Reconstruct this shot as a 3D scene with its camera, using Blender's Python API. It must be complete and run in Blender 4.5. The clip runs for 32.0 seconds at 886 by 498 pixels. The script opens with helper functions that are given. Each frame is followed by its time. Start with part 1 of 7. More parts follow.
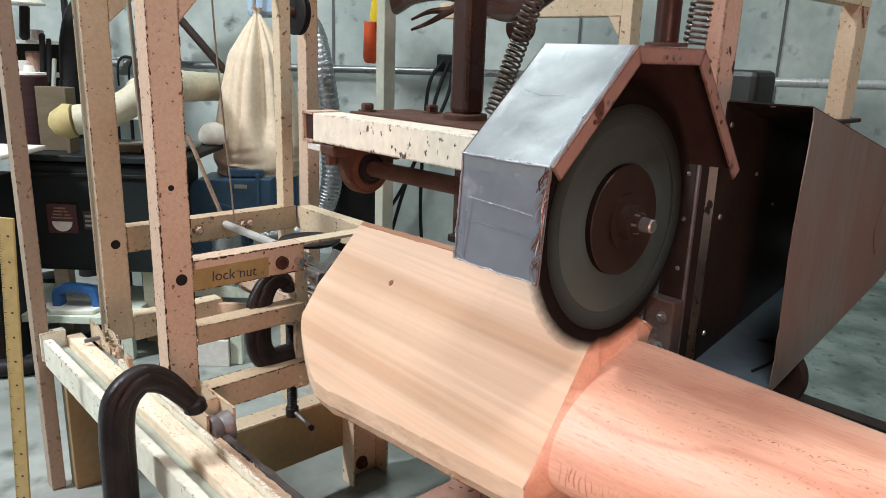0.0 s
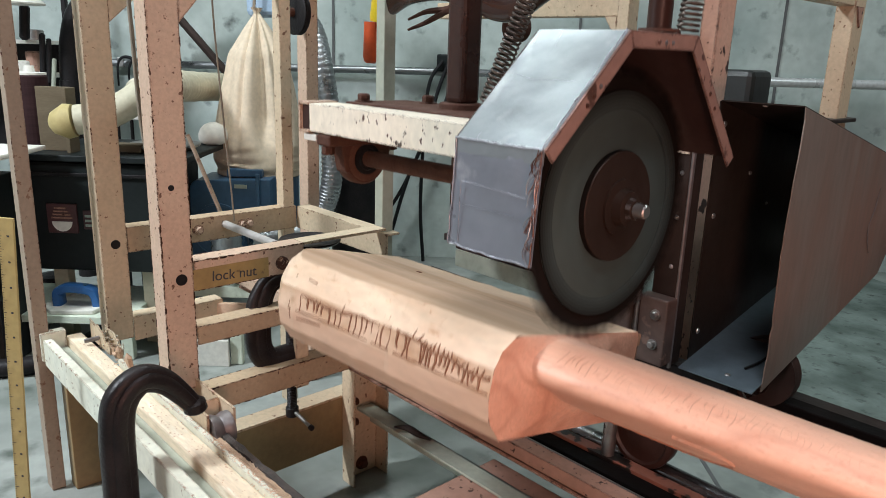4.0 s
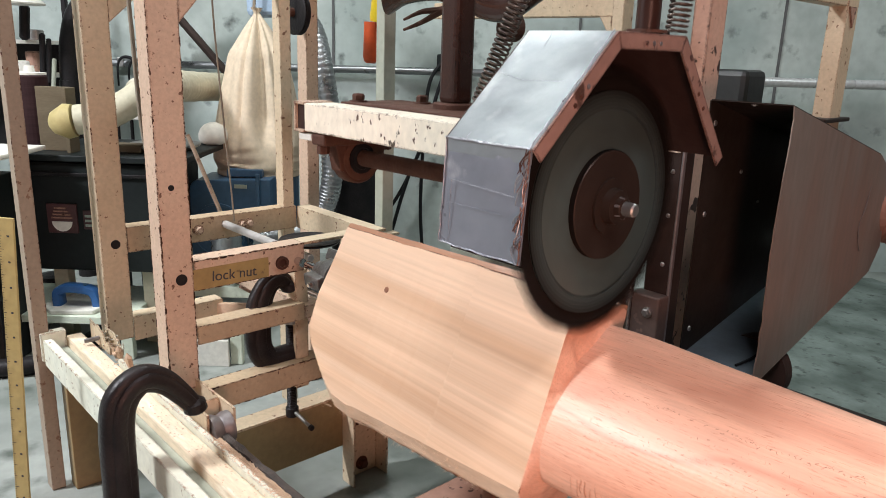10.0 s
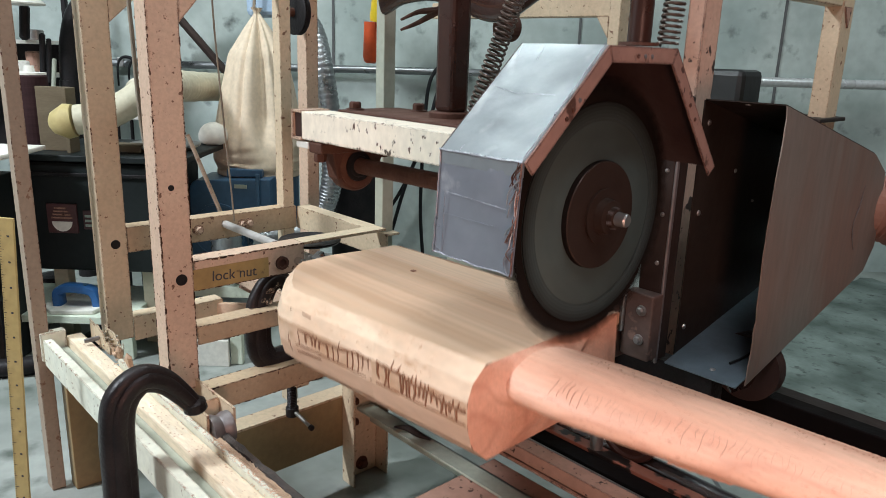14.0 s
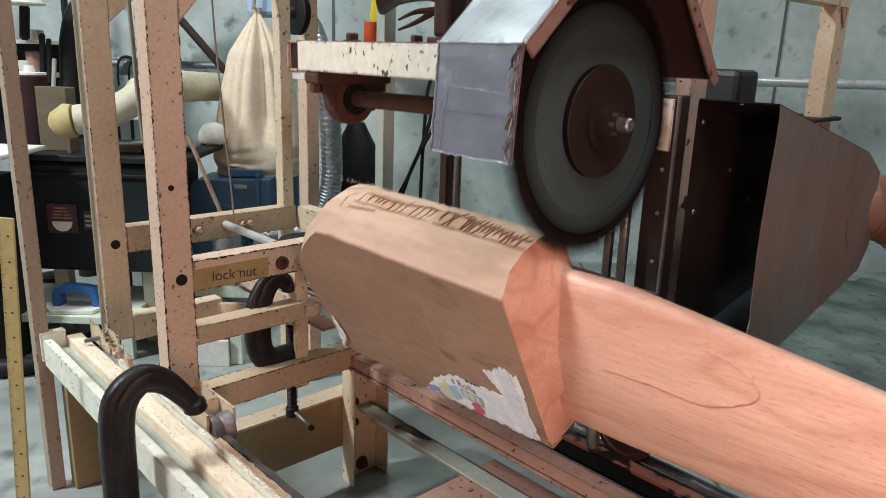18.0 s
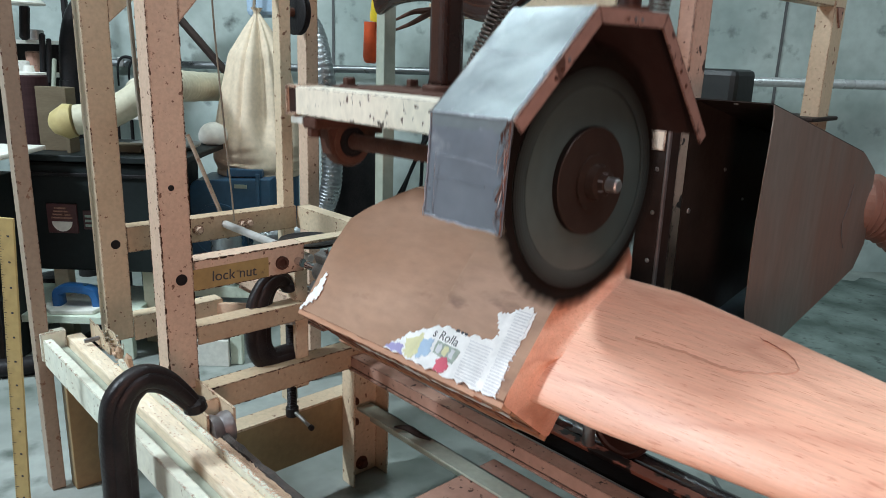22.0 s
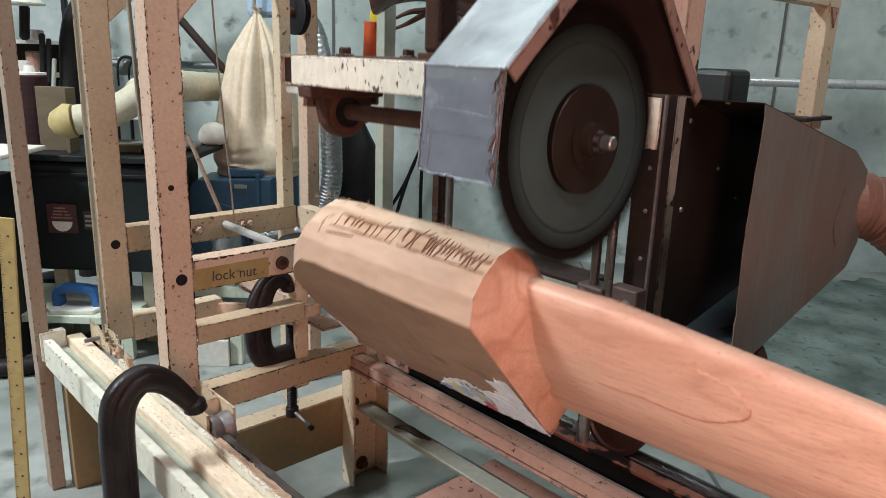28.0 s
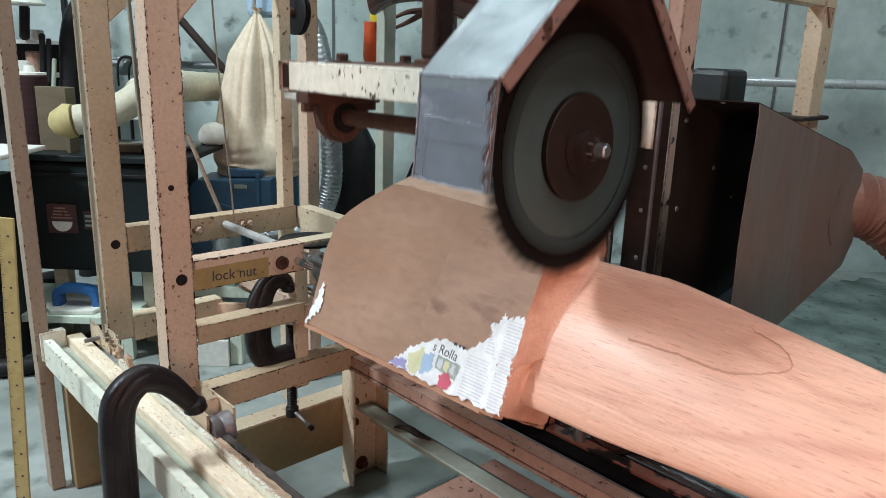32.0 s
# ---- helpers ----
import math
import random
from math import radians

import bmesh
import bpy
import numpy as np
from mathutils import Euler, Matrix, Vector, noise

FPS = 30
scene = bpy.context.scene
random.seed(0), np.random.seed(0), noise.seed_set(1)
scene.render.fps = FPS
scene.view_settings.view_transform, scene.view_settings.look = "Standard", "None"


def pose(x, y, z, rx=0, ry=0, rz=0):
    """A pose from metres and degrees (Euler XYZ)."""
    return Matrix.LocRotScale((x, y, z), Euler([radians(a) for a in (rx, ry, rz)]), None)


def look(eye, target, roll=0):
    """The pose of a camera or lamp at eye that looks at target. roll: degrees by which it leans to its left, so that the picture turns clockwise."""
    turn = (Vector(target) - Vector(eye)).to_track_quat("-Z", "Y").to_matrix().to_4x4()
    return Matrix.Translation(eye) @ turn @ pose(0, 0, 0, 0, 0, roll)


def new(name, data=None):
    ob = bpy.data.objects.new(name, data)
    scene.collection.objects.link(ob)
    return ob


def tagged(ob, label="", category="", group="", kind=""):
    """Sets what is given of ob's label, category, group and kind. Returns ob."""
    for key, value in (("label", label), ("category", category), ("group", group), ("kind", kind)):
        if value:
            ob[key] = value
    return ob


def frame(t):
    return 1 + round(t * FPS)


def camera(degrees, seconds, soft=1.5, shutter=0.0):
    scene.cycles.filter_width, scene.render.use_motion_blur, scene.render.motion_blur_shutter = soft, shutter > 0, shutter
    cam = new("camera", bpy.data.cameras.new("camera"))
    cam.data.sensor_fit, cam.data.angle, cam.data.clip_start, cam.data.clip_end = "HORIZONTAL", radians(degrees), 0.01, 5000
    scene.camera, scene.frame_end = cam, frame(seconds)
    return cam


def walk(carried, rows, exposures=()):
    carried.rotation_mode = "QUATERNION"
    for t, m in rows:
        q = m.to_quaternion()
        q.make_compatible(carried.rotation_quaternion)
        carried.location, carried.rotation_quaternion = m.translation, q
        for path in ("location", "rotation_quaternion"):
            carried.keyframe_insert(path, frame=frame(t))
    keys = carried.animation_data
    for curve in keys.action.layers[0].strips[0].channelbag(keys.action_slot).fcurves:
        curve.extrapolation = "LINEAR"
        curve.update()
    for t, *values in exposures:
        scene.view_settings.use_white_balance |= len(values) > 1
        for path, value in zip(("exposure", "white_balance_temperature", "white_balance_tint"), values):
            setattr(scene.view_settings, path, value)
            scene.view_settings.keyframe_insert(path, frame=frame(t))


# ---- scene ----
cam = camera(62.4374, 32.0, soft=0.85, shutter=0.5)
EYE = (0.0, 0.0, 1.036)


def view_pose():
    yaw, pitch = radians(136.973), radians(15.0017)
    aim = Vector((math.cos(yaw) * math.cos(pitch), math.sin(yaw) * math.cos(pitch), -math.sin(pitch)))
    return look(EYE, Vector(EYE) + aim, 1.976)


def tint(t):
    """The exposure and white balance follow the turning of the blank."""
    turn = 2 * math.pi * (t - 2.75) / 3.378
    c = 0.55 * math.cos(turn - 0.63) + 0.45 * math.cos(2 * turn)
    return (t, 0.08 * c - 0.11 - 0.09 * math.cos(turn - 3.5), 6270 + 600 * c, 6 + 9 * c)


walk(cam, [(0.0, view_pose()), (32.0, view_pose())], [tint(k * 0.2) for k in range(161)])

# ---- light ----
world = bpy.data.worlds.new("hall_air")
scene.world = world
world.use_nodes = True
bg = world.node_tree.nodes["Background"]
sky = world.node_tree.nodes.new("ShaderNodeTexSky")
sky.sky_type, sky.sun_disc, sky.sun_elevation, sky.sun_rotation = "NISHITA", False, radians(40), radians(200)
world.node_tree.links.new(sky.outputs[0], bg.inputs[0])
bg.inputs[1].default_value = 0.05


def area_lamp(name, eye, target, sx, sy, watts, colour):
    data = bpy.data.lights.new(name, "AREA")
    data.shape, data.size, data.size_y, data.energy, data.color = "RECTANGLE", sx, sy, watts, colour
    ob = new(name, data)
    ob.matrix_world = look(eye, target)
    return ob


area_lamp("unseen_ceiling_lamp", (-2.45, -1.7, 2.93), (-2.45, -1.7, 0), 0.25, 1.1, 225, (0.94, 0.97, 1.02))
area_lamp("unseen_ceiling_lamp", (0.35, 0.15, 2.93), (0.35, 0.15, 0), 0.2, 1.3, 34, (1.0, 0.95, 1.0))
area_lamp("unseen_ceiling_lamp", (-2.1, 1.0, 2.93), (-2.1, 1.0, 0), 0.3, 1.6, 42, (0.92, 0.97, 0.96))
# Added only to brighten the wall and floor at the right back.
area_lamp("unseen_ceiling_lamp", (0.3, 2.9, 2.93), (0.3, 2.9, 0), 0.25, 1.6, 34, (0.86, 0.97, 0.98))
# Warm fill added outside the view to redden faces towards +x; no fixture.
area_lamp("warm_fill_lamp", (0.62, -0.12, 0.80), (-0.45, 0.8, 0.5), 0.30, 0.30, 12.5, (1.0, 0.50, 0.38))


# ---- materials ----
def material(name, colour, rough=0.6, metal=0.0, second=None, scale=8.0, mix=0.5, bump=0.15, fine=60.0, spots=None,
             spot_scale=30.0, spot_level=0.66, stretch=(1, 1, 1), coat=0.0, sharp=0.08, wear=None, rings=None, wear_r=0.005, grain=0.3, chips=0.40, spec=0.5, ripple=0.0, lean=None):
    m = bpy.data.materials.new(name)
    m.use_nodes = True
    nt, n, l = m.node_tree, m.node_tree.nodes, m.node_tree.links
    b = n["Principled BSDF"]
    b.inputs["Roughness"].default_value, b.inputs["Metallic"].default_value = rough, metal
    b.inputs["Coat Weight"].default_value = coat
    b.inputs["Specular IOR Level"].default_value = spec
    tc, mp = n.new("ShaderNodeTexCoord"), n.new("ShaderNodeMapping")
    mp.inputs["Scale"].default_value = stretch
    if lean is not None:
        mp.vector_type = "TEXTURE"
        mp.inputs["Scale"].default_value = tuple(1 / v for v in stretch)
        mp.inputs["Rotation"].default_value = (0, radians(lean), 0)
    l.new(tc.outputs["Object"], mp.inputs[0])

    def tex(sc, detail=4.0):
        t = n.new("ShaderNodeTexNoise")
        t.inputs["Scale"].default_value, t.inputs["Detail"].default_value = sc, detail
        l.new(mp.outputs[0], t.inputs["Vector"])
        return t

    def ramp(src, lo, hi):
        r = n.new("ShaderNodeMapRange")
        r.inputs[1].default_value, r.inputs[2].default_value = lo, hi
        l.new(src, r.inputs[0])
        return r.outputs[0]

    def blend(f, a, c2, k=1.0):
        x = n.new("ShaderNodeMix")
        x.data_type = "RGBA"
        if k != 1.0:
            q = n.new("ShaderNodeMath")
            q.operation, q.inputs[1].default_value = "MULTIPLY", k
            l.new(f, q.inputs[0])
            f = q.outputs[0]
        l.new(f, x.inputs["Factor"])
        for sock, v in ((x.inputs["A"], a), (x.inputs["B"], c2)):
            if isinstance(v, tuple):
                sock.default_value = (*v, 1)
            else:
                l.new(v, sock)
        return x.outputs["Result"]

    big, small = tex(scale), tex(fine, 6.0)
    dark = tuple(v * 0.72 for v in colour)
    col = blend(ramp(big.outputs[0], 0.38, 0.66), colour, second or dark, mix)
    col = blend(ramp(small.outputs[0], 0.35, 0.75), col, tuple(v * 0.5 for v in colour), 0.36)
    if spots:
        s = tex(spot_scale, 5.0)
        f = ramp(s.outputs[0], spot_level, spot_level + sharp)
        col = blend(f, col, spots)
    if rings:
        # growth-ring contours of a stretched noise field
        g = n.new("ShaderNodeTexNoise")
        mp2 = n.new("ShaderNodeMapping")
        mp2.inputs["Scale"].default_value = (0.9, 3.2, 3.2)
        l.new(tc.outputs["Object"], mp2.inputs[0])
        g.inputs["Scale"].default_value, g.inputs["Detail"].default_value = 2.0, 2.0
        l.new(mp2.outputs[0], g.inputs["Vector"])
        mul, fr = n.new("ShaderNodeMath"), n.new("ShaderNodeMath")
        mul.operation, mul.inputs[1].default_value = "MULTIPLY", 15.0
        fr.operation, fr.inputs[1].default_value = "PINGPONG", 1.0
        l.new(g.outputs[0], mul.inputs[0])
        l.new(mul.outputs[0], fr.inputs[0])
        col = blend(ramp(fr.outputs[0], 0.62, 1.0), col, rings, grain)
    if wear:
        bev, geo, dot = n.new("ShaderNodeBevel"), n.new("ShaderNodeNewGeometry"), n.new("ShaderNodeVectorMath")
        bev.samples = 4
        bev.inputs["Radius"].default_value = wear_r
        dot.operation = "DOT_PRODUCT"
        l.new(bev.outputs[0], dot.inputs[0])
        l.new(geo.outputs["Normal"], dot.inputs[1])
        edge = n.new("ShaderNodeMapRange")
        edge.inputs[1].default_value, edge.inputs[2].default_value = 0.9995, 0.86
        edge.inputs[3].default_value, edge.inputs[4].default_value = 0.0, chips
        l.new(dot.outputs["Value"], edge.inputs[0])
        torn = tex(75.0, 6.0)
        both = n.new("ShaderNodeMath")
        both.operation = "ADD"
        l.new(edge.outputs[0], both.inputs[0])
        l.new(torn.outputs[0], both.inputs[1])
        chip = ramp(both.outputs[0], 0.655, 0.685)
        col = blend(chip, col, wear)
    wave = None
    if ripple:
        # cutter marks across the grain
        wave = n.new("ShaderNodeTexWave")
        wave.inputs["Scale"].default_value, wave.inputs["Distortion"].default_value = ripple, 7.0
        wave.inputs["Detail"].default_value, wave.inputs["Detail Scale"].default_value = 2.0, 0.6
        l.new(tc.outputs["Object"], wave.inputs["Vector"])
        col = blend(wave.outputs["Fac"], col, tuple(v * 0.7 for v in colour), 0.05)
    l.new(col, b.inputs["Base Color"])
    rr = n.new("ShaderNodeMapRange")
    rr.inputs[1].default_value, rr.inputs[2].default_value = 0.3, 0.7
    rr.inputs[3].default_value, rr.inputs[4].default_value = max(0.03, rough - 0.12), min(1.0, rough + 0.14)
    l.new(big.outputs[0], rr.inputs[0])
    l.new(rr.outputs[0], b.inputs["Roughness"])
    if bump:
        bp = n.new("ShaderNodeBump")
        bp.inputs["Strength"].default_value, bp.inputs["Distance"].default_value = bump, 0.004
        l.new(small.outputs[0], bp.inputs["Height"])
        l.new(bp.outputs[0], b.inputs["Normal"])
        if wave:
            bw = n.new("ShaderNodeBump")
            bw.inputs["Strength"].default_value, bw.inputs["Distance"].default_value = 0.10, 0.0012
            l.new(wave.outputs["Fac"], bw.inputs["Height"])
            l.new(bp.outputs[0], bw.inputs["Normal"])
            l.new(bw.outputs[0], b.inputs["Normal"])
    return m


CHIP = (0.07, 0.04, 0.025)
M = {}
M["cream"] = material("cream_paint", (0.66, 0.53, 0.37), 0.5, second=(0.53, 0.39, 0.255), scale=4, spots=CHIP, spot_scale=64, spot_level=0.755, fine=110, sharp=0.05, wear=(0.20, 0.11, 0.065), chips=0.27)
M["cream_worn"] = material("worn_cream_paint", (0.63, 0.455, 0.335), 0.55, second=(0.52, 0.345, 0.245), scale=6, spots=(0.20, 0.105, 0.07), spot_scale=120, spot_level=0.655, fine=140, sharp=0.06, wear=(0.15, 0.075, 0.045), wear_r=0.0055, chips=0.36)
M["salmon"] = material("dusty_red_oxide_paint", (0.47, 0.275, 0.205), 0.65, second=(0.32, 0.165, 0.12), scale=9, spots=(0.05, 0.025, 0.02), spot_scale=55, spot_level=0.64, wear=(0.06, 0.03, 0.02))
M["rim"] = material("rust_pink_rim_strip", (0.42, 0.245, 0.195), 0.42, metal=0.35, second=(0.27, 0.15, 0.12), scale=16, spots=(0.11, 0.055, 0.04), spot_scale=45, spot_level=0.61, wear=(0.10, 0.05, 0.04))
M["arm"] = material("ivory_paint", (0.88, 0.79, 0.65), 0.45, second=(0.79, 0.68, 0.53), scale=5, spots=(0.07, 0.05, 0.035), spot_scale=40, spot_level=0.675, sharp=0.03, stretch=(1.25, 1, 0.8), wear=(0.10, 0.055, 0.035), chips=0.32)
M["rust"] = material("rusty_cast_iron", (0.095, 0.04, 0.026), 0.7, metal=0.15, second=(0.055, 0.026, 0.018), scale=22, fine=150, bump=0.35, spec=0.3)
M["brown"] = material("red_brown_primer", (0.042, 0.016, 0.011), 0.22, second=(0.024, 0.010, 0.007), scale=12, coat=0.6, spec=0.4)
M["dark"] = material("dark_oily_steel", (0.04, 0.03, 0.027), 0.5, metal=0.4, second=(0.075, 0.05, 0.042), scale=10, spec=0.15)
M["black"] = material("black_iron", (0.018, 0.017, 0.018), 0.42, metal=0.3, second=(0.035, 0.03, 0.03), scale=18, fine=140, bump=0.3, spec=0.15)
M["clamp"] = material("black_japanned_iron", (0.018, 0.015, 0.016), 0.40, metal=0.3, second=(0.04, 0.032, 0.032), scale=16, fine=180, bump=0.35, spec=0.3)
M["chrome"] = material("polished_steel", (0.72, 0.72, 0.74), 0.16, metal=1.0, second=(0.55, 0.55, 0.57), scale=14, bump=0.03)
M["steel"] = material("dull_steel", (0.42, 0.41, 0.40), 0.38, metal=0.9, second=(0.27, 0.24, 0.22), scale=20, bump=0.1)
M["zinc"] = material("galvanised_sheet", (0.255, 0.28, 0.295), 0.44, metal=0.5, second=(0.20, 0.22, 0.235), scale=11, fine=30, bump=0.3, mix=0.85, spots=(0.36, 0.38, 0.39), spot_scale=18, spot_level=0.60, sharp=0.16)
M["tin"] = material("grey_sheet_metal", (0.28, 0.30, 0.345), 0.30, metal=0.5, second=(0.19, 0.205, 0.24), scale=8, fine=18, bump=0.5, mix=0.8, spots=(0.36, 0.37, 0.41), spot_scale=20, spot_level=0.64)
# Reddish second colour paints in light bounced onto the dusty hopper side.
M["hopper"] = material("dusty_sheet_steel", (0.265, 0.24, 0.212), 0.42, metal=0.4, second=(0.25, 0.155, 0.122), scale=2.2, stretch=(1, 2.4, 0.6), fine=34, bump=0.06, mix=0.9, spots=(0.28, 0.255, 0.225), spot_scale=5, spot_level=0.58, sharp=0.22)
# Hopper inside: brown steel with the inner shade put into its colour.
M["hopper_in"] = material("darkened_brown_sheet_steel", (0.022, 0.016, 0.013), 0.5, metal=0.2, second=(0.048, 0.035, 0.028), scale=7, spec=0.15)
M["blueplate"] = material("blue_grey_sheet", (0.13, 0.165, 0.19), 0.4, metal=0.3, scale=5)
M["wood_plain"] = material("sawn_pale_wood", (0.79, 0.56, 0.39), 0.65, second=(0.52, 0.315, 0.185), scale=4.2, stretch=(0.07, 5, 5), fine=22, bump=0.18, mix=0.82, lean=-2.5, spots=(0.70, 0.46, 0.34), spot_scale=1.6, spot_level=0.55, sharp=0.2)
M["wood_dirty"] = material("glue_stained_wood", (0.39, 0.232, 0.148), 0.7, second=(0.29, 0.158, 0.092), scale=3.2, stretch=(0.7, 1.6, 1.6), fine=45, bump=0.25, mix=0.85, spots=(0.17, 0.085, 0.052), spot_scale=10, spot_level=0.61, sharp=0.10)
M["wood_edge"] = material("amber_glued_wood", (0.43, 0.21, 0.105), 0.42, second=(0.27, 0.11, 0.048), scale=12, stretch=(0.8, 2, 2), fine=50, bump=0.3, mix=0.9, coat=0.25)
M["glue"] = material("dark_old_glue", (0.15, 0.055, 0.026), 0.6, second=(0.085, 0.03, 0.015), scale=40)
M["wood_cut"] = material("fresh_cut_reddish_wood", (0.84, 0.495, 0.35), 0.46, second=(0.69, 0.34, 0.225), scale=3.6, stretch=(0.3, 5, 5), fine=55, bump=0.16, mix=0.85, rings=(0.50, 0.215, 0.135), grain=0.42, ripple=34.0, spots=(0.55, 0.25, 0.16), spot_scale=150, spot_level=0.60, sharp=0.08)
M["wood_pale"] = material("cream_sawn_edge", (0.80, 0.60, 0.43), 0.7, second=(0.66, 0.45, 0.30), scale=10, stretch=(0.7, 2, 2), fine=50, bump=0.3, mix=0.8, spots=(0.52, 0.31, 0.18), spot_scale=26, spot_level=0.66)
M["wood_lam"] = material("orange_brown_sawn_lamination", (0.53, 0.285, 0.17), 0.55, second=(0.38, 0.18, 0.095), scale=8, stretch=(0.5, 4, 4), fine=45, bump=0.25, mix=0.9)
M["wood_stained"] = material("red_brown_stained_wood", (0.33, 0.145, 0.075), 0.5, second=(0.20, 0.075, 0.035), scale=16, stretch=(0.7, 2, 2), fine=60, bump=0.35, mix=0.9)
M["wood_drop"] = material("hard_amber_glue_drop", (0.52, 0.26, 0.14), 0.35, second=(0.40, 0.17, 0.08), scale=60, bump=0.1, coat=0.3)
M["print_violet"] = material("violet_print", (0.36, 0.33, 0.58), 0.8, bump=0)
M["kerf"] = material("brown_stained_kerf", (0.25, 0.11, 0.055), 0.7, second=(0.16, 0.065, 0.03), scale=60)
M["salmon_oily"] = material("oil_blotched_red_oxide_paint", (0.30, 0.125, 0.085), 0.4, second=(0.20, 0.08, 0.055), scale=9, spots=(0.012, 0.009, 0.008), spot_scale=17, spot_level=0.52, sharp=0.03)
M["rust_orange"] = material("orange_rust", (0.10, 0.038, 0.021), 0.75, second=(0.07, 0.026, 0.015), scale=50, fine=150, bump=0.4)
M["spring_steel"] = material("brown_spring_steel", (0.10, 0.07, 0.055), 0.4, metal=0.5, second=(0.045, 0.03, 0.026), scale=60)
M["wood_dust_bar"] = material("dusty_wooden_bar", (0.84, 0.71, 0.53), 0.8, second=(0.66, 0.50, 0.34), scale=6, stretch=(0.4, 2, 2), fine=120, bump=0.3, spots=(0.86, 0.77, 0.62), spot_scale=24, spot_level=0.58, sharp=0.1)
M["felt"] = material("dark_fuzzy_felt", (0.06, 0.05, 0.045), 0.95, second=(0.14, 0.11, 0.09), scale=70, fine=400, bump=0.8)
M["foot_iron"] = material("oily_brown_iron", (0.15, 0.10, 0.085), 0.5, metal=0.3, second=(0.06, 0.036, 0.03), scale=20, spots=(0.24, 0.15, 0.12), spot_scale=40, spot_level=0.62)
M["wood_pink"] = material("pinkish_sawn_edge", (0.66, 0.44, 0.31), 0.7, second=(0.54, 0.335, 0.225), scale=8, stretch=(0.5, 2, 2), fine=50, bump=0.25, mix=0.8)
M["wood_kerfed"] = material("stained_kerfed_edge", (0.70, 0.49, 0.345), 0.7, second=(0.50, 0.30, 0.17), scale=14, stretch=(0.8, 2, 2), fine=60, bump=0.35, mix=0.9, spots=(0.36, 0.18, 0.08), spot_scale=22, spot_level=0.62, sharp=0.12)
M["tool_mark"] = material("faint_cutter_mark", (0.63, 0.34, 0.23), 0.6, bump=0)
M["pore"] = material("open_wood_pores", (0.44, 0.20, 0.13), 0.8, bump=0)
M["paper"] = material("torn_newsprint", (0.88, 0.88, 0.87), 0.8, second=(0.80, 0.81, 0.82), scale=30, bump=0.1)
M["ink"] = material("printing_ink", (0.05, 0.05, 0.06), 0.8, bump=0)
M["ink_grey"] = material("grey_green_printing_ink", (0.40, 0.46, 0.40), 0.8, second=(0.20, 0.24, 0.22), scale=160, bump=0)
M["print_blue"] = material("blue_print", (0.42, 0.55, 0.72), 0.8, bump=0)
M["print_red"] = material("red_print", (0.62, 0.12, 0.18), 0.8, bump=0)
M["print_yellow"] = material("yellow_print", (0.72, 0.70, 0.42), 0.8, bump=0)
M["tape"] = material("dull_ochre_masking_tape", (0.36, 0.25, 0.095), 0.6, second=(0.25, 0.165, 0.065), scale=22, bump=0.12, spots=(0.12, 0.07, 0.035), spot_scale=60, spot_level=0.64)
M["disc"] = material("grey_green_saw_disc", (0.085, 0.118, 0.113), 0.42, metal=0.3, second=(0.062, 0.09, 0.087), scale=5, bump=0.03)
M["disc_rim"] = material("dark_abrasive_rim", (0.010, 0.008, 0.007), 0.8, second=(0.018, 0.013, 0.011), scale=20, bump=0.3, spec=0.05)
M["flange"] = material("brown_steel_flange", (0.042, 0.026, 0.020), 0.42, metal=0.3, second=(0.026, 0.017, 0.013), scale=12, spec=0.15)
M["concrete"] = material("shop_floor_concrete", (0.345, 0.365, 0.34), 0.6, second=(0.15, 0.17, 0.15), scale=3.0, fine=26, bump=0.1, mix=0.95, spots=(0.09, 0.105, 0.09), spot_scale=7, spot_level=0.58, sharp=0.14)
M["wall"] = material("poured_concrete_wall", (0.52, 0.58, 0.55), 0.85, second=(0.33, 0.385, 0.365), scale=2.4, fine=20, bump=0.25, mix=0.95, spots=(0.13, 0.15, 0.14), spot_scale=9, spot_level=0.60, sharp=0.14)
M["seam"] = material("dark_formwork_seam", (0.13, 0.13, 0.13), 0.9)
M["pipe"] = material("grey_steel_pipe", (0.30, 0.31, 0.32), 0.3, metal=0.8)
M["canvas"] = material("cream_canvas", (0.74, 0.615, 0.465), 0.9, second=(0.58, 0.46, 0.325), scale=4, fine=60, bump=0.15, mix=0.4)
M["blue"] = material("blue_machine_paint", (0.050, 0.110, 0.190), 0.4, second=(0.035, 0.08, 0.145), scale=5)
M["bluebright"] = material("bright_blue_plastic", (0.03, 0.12, 0.33), 0.4, second=(0.025, 0.09, 0.26), scale=9)
M["machine_grey"] = material("dark_grey_machine_enamel", (0.018, 0.022, 0.022), 0.45, second=(0.010, 0.012, 0.013), scale=4, spec=0.15)
M["hose_cream"] = material("cream_ribbed_plastic", (0.55, 0.51, 0.38), 0.55, second=(0.45, 0.41, 0.30), scale=6)
M["yellow"] = material("dusty_yellow_plastic", (0.46, 0.375, 0.16), 0.6, second=(0.38, 0.30, 0.13), scale=9)
M["foil"] = material("crinkled_foil", (0.42, 0.43, 0.44), 0.32, metal=0.9, second=(0.22, 0.23, 0.24), fine=70, bump=0.6, scale=20)
M["pipe_bright"] = material("bright_steel_pipe", (0.66, 0.66, 0.66), 0.3, metal=0.35, second=(0.60, 0.60, 0.60), scale=9, bump=0.02)
M["hose_red"] = material("red_brown_ribbed_rubber", (0.32, 0.175, 0.13), 0.6, second=(0.22, 0.115, 0.085), scale=9)
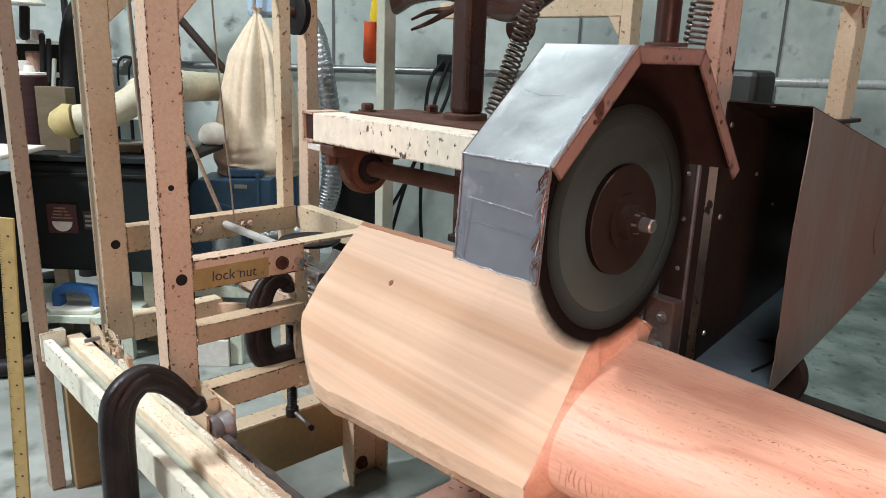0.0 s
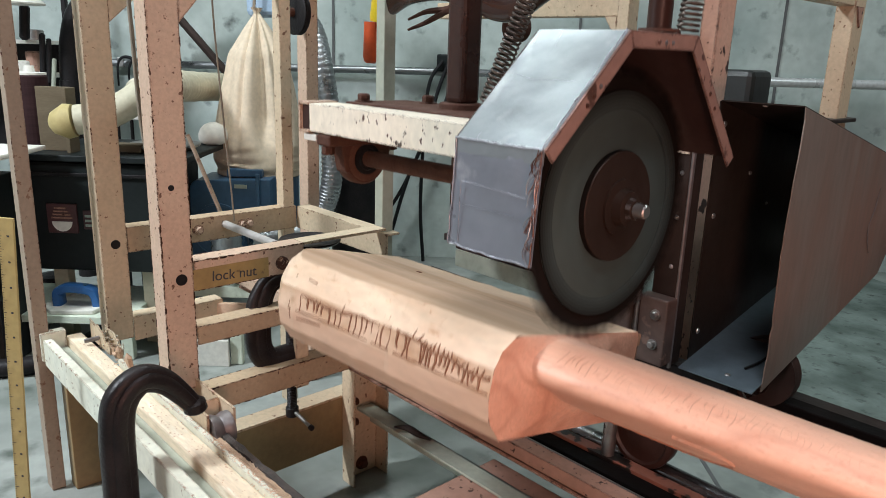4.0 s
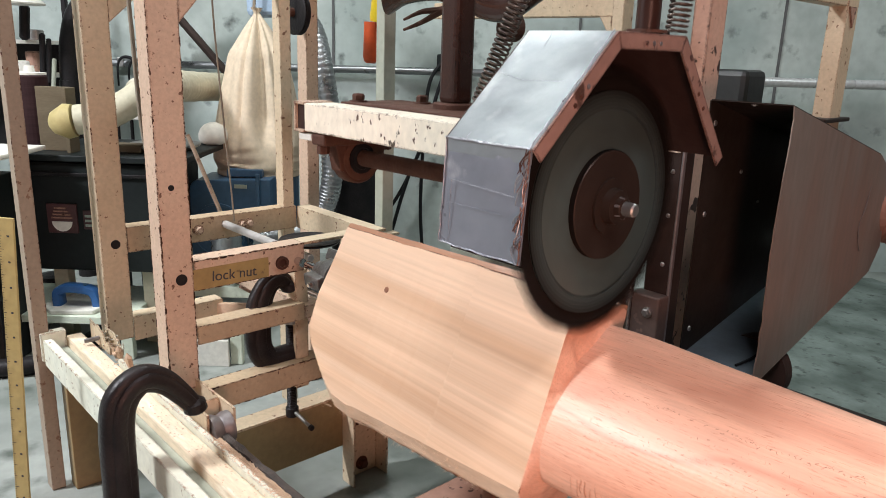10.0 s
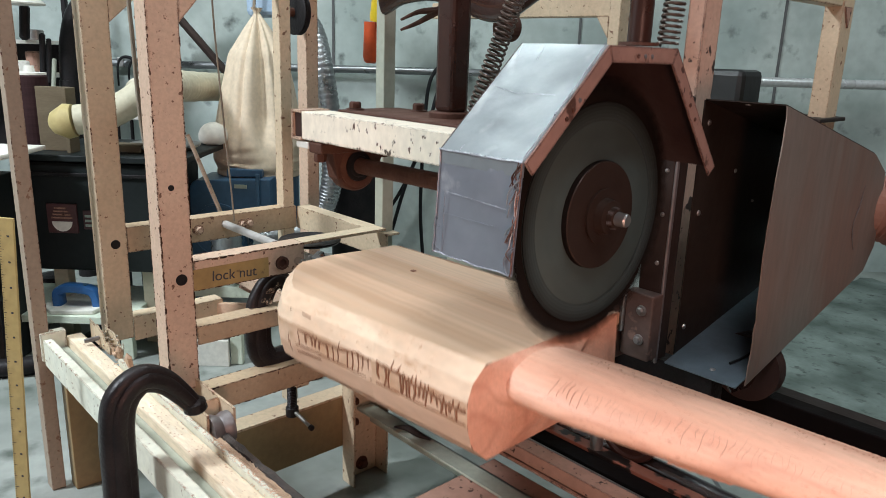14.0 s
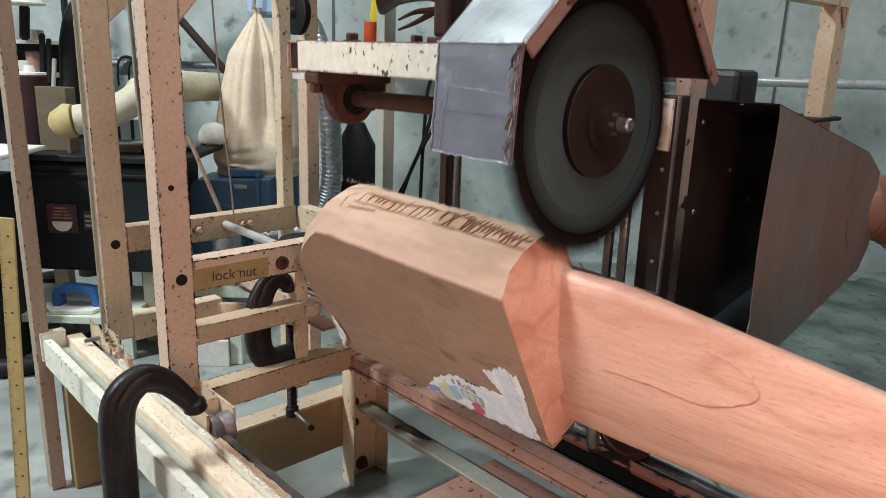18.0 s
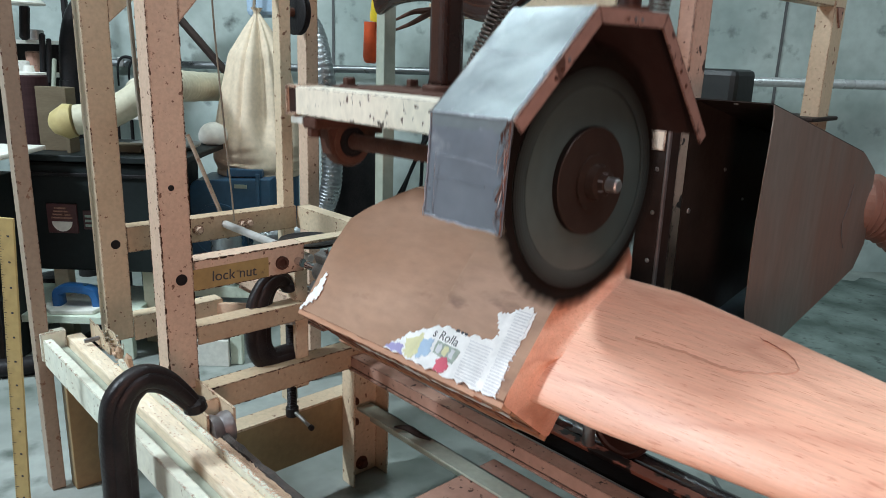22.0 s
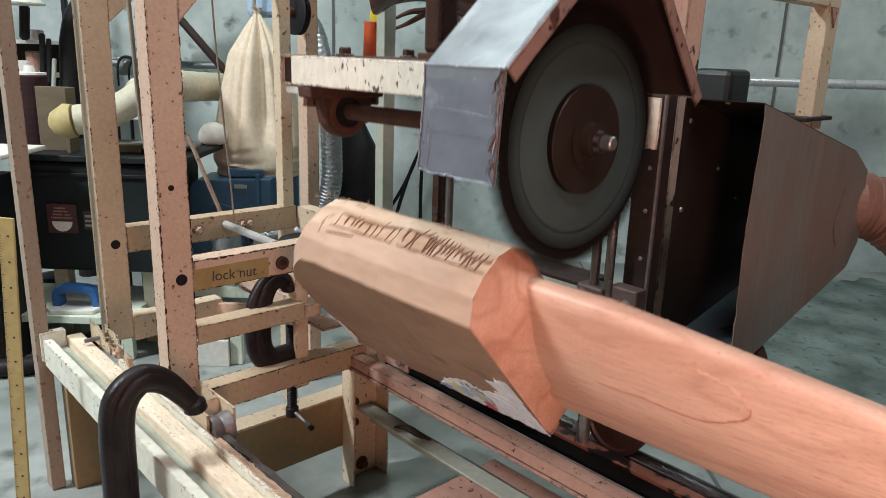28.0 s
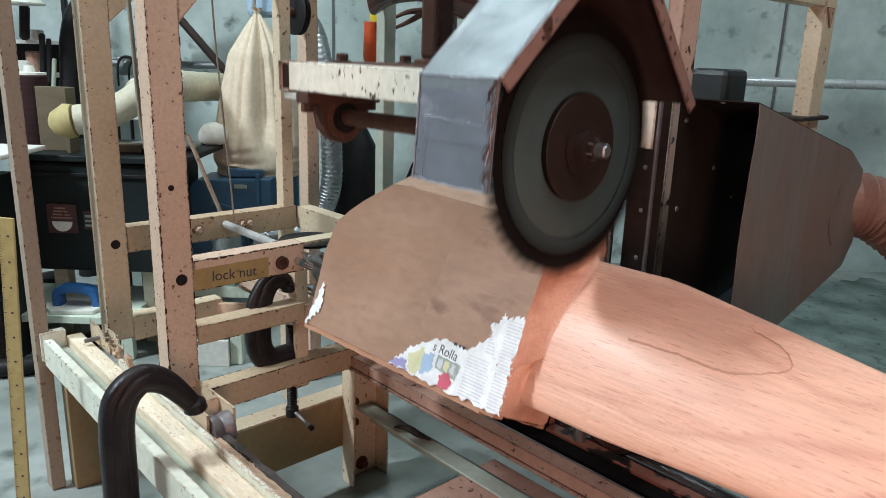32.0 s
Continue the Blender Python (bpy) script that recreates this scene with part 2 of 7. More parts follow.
M["orange"] = material("orange_plastic", (0.62, 0.09, 0.02), 0.45, scale=8)
M["bright_yellow"] = material("bright_yellow_plastic", (0.75, 0.55, 0.02), 0.45, scale=8)
M["maroon"] = material("sanding_drum_cloth", (0.040, 0.020, 0.021), 0.85, second=(0.022, 0.012, 0.013), scale=9, stretch=(0.2, 0.2, 5), fine=120, spec=0.1)
M["ply"] = material("old_plywood", (0.125, 0.095, 0.055), 0.75, second=(0.09, 0.065, 0.038), scale=5, stretch=(1, 1, 4))
M["white"] = material("white_board", (0.74, 0.72, 0.66), 0.55, second=(0.62, 0.58, 0.5), scale=6)
M["green_cream"] = material("green_grey_paint", (0.42, 0.44, 0.36), 0.55, second=(0.32, 0.34, 0.27), scale=6)
M["olive"] = material("tan_painted_plate", (0.30, 0.21, 0.10), 0.55, second=(0.24, 0.16, 0.075), scale=5)
M["dust"] = material("wood_dust", (0.66, 0.46, 0.32), 0.95, second=(0.50, 0.33, 0.22), scale=14, fine=420, bump=0.35, spots=(0.78, 0.60, 0.45), spot_scale=55, spot_level=0.60, sharp=0.1)
M["rope"] = material("grey_brown_rope", (0.30, 0.25, 0.19), 0.9, fine=200, bump=0.4)
M["cable"] = material("black_rubber_cable", (0.015, 0.015, 0.016), 0.5, spec=0.15)
M["ruler"] = material("yellow_wooden_ruler", (0.50, 0.39, 0.16), 0.5, second=(0.42, 0.31, 0.11), scale=9)
M["badge"] = material("dull_red_badge", (0.085, 0.03, 0.032), 0.5, second=(0.04, 0.02, 0.022), scale=40)
M["ceil"] = material("unseen_dark_ceiling", (0.10, 0.10, 0.10), 0.8, scale=2)
# Chipped cream paint, darkened to carry the shade on the left post.
M["tan_cream"] = material("darkened_cream_paint", (0.36, 0.28, 0.21), 0.55, second=(0.28, 0.21, 0.15), scale=4, spots=CHIP, spot_scale=60, spot_level=0.69, fine=110, wear=(0.20, 0.11, 0.065), chips=0.27)
M["bright_steel"] = material("bright_scuffed_steel", (0.62, 0.59, 0.56), 0.42, metal=0.45, second=(0.48, 0.45, 0.43), scale=12, bump=0.05)
M["motor_grey"] = material("dark_motor_enamel", (0.030, 0.031, 0.031), 0.4, second=(0.020, 0.021, 0.021), scale=5)
# Guard inside: shade put into the colour, against the low warm lamp.
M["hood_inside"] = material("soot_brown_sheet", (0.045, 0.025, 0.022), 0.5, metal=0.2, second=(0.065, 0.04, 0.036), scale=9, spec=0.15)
M["seam_foil"] = material("wrinkled_tape_foil", (0.40, 0.41, 0.45), 0.38, metal=0.7, second=(0.25, 0.25, 0.28), scale=40, fine=150, bump=0.5)
M["worn_iron"] = material("worn_grey_iron", (0.26, 0.24, 0.24), 0.42, metal=0.6, second=(0.16, 0.14, 0.14), scale=30, bump=0.1)
M["wheel_iron"] = material("dark_red_brown_iron", (0.045, 0.02, 0.015), 0.5, second=(0.03, 0.014, 0.011), scale=14, bump=0.2, spec=0.3)
M["bare_rust"] = material("bare_rusty_iron", (0.10, 0.05, 0.032), 0.8, second=(0.05, 0.026, 0.018), scale=60, bump=0.2, spec=0.2)
M["figure"] = material("dark_growth_ring", (0.66, 0.365, 0.255), 0.6, second=(0.57, 0.29, 0.195), scale=90, bump=0)
M["ink_pale"] = material("pale_grey_print", (0.66, 0.67, 0.70), 0.8, bump=0)
M["dark_chrome"] = material("oiled_round_steel", (0.36, 0.35, 0.36), 0.22, metal=0.95, second=(0.22, 0.20, 0.20), scale=10, bump=0.04)
# Stained concrete, made darker still for the carriage's shadow on it.
M["oily"] = material("stained_shaded_concrete", (0.20, 0.245, 0.222), 0.6, second=(0.072, 0.095, 0.082), scale=5, fine=60, bump=0.2, mix=1.0, spots=(0.04, 0.05, 0.043), spot_scale=24, spot_level=0.57, sharp=0.14)
M["beam_white"] = material("chalky_green_white_paint", (0.76, 0.76, 0.64), 0.55, second=(0.62, 0.58, 0.45), scale=6, spots=(0.3, 0.2, 0.13), spot_scale=40, spot_level=0.69, wear=(0.25, 0.16, 0.10))
M["pale_green"] = material("pale_green_steel_paint", (0.62, 0.68, 0.56), 0.5, second=(0.50, 0.53, 0.43), scale=7, spots=(0.2, 0.16, 0.12), spot_scale=40, spot_level=0.68)
M["cream_dirty"] = material("grimy_cream_paint", (0.50, 0.375, 0.245), 0.55, second=(0.36, 0.245, 0.15), scale=7, spots=(0.15, 0.085, 0.055), spot_scale=50, spot_level=0.66, fine=110, sharp=0.06, wear=(0.14, 0.075, 0.045), chips=0.34)
M["cast_alloy"] = material("dusty_cast_alloy", (0.20, 0.19, 0.18), 0.42, metal=0.5, second=(0.11, 0.10, 0.093), scale=40, fine=200, bump=0.3)
# Steps from disc grey to rim black, a painted blur of spinning teeth.
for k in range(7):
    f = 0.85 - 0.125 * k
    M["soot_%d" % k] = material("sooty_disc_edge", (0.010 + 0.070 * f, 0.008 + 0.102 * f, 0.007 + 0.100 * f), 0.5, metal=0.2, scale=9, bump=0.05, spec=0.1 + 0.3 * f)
M["oil_black"] = material("black_oily_steel", (0.007, 0.006, 0.006), 0.6, second=(0.013, 0.009, 0.008), scale=14, bump=0.2, spec=0.06)
M["pink_chipped"] = material("chipped_pinkish_cream_paint", (0.62, 0.41, 0.31), 0.5, second=(0.50, 0.29, 0.21), scale=7, spots=(0.05, 0.03, 0.025), spot_scale=26, spot_level=0.595, sharp=0.03, fine=110, wear=(0.06, 0.035, 0.025), wear_r=0.007, chips=0.42)
M["wall_dark"] = material("unseen_dark_wall", (0.22, 0.22, 0.215), 0.85, scale=2)


# ---- mesh helpers ----
def part(name, bm, mat, parent=None, label=""):
    me = bpy.data.meshes.new(name)
    bmesh.ops.recalc_face_normals(bm, faces=bm.faces)
    bm.to_mesh(me)
    bm.free()
    for one in (mat if isinstance(mat, (list, tuple)) else [mat]):
        me.materials.append(M[one])
    ob = new(name, me)
    if parent is not None:
        ob.parent = parent
        ob.matrix_parent_inverse = Matrix.Identity(4)
        base = parent
        off = Vector((0, 0, 0))
        while base is not None:
            off += base.location
            base = base.parent
        me.transform(Matrix.Translation(-off))
    if label:
        tagged(ob, label)
    return ob


def smooth(ob, angle=40):
    for p in ob.data.polygons:
        p.use_smooth = True
    ob.data.set_sharp_from_angle(angle=radians(angle))
    return ob


def thing(name, base, label, category, group="", kind=""):
    ob = new(name)
    ob.location = base
    ob.empty_display_size = 0.05
    return tagged(ob, label, category, group, kind)


def box(bm, x0, x1, y0, y1, z0, z1, bevel=0.0):
    g = bmesh.ops.create_cube(bm, size=1.0)["verts"]
    bmesh.ops.scale(bm, vec=(x1 - x0, y1 - y0, z1 - z0), verts=g)
    bmesh.ops.translate(bm, vec=((x0 + x1) / 2, (y0 + y1) / 2, (z0 + z1) / 2), verts=g)
    if bevel:
        es = list({e for v in g for e in v.link_edges})
        bmesh.ops.bevel(bm, geom=es, offset=bevel, segments=2, affect="EDGES", profile=0.5)
    return bm


def cuboid(*a, bevel=0.003):
    return box(bmesh.new(), *a, bevel=bevel)


def prism(bm, pts, axis, a, b):
    """A closed outline in the two other axes, in cyclic order, swept along axis from a to b."""
    def place(u, v, w):
        return {"x": (w, u, v), "y": (u, w, v), "z": (u, v, w)}[axis]
    lo = [bm.verts.new(place(u, v, a)) for u, v in pts]
    hi = [bm.verts.new(place(u, v, b)) for u, v in pts]
    n = len(pts)
    for i in range(n):
        bm.faces.new((lo[i], lo[(i + 1) % n], hi[(i + 1) % n], hi[i]))
    bm.faces.new(lo[::-1])
    bm.faces.new(hi)
    return bm


def soften(bm, off=0.002, seg=2):
    bmesh.ops.recalc_face_normals(bm, faces=bm.faces)
    es = [e for e in bm.edges if len(e.link_faces) == 2 and e.calc_face_angle(0) > 0.5]
    bmesh.ops.bevel(bm, geom=es, offset=off, segments=seg, affect="EDGES", profile=0.5)
    return bm


def turned(bm, profile, p0, p1, seg=28):
    """A body of revolution: profile of (distance along p0-p1, radius)."""
    p0, p1 = Vector(p0), Vector(p1)
    d = (p1 - p0).normalized()
    q = d.to_track_quat("Z", "Y").to_matrix()
    rings = []
    for h, r in profile:
        rings.append([bm.verts.new(p0 + q @ Vector((r * math.cos(2 * math.pi * i / seg), r * math.sin(2 * math.pi * i / seg), h))) for i in range(seg)])
    for a, b in zip(rings, rings[1:]):
        for i in range(seg):
            bm.faces.new((a[i], a[(i + 1) % seg], b[(i + 1) % seg], b[i]))
    bm.faces.new(rings[0][::-1])
    bm.faces.new(rings[-1])
    return bm


def rod(p0, p1, r, seg=20, bm=None, chamfer=0.0):
    bm = bm or bmesh.new()
    n = (Vector(p1) - Vector(p0)).length
    c = chamfer or min(r * 0.15, n * 0.1)
    return turned(bm, [(0, r - c), (c, r), (n - c, r), (n, r - c)], p0, p1, seg)


def spline(points, n):
    """Points along a smooth curve through the given ones."""
    pts = [Vector(p) for p in points]
    pts = [2 * pts[0] - pts[1]] + pts + [2 * pts[-1] - pts[-2]]
    out = []
    for i in range(1, len(pts) - 2):
        a, b, c, d = pts[i - 1:i + 3]
        for k in range(n):
            t = k / n
            out.append(0.5 * ((2 * b) + (c - a) * t + (2 * a - 5 * b + 4 * c - d) * t * t + (3 * b - a - 3 * c + d) * t ** 3))
    out.append(pts[-2])
    return out


def sweep(bm, path, radius, seg=10, flat=None, up=None):
    """A tube along a path; radius a number or a function of the share of the way. flat: (half width, half height, corner power)."""
    path = [Vector(p) for p in path]
    n = len(path)
    rings = []
    up = Vector(up) if up else None
    for i, p in enumerate(path):
        d = (path[min(i + 1, n - 1)] - path[max(i - 1, 0)]).normalized()
        if up is None:
            up = d.orthogonal().normalized() if abs(d.z) > 0.95 else (Vector((0, 0, 1)) - d * d.z).normalized()
        up = (up - d * up.dot(d)).normalized()
        side = d.cross(up)
        r = radius(i / (n - 1)) if callable(radius) else radius
        ring = []
        for k in range(seg):
            a = 2 * math.pi * k / seg
            c, s = math.cos(a), math.sin(a)
            if flat:
                w, h, e = flat[:3]
                k2 = flat[3](i / (n - 1)) if len(flat) > 3 else 1.0
                c, s = math.copysign(abs(c) ** e, c) * w / r * k2, math.copysign(abs(s) ** e, s) * h / r * k2
            ring.append(bm.verts.new(p + (side * c + up * s) * r))
        rings.append(ring)
    for a, b in zip(rings, rings[1:]):
        for k in range(seg):
            bm.faces.new((a[k], a[(k + 1) % seg], b[(k + 1) % seg], b[k]))
    bm.faces.new(rings[0][::-1])
    bm.faces.new(rings[-1])
    return bm


def loft(bm, rings, caps=True, mats=None):
    vs = [[bm.verts.new(p) for p in r] for r in rings]
    n = len(rings[0])
    for a, b in zip(vs, vs[1:]):
        for k in range(n):
            f = bm.faces.new((a[k], a[(k + 1) % n], b[(k + 1) % n], b[k]))
            if mats:
                f.material_index = mats[k]
    if caps:
        for r in (vs[0][::-1], vs[-1]):
            f = bm.faces.new(r)
            if mats:
                f.material_index = mats[-1]
    return bm


def lettering(name, body, size, m, mat, parent, label=""):
    cu = bpy.data.curves.new(name, "FONT")
    cu.body, cu.size, cu.extrude, cu.align_x, cu.align_y = body, size, 0.0003, "CENTER", "CENTER"
    tmp = bpy.data.objects.new(name, cu)
    me = bpy.data.meshes.new_from_object(tmp)
    bpy.data.objects.remove(tmp)
    me.transform(m)
    me.materials.append(M[mat])
    ob = new(name, me)
    ob.parent = parent
    off, base = Vector((0, 0, 0)), parent
    while base is not None:
        off, base = off + base.location, base.parent
    me.transform(Matrix.Translation(-off))
    return tagged(ob, label) if label else ob


def bolt(parent, p, axis, r=0.011, mat="rust", washer=True):
    """A hex bolt head, with its washer, whose head looks along axis."""
    d = Vector(axis)
    p = Vector(p)
    bm = bmesh.new()
    turned(bm, [(0, r * 0.98), (r * 0.8, r), (r * 1.05, r * 0.8)], p + d * (0.003 if washer else 0), p + d * 0.1, 6)
    if washer:
        turned(bm, [(0, r * 1.5), (0.003, r * 1.45)], p - d * 0.0005, p + d * 0.1, 18)
    return part("bolt", bm, mat, parent)


# ---- the hall ----
FWD = Vector((-0.73103, 0.68234, 0.0))
SIDE = Vector((0.68234, 0.73103, 0.0))
HALL = Matrix(((SIDE.x, FWD.x, 0, 0), (SIDE.y, FWD.y, 0, 0), (0, 0, 1, 0), (0, 0, 0, 1)))


def hall(a, b, z):
    """A point a metres along the back wall and b metres towards it."""
    return HALL @ Vector((a, b, z))


def hall_mesh(bm):
    bmesh.ops.transform(bm, matrix=HALL, verts=bm.verts)
    return bm


def setting(name, bm, mat, label, category):
    return tagged(part(name, bm, mat), label, category, kind="structure")


floor = setting("floor", hall_mesh(cuboid(-5, 5, -4, 4.0, -0.2, 0, bevel=0)), "concrete", "grey stained concrete workshop floor with a control joint", "floor")
part("control_joint", hall_mesh(cuboid(0.712, 0.722, 0.2, 3.68, -0.004, 0.002, bevel=0)), "seam", floor)
# Ragged patch: floor stains plus the shade behind the carriage, as colour.
stain = []
random.seed(19)
for k in range(120):
    ang = 2 * math.pi * k / 120
    r = 1 + 0.10 * math.sin(3 * ang + 1) + 0.05 * math.sin(11 * ang) + random.uniform(-0.06, 0.06)
    stain.append((1.9 + 1.15 * r * math.cos(ang), 2.3 + 1.35 * r * math.sin(ang)))
part("dark_floor_patch", hall_mesh(prism(bmesh.new(), stain, "z", -0.01, 0.0015)), "oily", floor, "dark mottled patch of stained concrete, with floor shade painted in")
wall = setting("wall_north", hall_mesh(cuboid(-5, 5, 3.7, 4.0, 0, 3.0, bevel=0)), "wall", "stained grey poured concrete wall with formwork seams", "wall")
for a in (-2.6, -1.72, -0.575, 0.62, 1.6, 2.5):
    part("formwork_seam", hall_mesh(cuboid(a, a + 0.012, 3.694, 3.702, 0, 3.0, bevel=0)), "seam", wall)
# Unseen walls and ceiling shut the hall; dark to hold bounced light down.
setting("wall_south", hall_mesh(cuboid(-5, 5, -4.3, -4.0, 0, 3.0, bevel=0)), "wall_dark", "unseen dark wall behind the work area, closing the hall", "wall")
setting("wall_west", hall_mesh(cuboid(-5.3, -5, -4, 4, 0, 3.0, bevel=0)), "wall_dark", "unseen dark side wall closing the hall", "wall")
setting("wall_east", hall_mesh(cuboid(5, 5.3, -4, 4, 0, 3.0, bevel=0)), "wall_dark", "unseen dark side wall closing the hall", "wall")
setting("ceiling", hall_mesh(cuboid(-5.3, 5.3, -4.3, 4.0, 3.0, 3.2, bevel=0)), "ceil", "unseen dark ceiling closing the hall", "ceiling")

# ---- the machine's fixed frame ----
XF, XB = -1.286, -1.677
frame_thing = thing("duplicator_frame", (XF, 0.75, 0), "cream painted angle-iron machine frame with chipped paint, standing on the floor", "machine frame")


def post(x, y, z0, z1, mat, w=0.058, depth=0.05, t=0.006):
    """An angle-iron upright whose broad face looks along +x and whose return looks along -y."""
    pts = [(x, y), (x, y + w), (x - t, y + w), (x - t, y + t), (x - depth, y + t), (x - depth, y)]
    return part("post", soften(prism(bmesh.new(), pts, "z", z0, z1), 0.0025), mat, frame_thing)


post(XF + 0.003, 0.498, 0.385, 2.0, "cream_worn")
post(XB + 0.003, 0.515, 0.36, 2.0, "cream")
post(-1.73, 0.375, 0.0, 2.0, "tan_cream", w=0.030, depth=0.04)
post(XB - 0.004, 0.985, 0.06, 2.0, "cream", w=0.032, depth=0.036)
post(-1.308, 1.025, 0.45, 2.0, "green_cream", w=0.032, depth=0.03)
post(-1.86, 1.175, 0.0, 2.0, "cream_worn", w=0.04)


def crossbar(x, y0, y1, z0, z1, mat="cream_dirty", flange=0.045, t=0.006, under=False):
    """An angle-iron bar along y, its web facing +x, its flange at the top."""
    if under:
        pts = [(x, z1), (x, z0), (x - flange, z0), (x - flange, z0 + t), (x - t, z0 + t), (x - t, z1)]
    else:
        pts = [(x, z0), (x, z1), (x - flange, z1), (x - flange, z1 - t), (x - t, z1 - t), (x - t, z0)]
    bm = bmesh.new()
    lo = [bm.verts.new((u, y0, v)) for u, v in pts]
    hi = [bm.verts.new((u, y1, v)) for u, v in pts]
    for i in range(6):
        bm.faces.new((lo[i], lo[(i + 1) % 6], hi[(i + 1) % 6], hi[i]))
    bm.faces.new(lo), bm.faces.new(hi)
    return part("crossbar", soften(bm, 0.002), mat, frame_thing)


crossbar(XB, 0.575, 1.022, 0.567, 0.627)
crossbar(XF, 0.5595, 0.80, 0.581, 0.641, "cream_worn")
part("crossbar_flange", cuboid(XF - 0.045, XF - 0.004, 0.80, 1.022, 0.635, 0.641, bevel=0.001), "cream", frame_thing)
crossbar(XF, 0.5595, 0.80, 0.470, 0.508)
crossbar(XB, 0.575, 0.80, 0.35, 0.41, "cream")
crossbar(XF, 0.5595, 0.965, 0.320, 0.372)
part("skirt_plate", cuboid(XF - 0.054, XF - 0.049, 0.50, 0.965, 0.095, 0.225, bevel=0.001), "olive", frame_thing, "tan painted deep steel skirt plate")
part("skirt_flange", cuboid(XF - 0.10, XF - 0.048, 0.50, 0.965, 0.225, 0.231, bevel=0.001), "cream", frame_thing)
# side bar, its web facing the front
pts = [(1.022, 0.567), (1.022, 0.627), (1.062, 0.627), (1.062, 0.621), (1.028, 0.621), (1.028, 0.567)]
part("side_bar", soften(prism(bmesh.new(), pts, "x", XB, XF - 0.002), 0.002), "cream", frame_thing)
part("side_bar", cuboid(XB, XF, 0.80, 0.84, 0.47, 0.50), "cream_worn", frame_thing)
# leg, an open channel
pts = [(-1.286, 0.93), (-1.286, 0.935), (-1.33, 0.935), (-1.33, 1.03), (-1.286, 1.03), (-1.286, 1.035), (-1.335, 1.035), (-1.335, 0.93)]
part("leg", soften(prism(bmesh.new(), pts, "z", 0.0, 0.33), 0.0015), "cream", frame_thing)
for y, z, r in ((0.985, 0.03, 0.012), (0.965, 0.205, 0.007), (0.965, 0.15, 0.007)):
    bolt(frame_thing, (-1.33, y, z), (1, 0, 0), r)
part("leg", cuboid(-1.74, -1.70, 0.42, 0.50, 0.0, 0.33), "olive", frame_thing)
part("tie_bar", cuboid(-1.31, 0.3, 0.955, 1.0, 0.194, 0.2, bevel=0.001), "green_cream", frame_thing)
part("tie_bar", cuboid(-1.31, 0.3, 0.995, 1.0, 0.15, 0.2, bevel=0.001), "green_cream", frame_thing)

def rough_strip(x0, x1, y0, y1, z0, z1):
    """A bar whose upper edges are ragged."""
    rings = []
    for k in range(90):
        x = x0 + (x1 - x0) * k / 89
        j = [noise.noise(Vector((x * 90, q * 9.0, 0))) * 0.004 for q in range(3)]
        rings.append([Vector((x, y0, z0)), Vector((x, y1, z0)), Vector((x, y1 + j[0], z1 + j[1])), Vector((x, y0 + j[2] * 0.4, z1 + j[2]))])
    return loft(bmesh.new(), rings)


# front beam: an angle, a dusty bar and a sawdust ledge
pts = [(0.388, 0.322), (0.388, 0.384), (0.408, 0.384), (0.408, 0.378), (0.394, 0.378), (0.394, 0.322)]
part("front_beam", soften(prism(bmesh.new(), pts, "x", -1.72, 0.4), 0.002), "beam_white", frame_thing)
part("channel_floor", cuboid(-1.72, 0.4, 0.409, 0.438, 0.350, 0.358, bevel=0.001), "green_cream", frame_thing)
part("flat_bar", cuboid(-1.735, 0.4, 0.439, 0.474, 0.340, 0.380, bevel=0.005), "wood_dust_bar", frame_thing, "wooden bar thick with dust")
part("cream_strip", cuboid(-1.50, 0.4, 0.475, 0.485, 0.335, 0.391, bevel=0.002), "beam_white", frame_thing)
part("dust_ledge", cuboid(-1.40, 0.4, 0.486, 0.514, 0.325, 0.366, bevel=0.004), "dust", frame_thing, "ledge covered with orange sawdust")
part("felt_strip", rough_strip(-1.12, 0.4, 0.515, 0.527, 0.325, 0.368), "felt", frame_thing, "dark fuzzy wiper strip")
part("end_bracket", cuboid(-1.745, -1.722, 0.384, 0.438, 0.33, 0.398), "beam_white", frame_thing)
# Flat black discs stand in for the darkness inside the bolt holes.
for x, y, z, r in ((XF + 0.003, 0.532, 0.61, 0.011), (XB + 0.003, 0.547, 0.592, 0.0105), (XF + 0.003, 0.523, 0.785, 0.0055)):
    bm = bmesh.new()
    turned(bm, [(0, r), (0.001, r)], (x, y, z), (x + 1, y, z), 20)
    part("bolt_hole_disc", bm, "black", frame_thing)
for y in (0.745, 0.862, 0.88):
    bolt(frame_thing, (XB, y, 0.598), (1, 0, 0), 0.009, "cream_worn")
part("tape", cuboid(XF, XF + 0.0012, 0.548, 0.715, 0.583, 0.624, bevel=0), "tape", frame_thing, "strip of yellowed masking tape with marker writing")
lettering("writing", "lock nut", 0.029, pose(XF + 0.0014, 0.640, 0.602, 90, 3, 90), "ink", frame_thing, "black marker handwriting on the tape")
bm = bmesh.new()
turned(bm, [(0, 0.014), (0.006, 0.014), (0.0065, 0.009), (0.002, 0.008)], (XF + 0.001, 0.745, 0.607), (0, 0.745, 0.607), 22)
part("bushing", bm, "rust", frame_thing)
part("shaft", rod((XB - 0.05, 0.815, 0.604), (XF + 0.001, 0.815, 0.604), 0.0095), "bright_steel", frame_thing)

# spindle that holds the blank
spindle = thing("drive_spindle", (XF, 0.784, 0.604), "polished steel spindle with a collar, holding the wooden blank", "spindle")
bm = bmesh.new()
turned(bm, [(0, 0.009), (0.05, 0.009)], (XF - 0.03, 0.784, 0.604), (0, 0.784, 0.604), 24)
